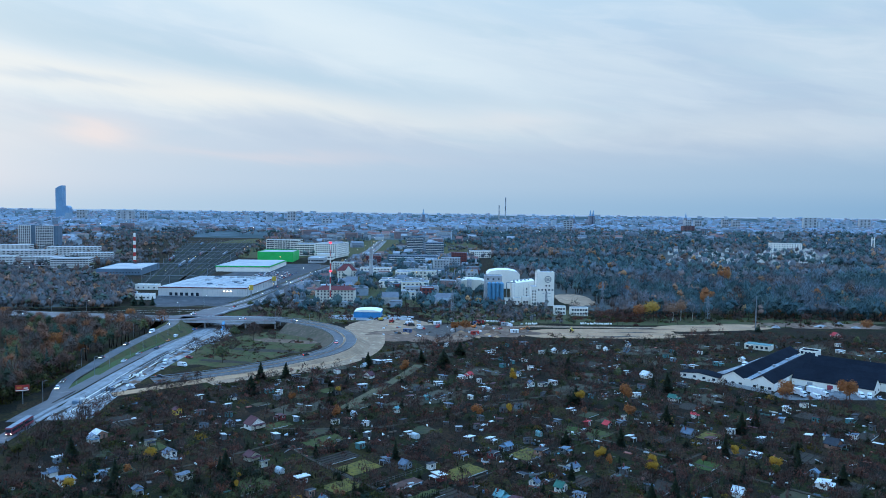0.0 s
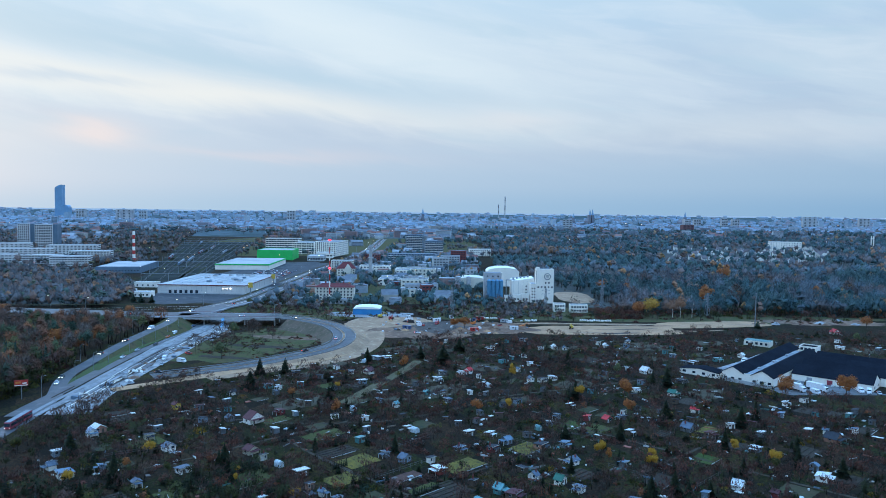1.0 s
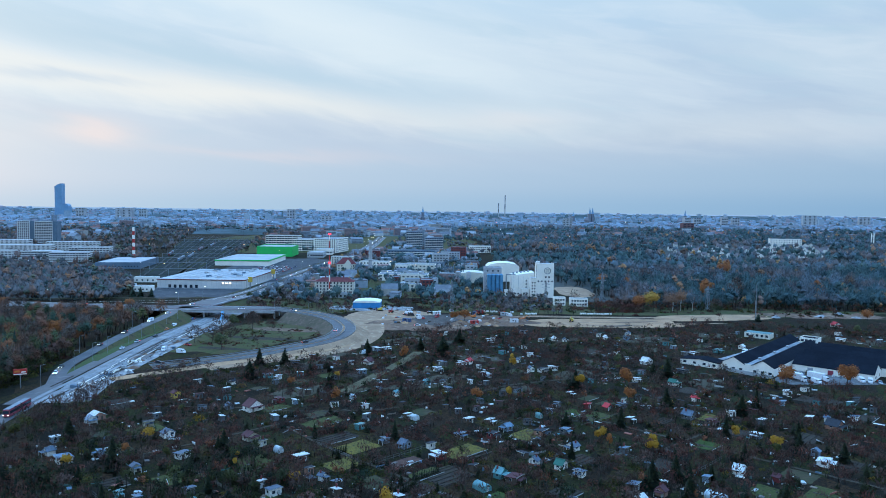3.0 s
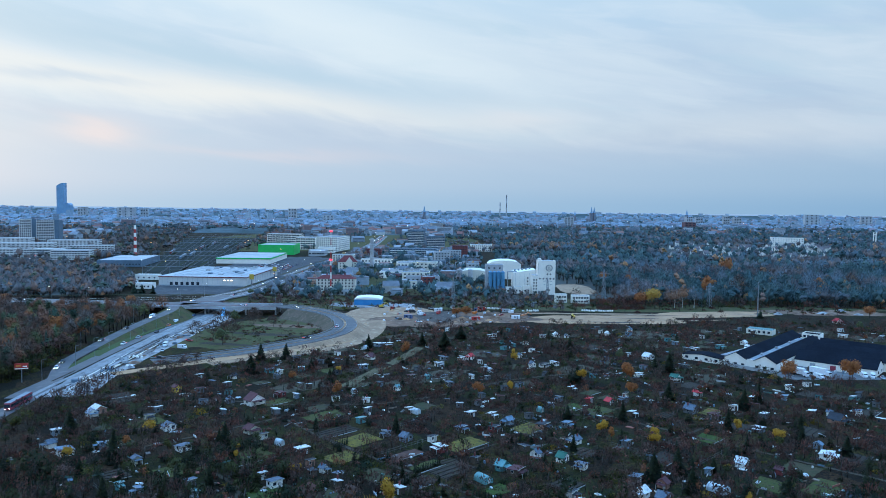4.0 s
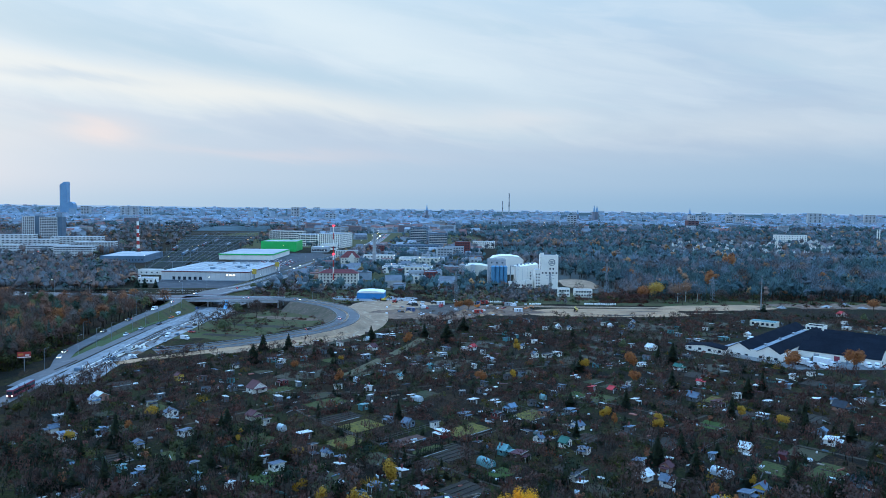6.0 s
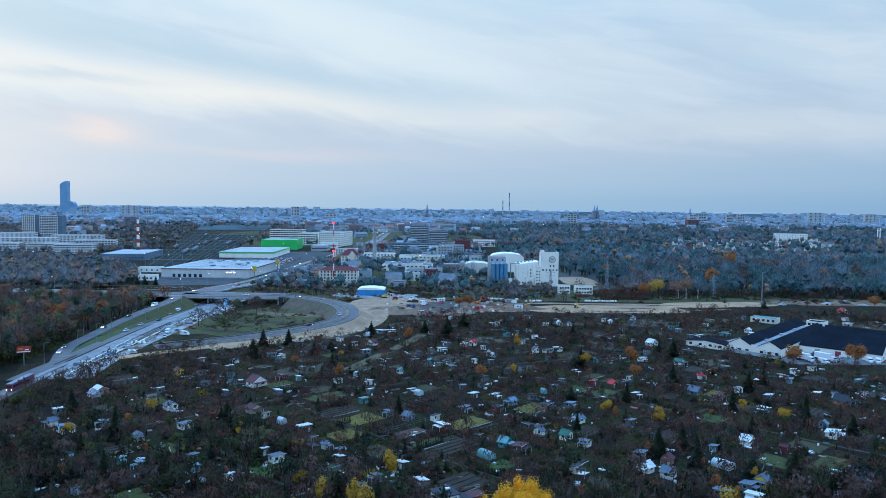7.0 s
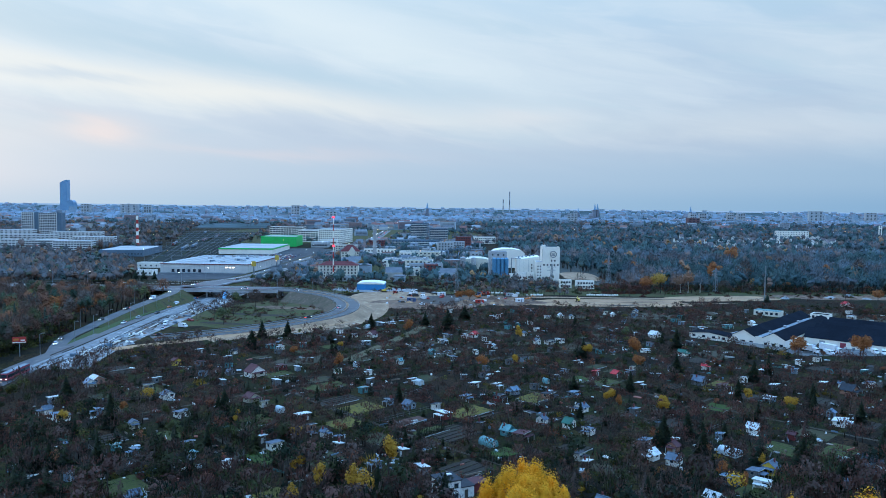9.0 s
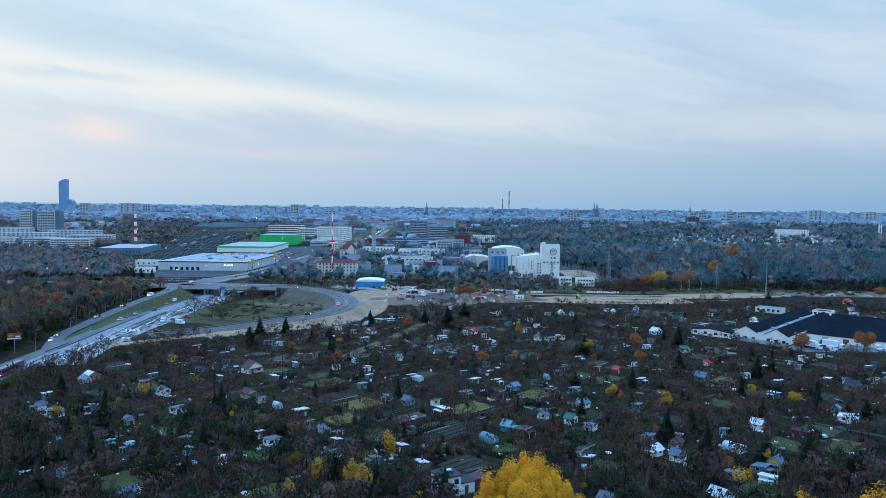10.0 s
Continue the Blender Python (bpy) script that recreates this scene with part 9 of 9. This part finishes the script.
# lit lamps and windows scattered through the city
lights_w, lights_o, lights_r = Shape(), Shape(), Shape()
for i in range(120):
    y = 700 + 3800 * city_rng.random() ** 0.9
    x = city_rng.uniform(-0.62, 0.62) * y
    if y < 1500 and x > 0:
        continue
    s = (lights_w, lights_w, lights_o, lights_o, lights_r)[i % 5]
    r = 0.2 + y * 0.0002
    s.tube(x, y, city_rng.uniform(9, 18), r, r, 1.6 * r, 6)
for sh, m, word in ((lights_w, glow("white_lamps", (0.95, 0.97, 1.0), 3.0), "white"), (lights_o, glow("orange_lamps", (1.0, 0.55, 0.22), 3.0), "orange"), (lights_r, glow("red_lamps", (1.0, 0.15, 0.10), 2.5), "red")):
    tagged(new("city_lights", sh.mesh("city_lights")), "tiny %s lamps glowing across the far city" % word, "city lights", kind="stuff").data.materials.append(m)


# landmarks on the skyline
DARKSTONE = surface("dark_brick_stone", (0.20, 0.21, 0.24), (0.16, 0.17, 0.20), 0.05, 0.9, fine=0.3)


def church(x, y, h, towers, label):
    t = thing("church", pose(x, y, 0, 0, 0, 20), label, "church", "churches")
    part("nave", Shape().gable_body(0, 30, 26, 56, 24, 42), DARKSTONE, t)
    for k in range(towers):
        a = (k - (towers - 1) / 2) * 18
        tw = part("tower", Shape().box(a, 0, 0, 13, 13, h * 0.62), DARKSTONE, t)
        part("spire", Shape().tube(a, 0, h * 0.62, 7.5, 0.4, h * 0.38, 8), SKYGLASS, tw)


church(838, 4200, 98, 2, "far twin-spired brick cathedral on the skyline")
church(-152, 4300, 92, 1, "far brick church with a tall tower")
church(1420, 4300, 88, 1, "far church with one pointed spire")
church(760, 4350, 72, 1, "far brick church beside the cathedral")
for x, h, r0, r1 in ((372, 172, 4.5, 3.0), (330, 120, 4.0, 3.0)):
    t = thing("power_chimney", pose(x, 4700, 0), "tall slim power station chimney", "chimney", "far chimneys")
    for k in range(6):
        a, b = k / 6, (k + 1) / 6
        # bands painted in greys, muted the way haze leaves them
        part("band", Shape().tube(0, 0, a * h, r0 + (r1 - r0) * a, r0 + (r1 - r0) * b, h / 6, 10), (PALEROOF, DARKSTONE)[k % 2] if k > 2 else GREYWALL, t)
BRICKFAR = surface("dull_far_brickwork", (0.17, 0.085, 0.085), (0.13, 0.075, 0.075), 0.1, 0.9)
for x, y, w, d, h, lab in ((-900, 4100, 46, 30, 66, "far slab tower block in the city"), (-1810, 4000, 90, 40, 62, "far wide office block in the city"), (-1730, 4050, 40, 40, 58, "far grey tower block"), (-2160, 4200, 50, 30, 60, "far pale tower block"),
                           (500, 3000, 40, 30, 48, "far dark office block"), (1000, 3000, 46, 40, 32, "red brick factory block in the far city"), (2010, 4000, 70, 40, 66, "far dark hospital block"), (1560, 3900, 40, 24, 50, "far pale tower block"), (1500, 3900, 34, 24, 52, "far pale tower block"), (1230, 3700, 36, 24, 50, "far white tower block"), (1290, 3720, 36, 24, 48, "far white tower block"), (2430, 4200, 60, 30, 60, "far pale block on the skyline"), (-560, 3300, 50, 30, 40, "far grey office block")):
    flat_block("city_block", pose(x, y, 0, 0, 0, city_rng.uniform(-15, 15)), w, d, h, BRICKFAR if "brick" in lab else GREYWALL if "dark" in lab or "grey" in lab else PALEROOF, GREYROOF, lab, "tower block", max(2, int(h / 8)), 3, 0, "far tower blocks", (8, 3.5))
# cable-stayed bridge among the trees
for x in (985, 1035):
    t = thing("bridge_pylon", pose(x * 1.05, 1750, 0), "white bridge pylon among the trees", "bridge pylon", "bridge pylons")
    for a in (-3, 3):
        part("leg", Shape().box(a, 0, 0, 1.6, 2.0, 34), WHITEWALL, t)
    part("cross_beam", Shape().box(0, 0, 27, 6.0, 1.6, 2), WHITEWALL, t)
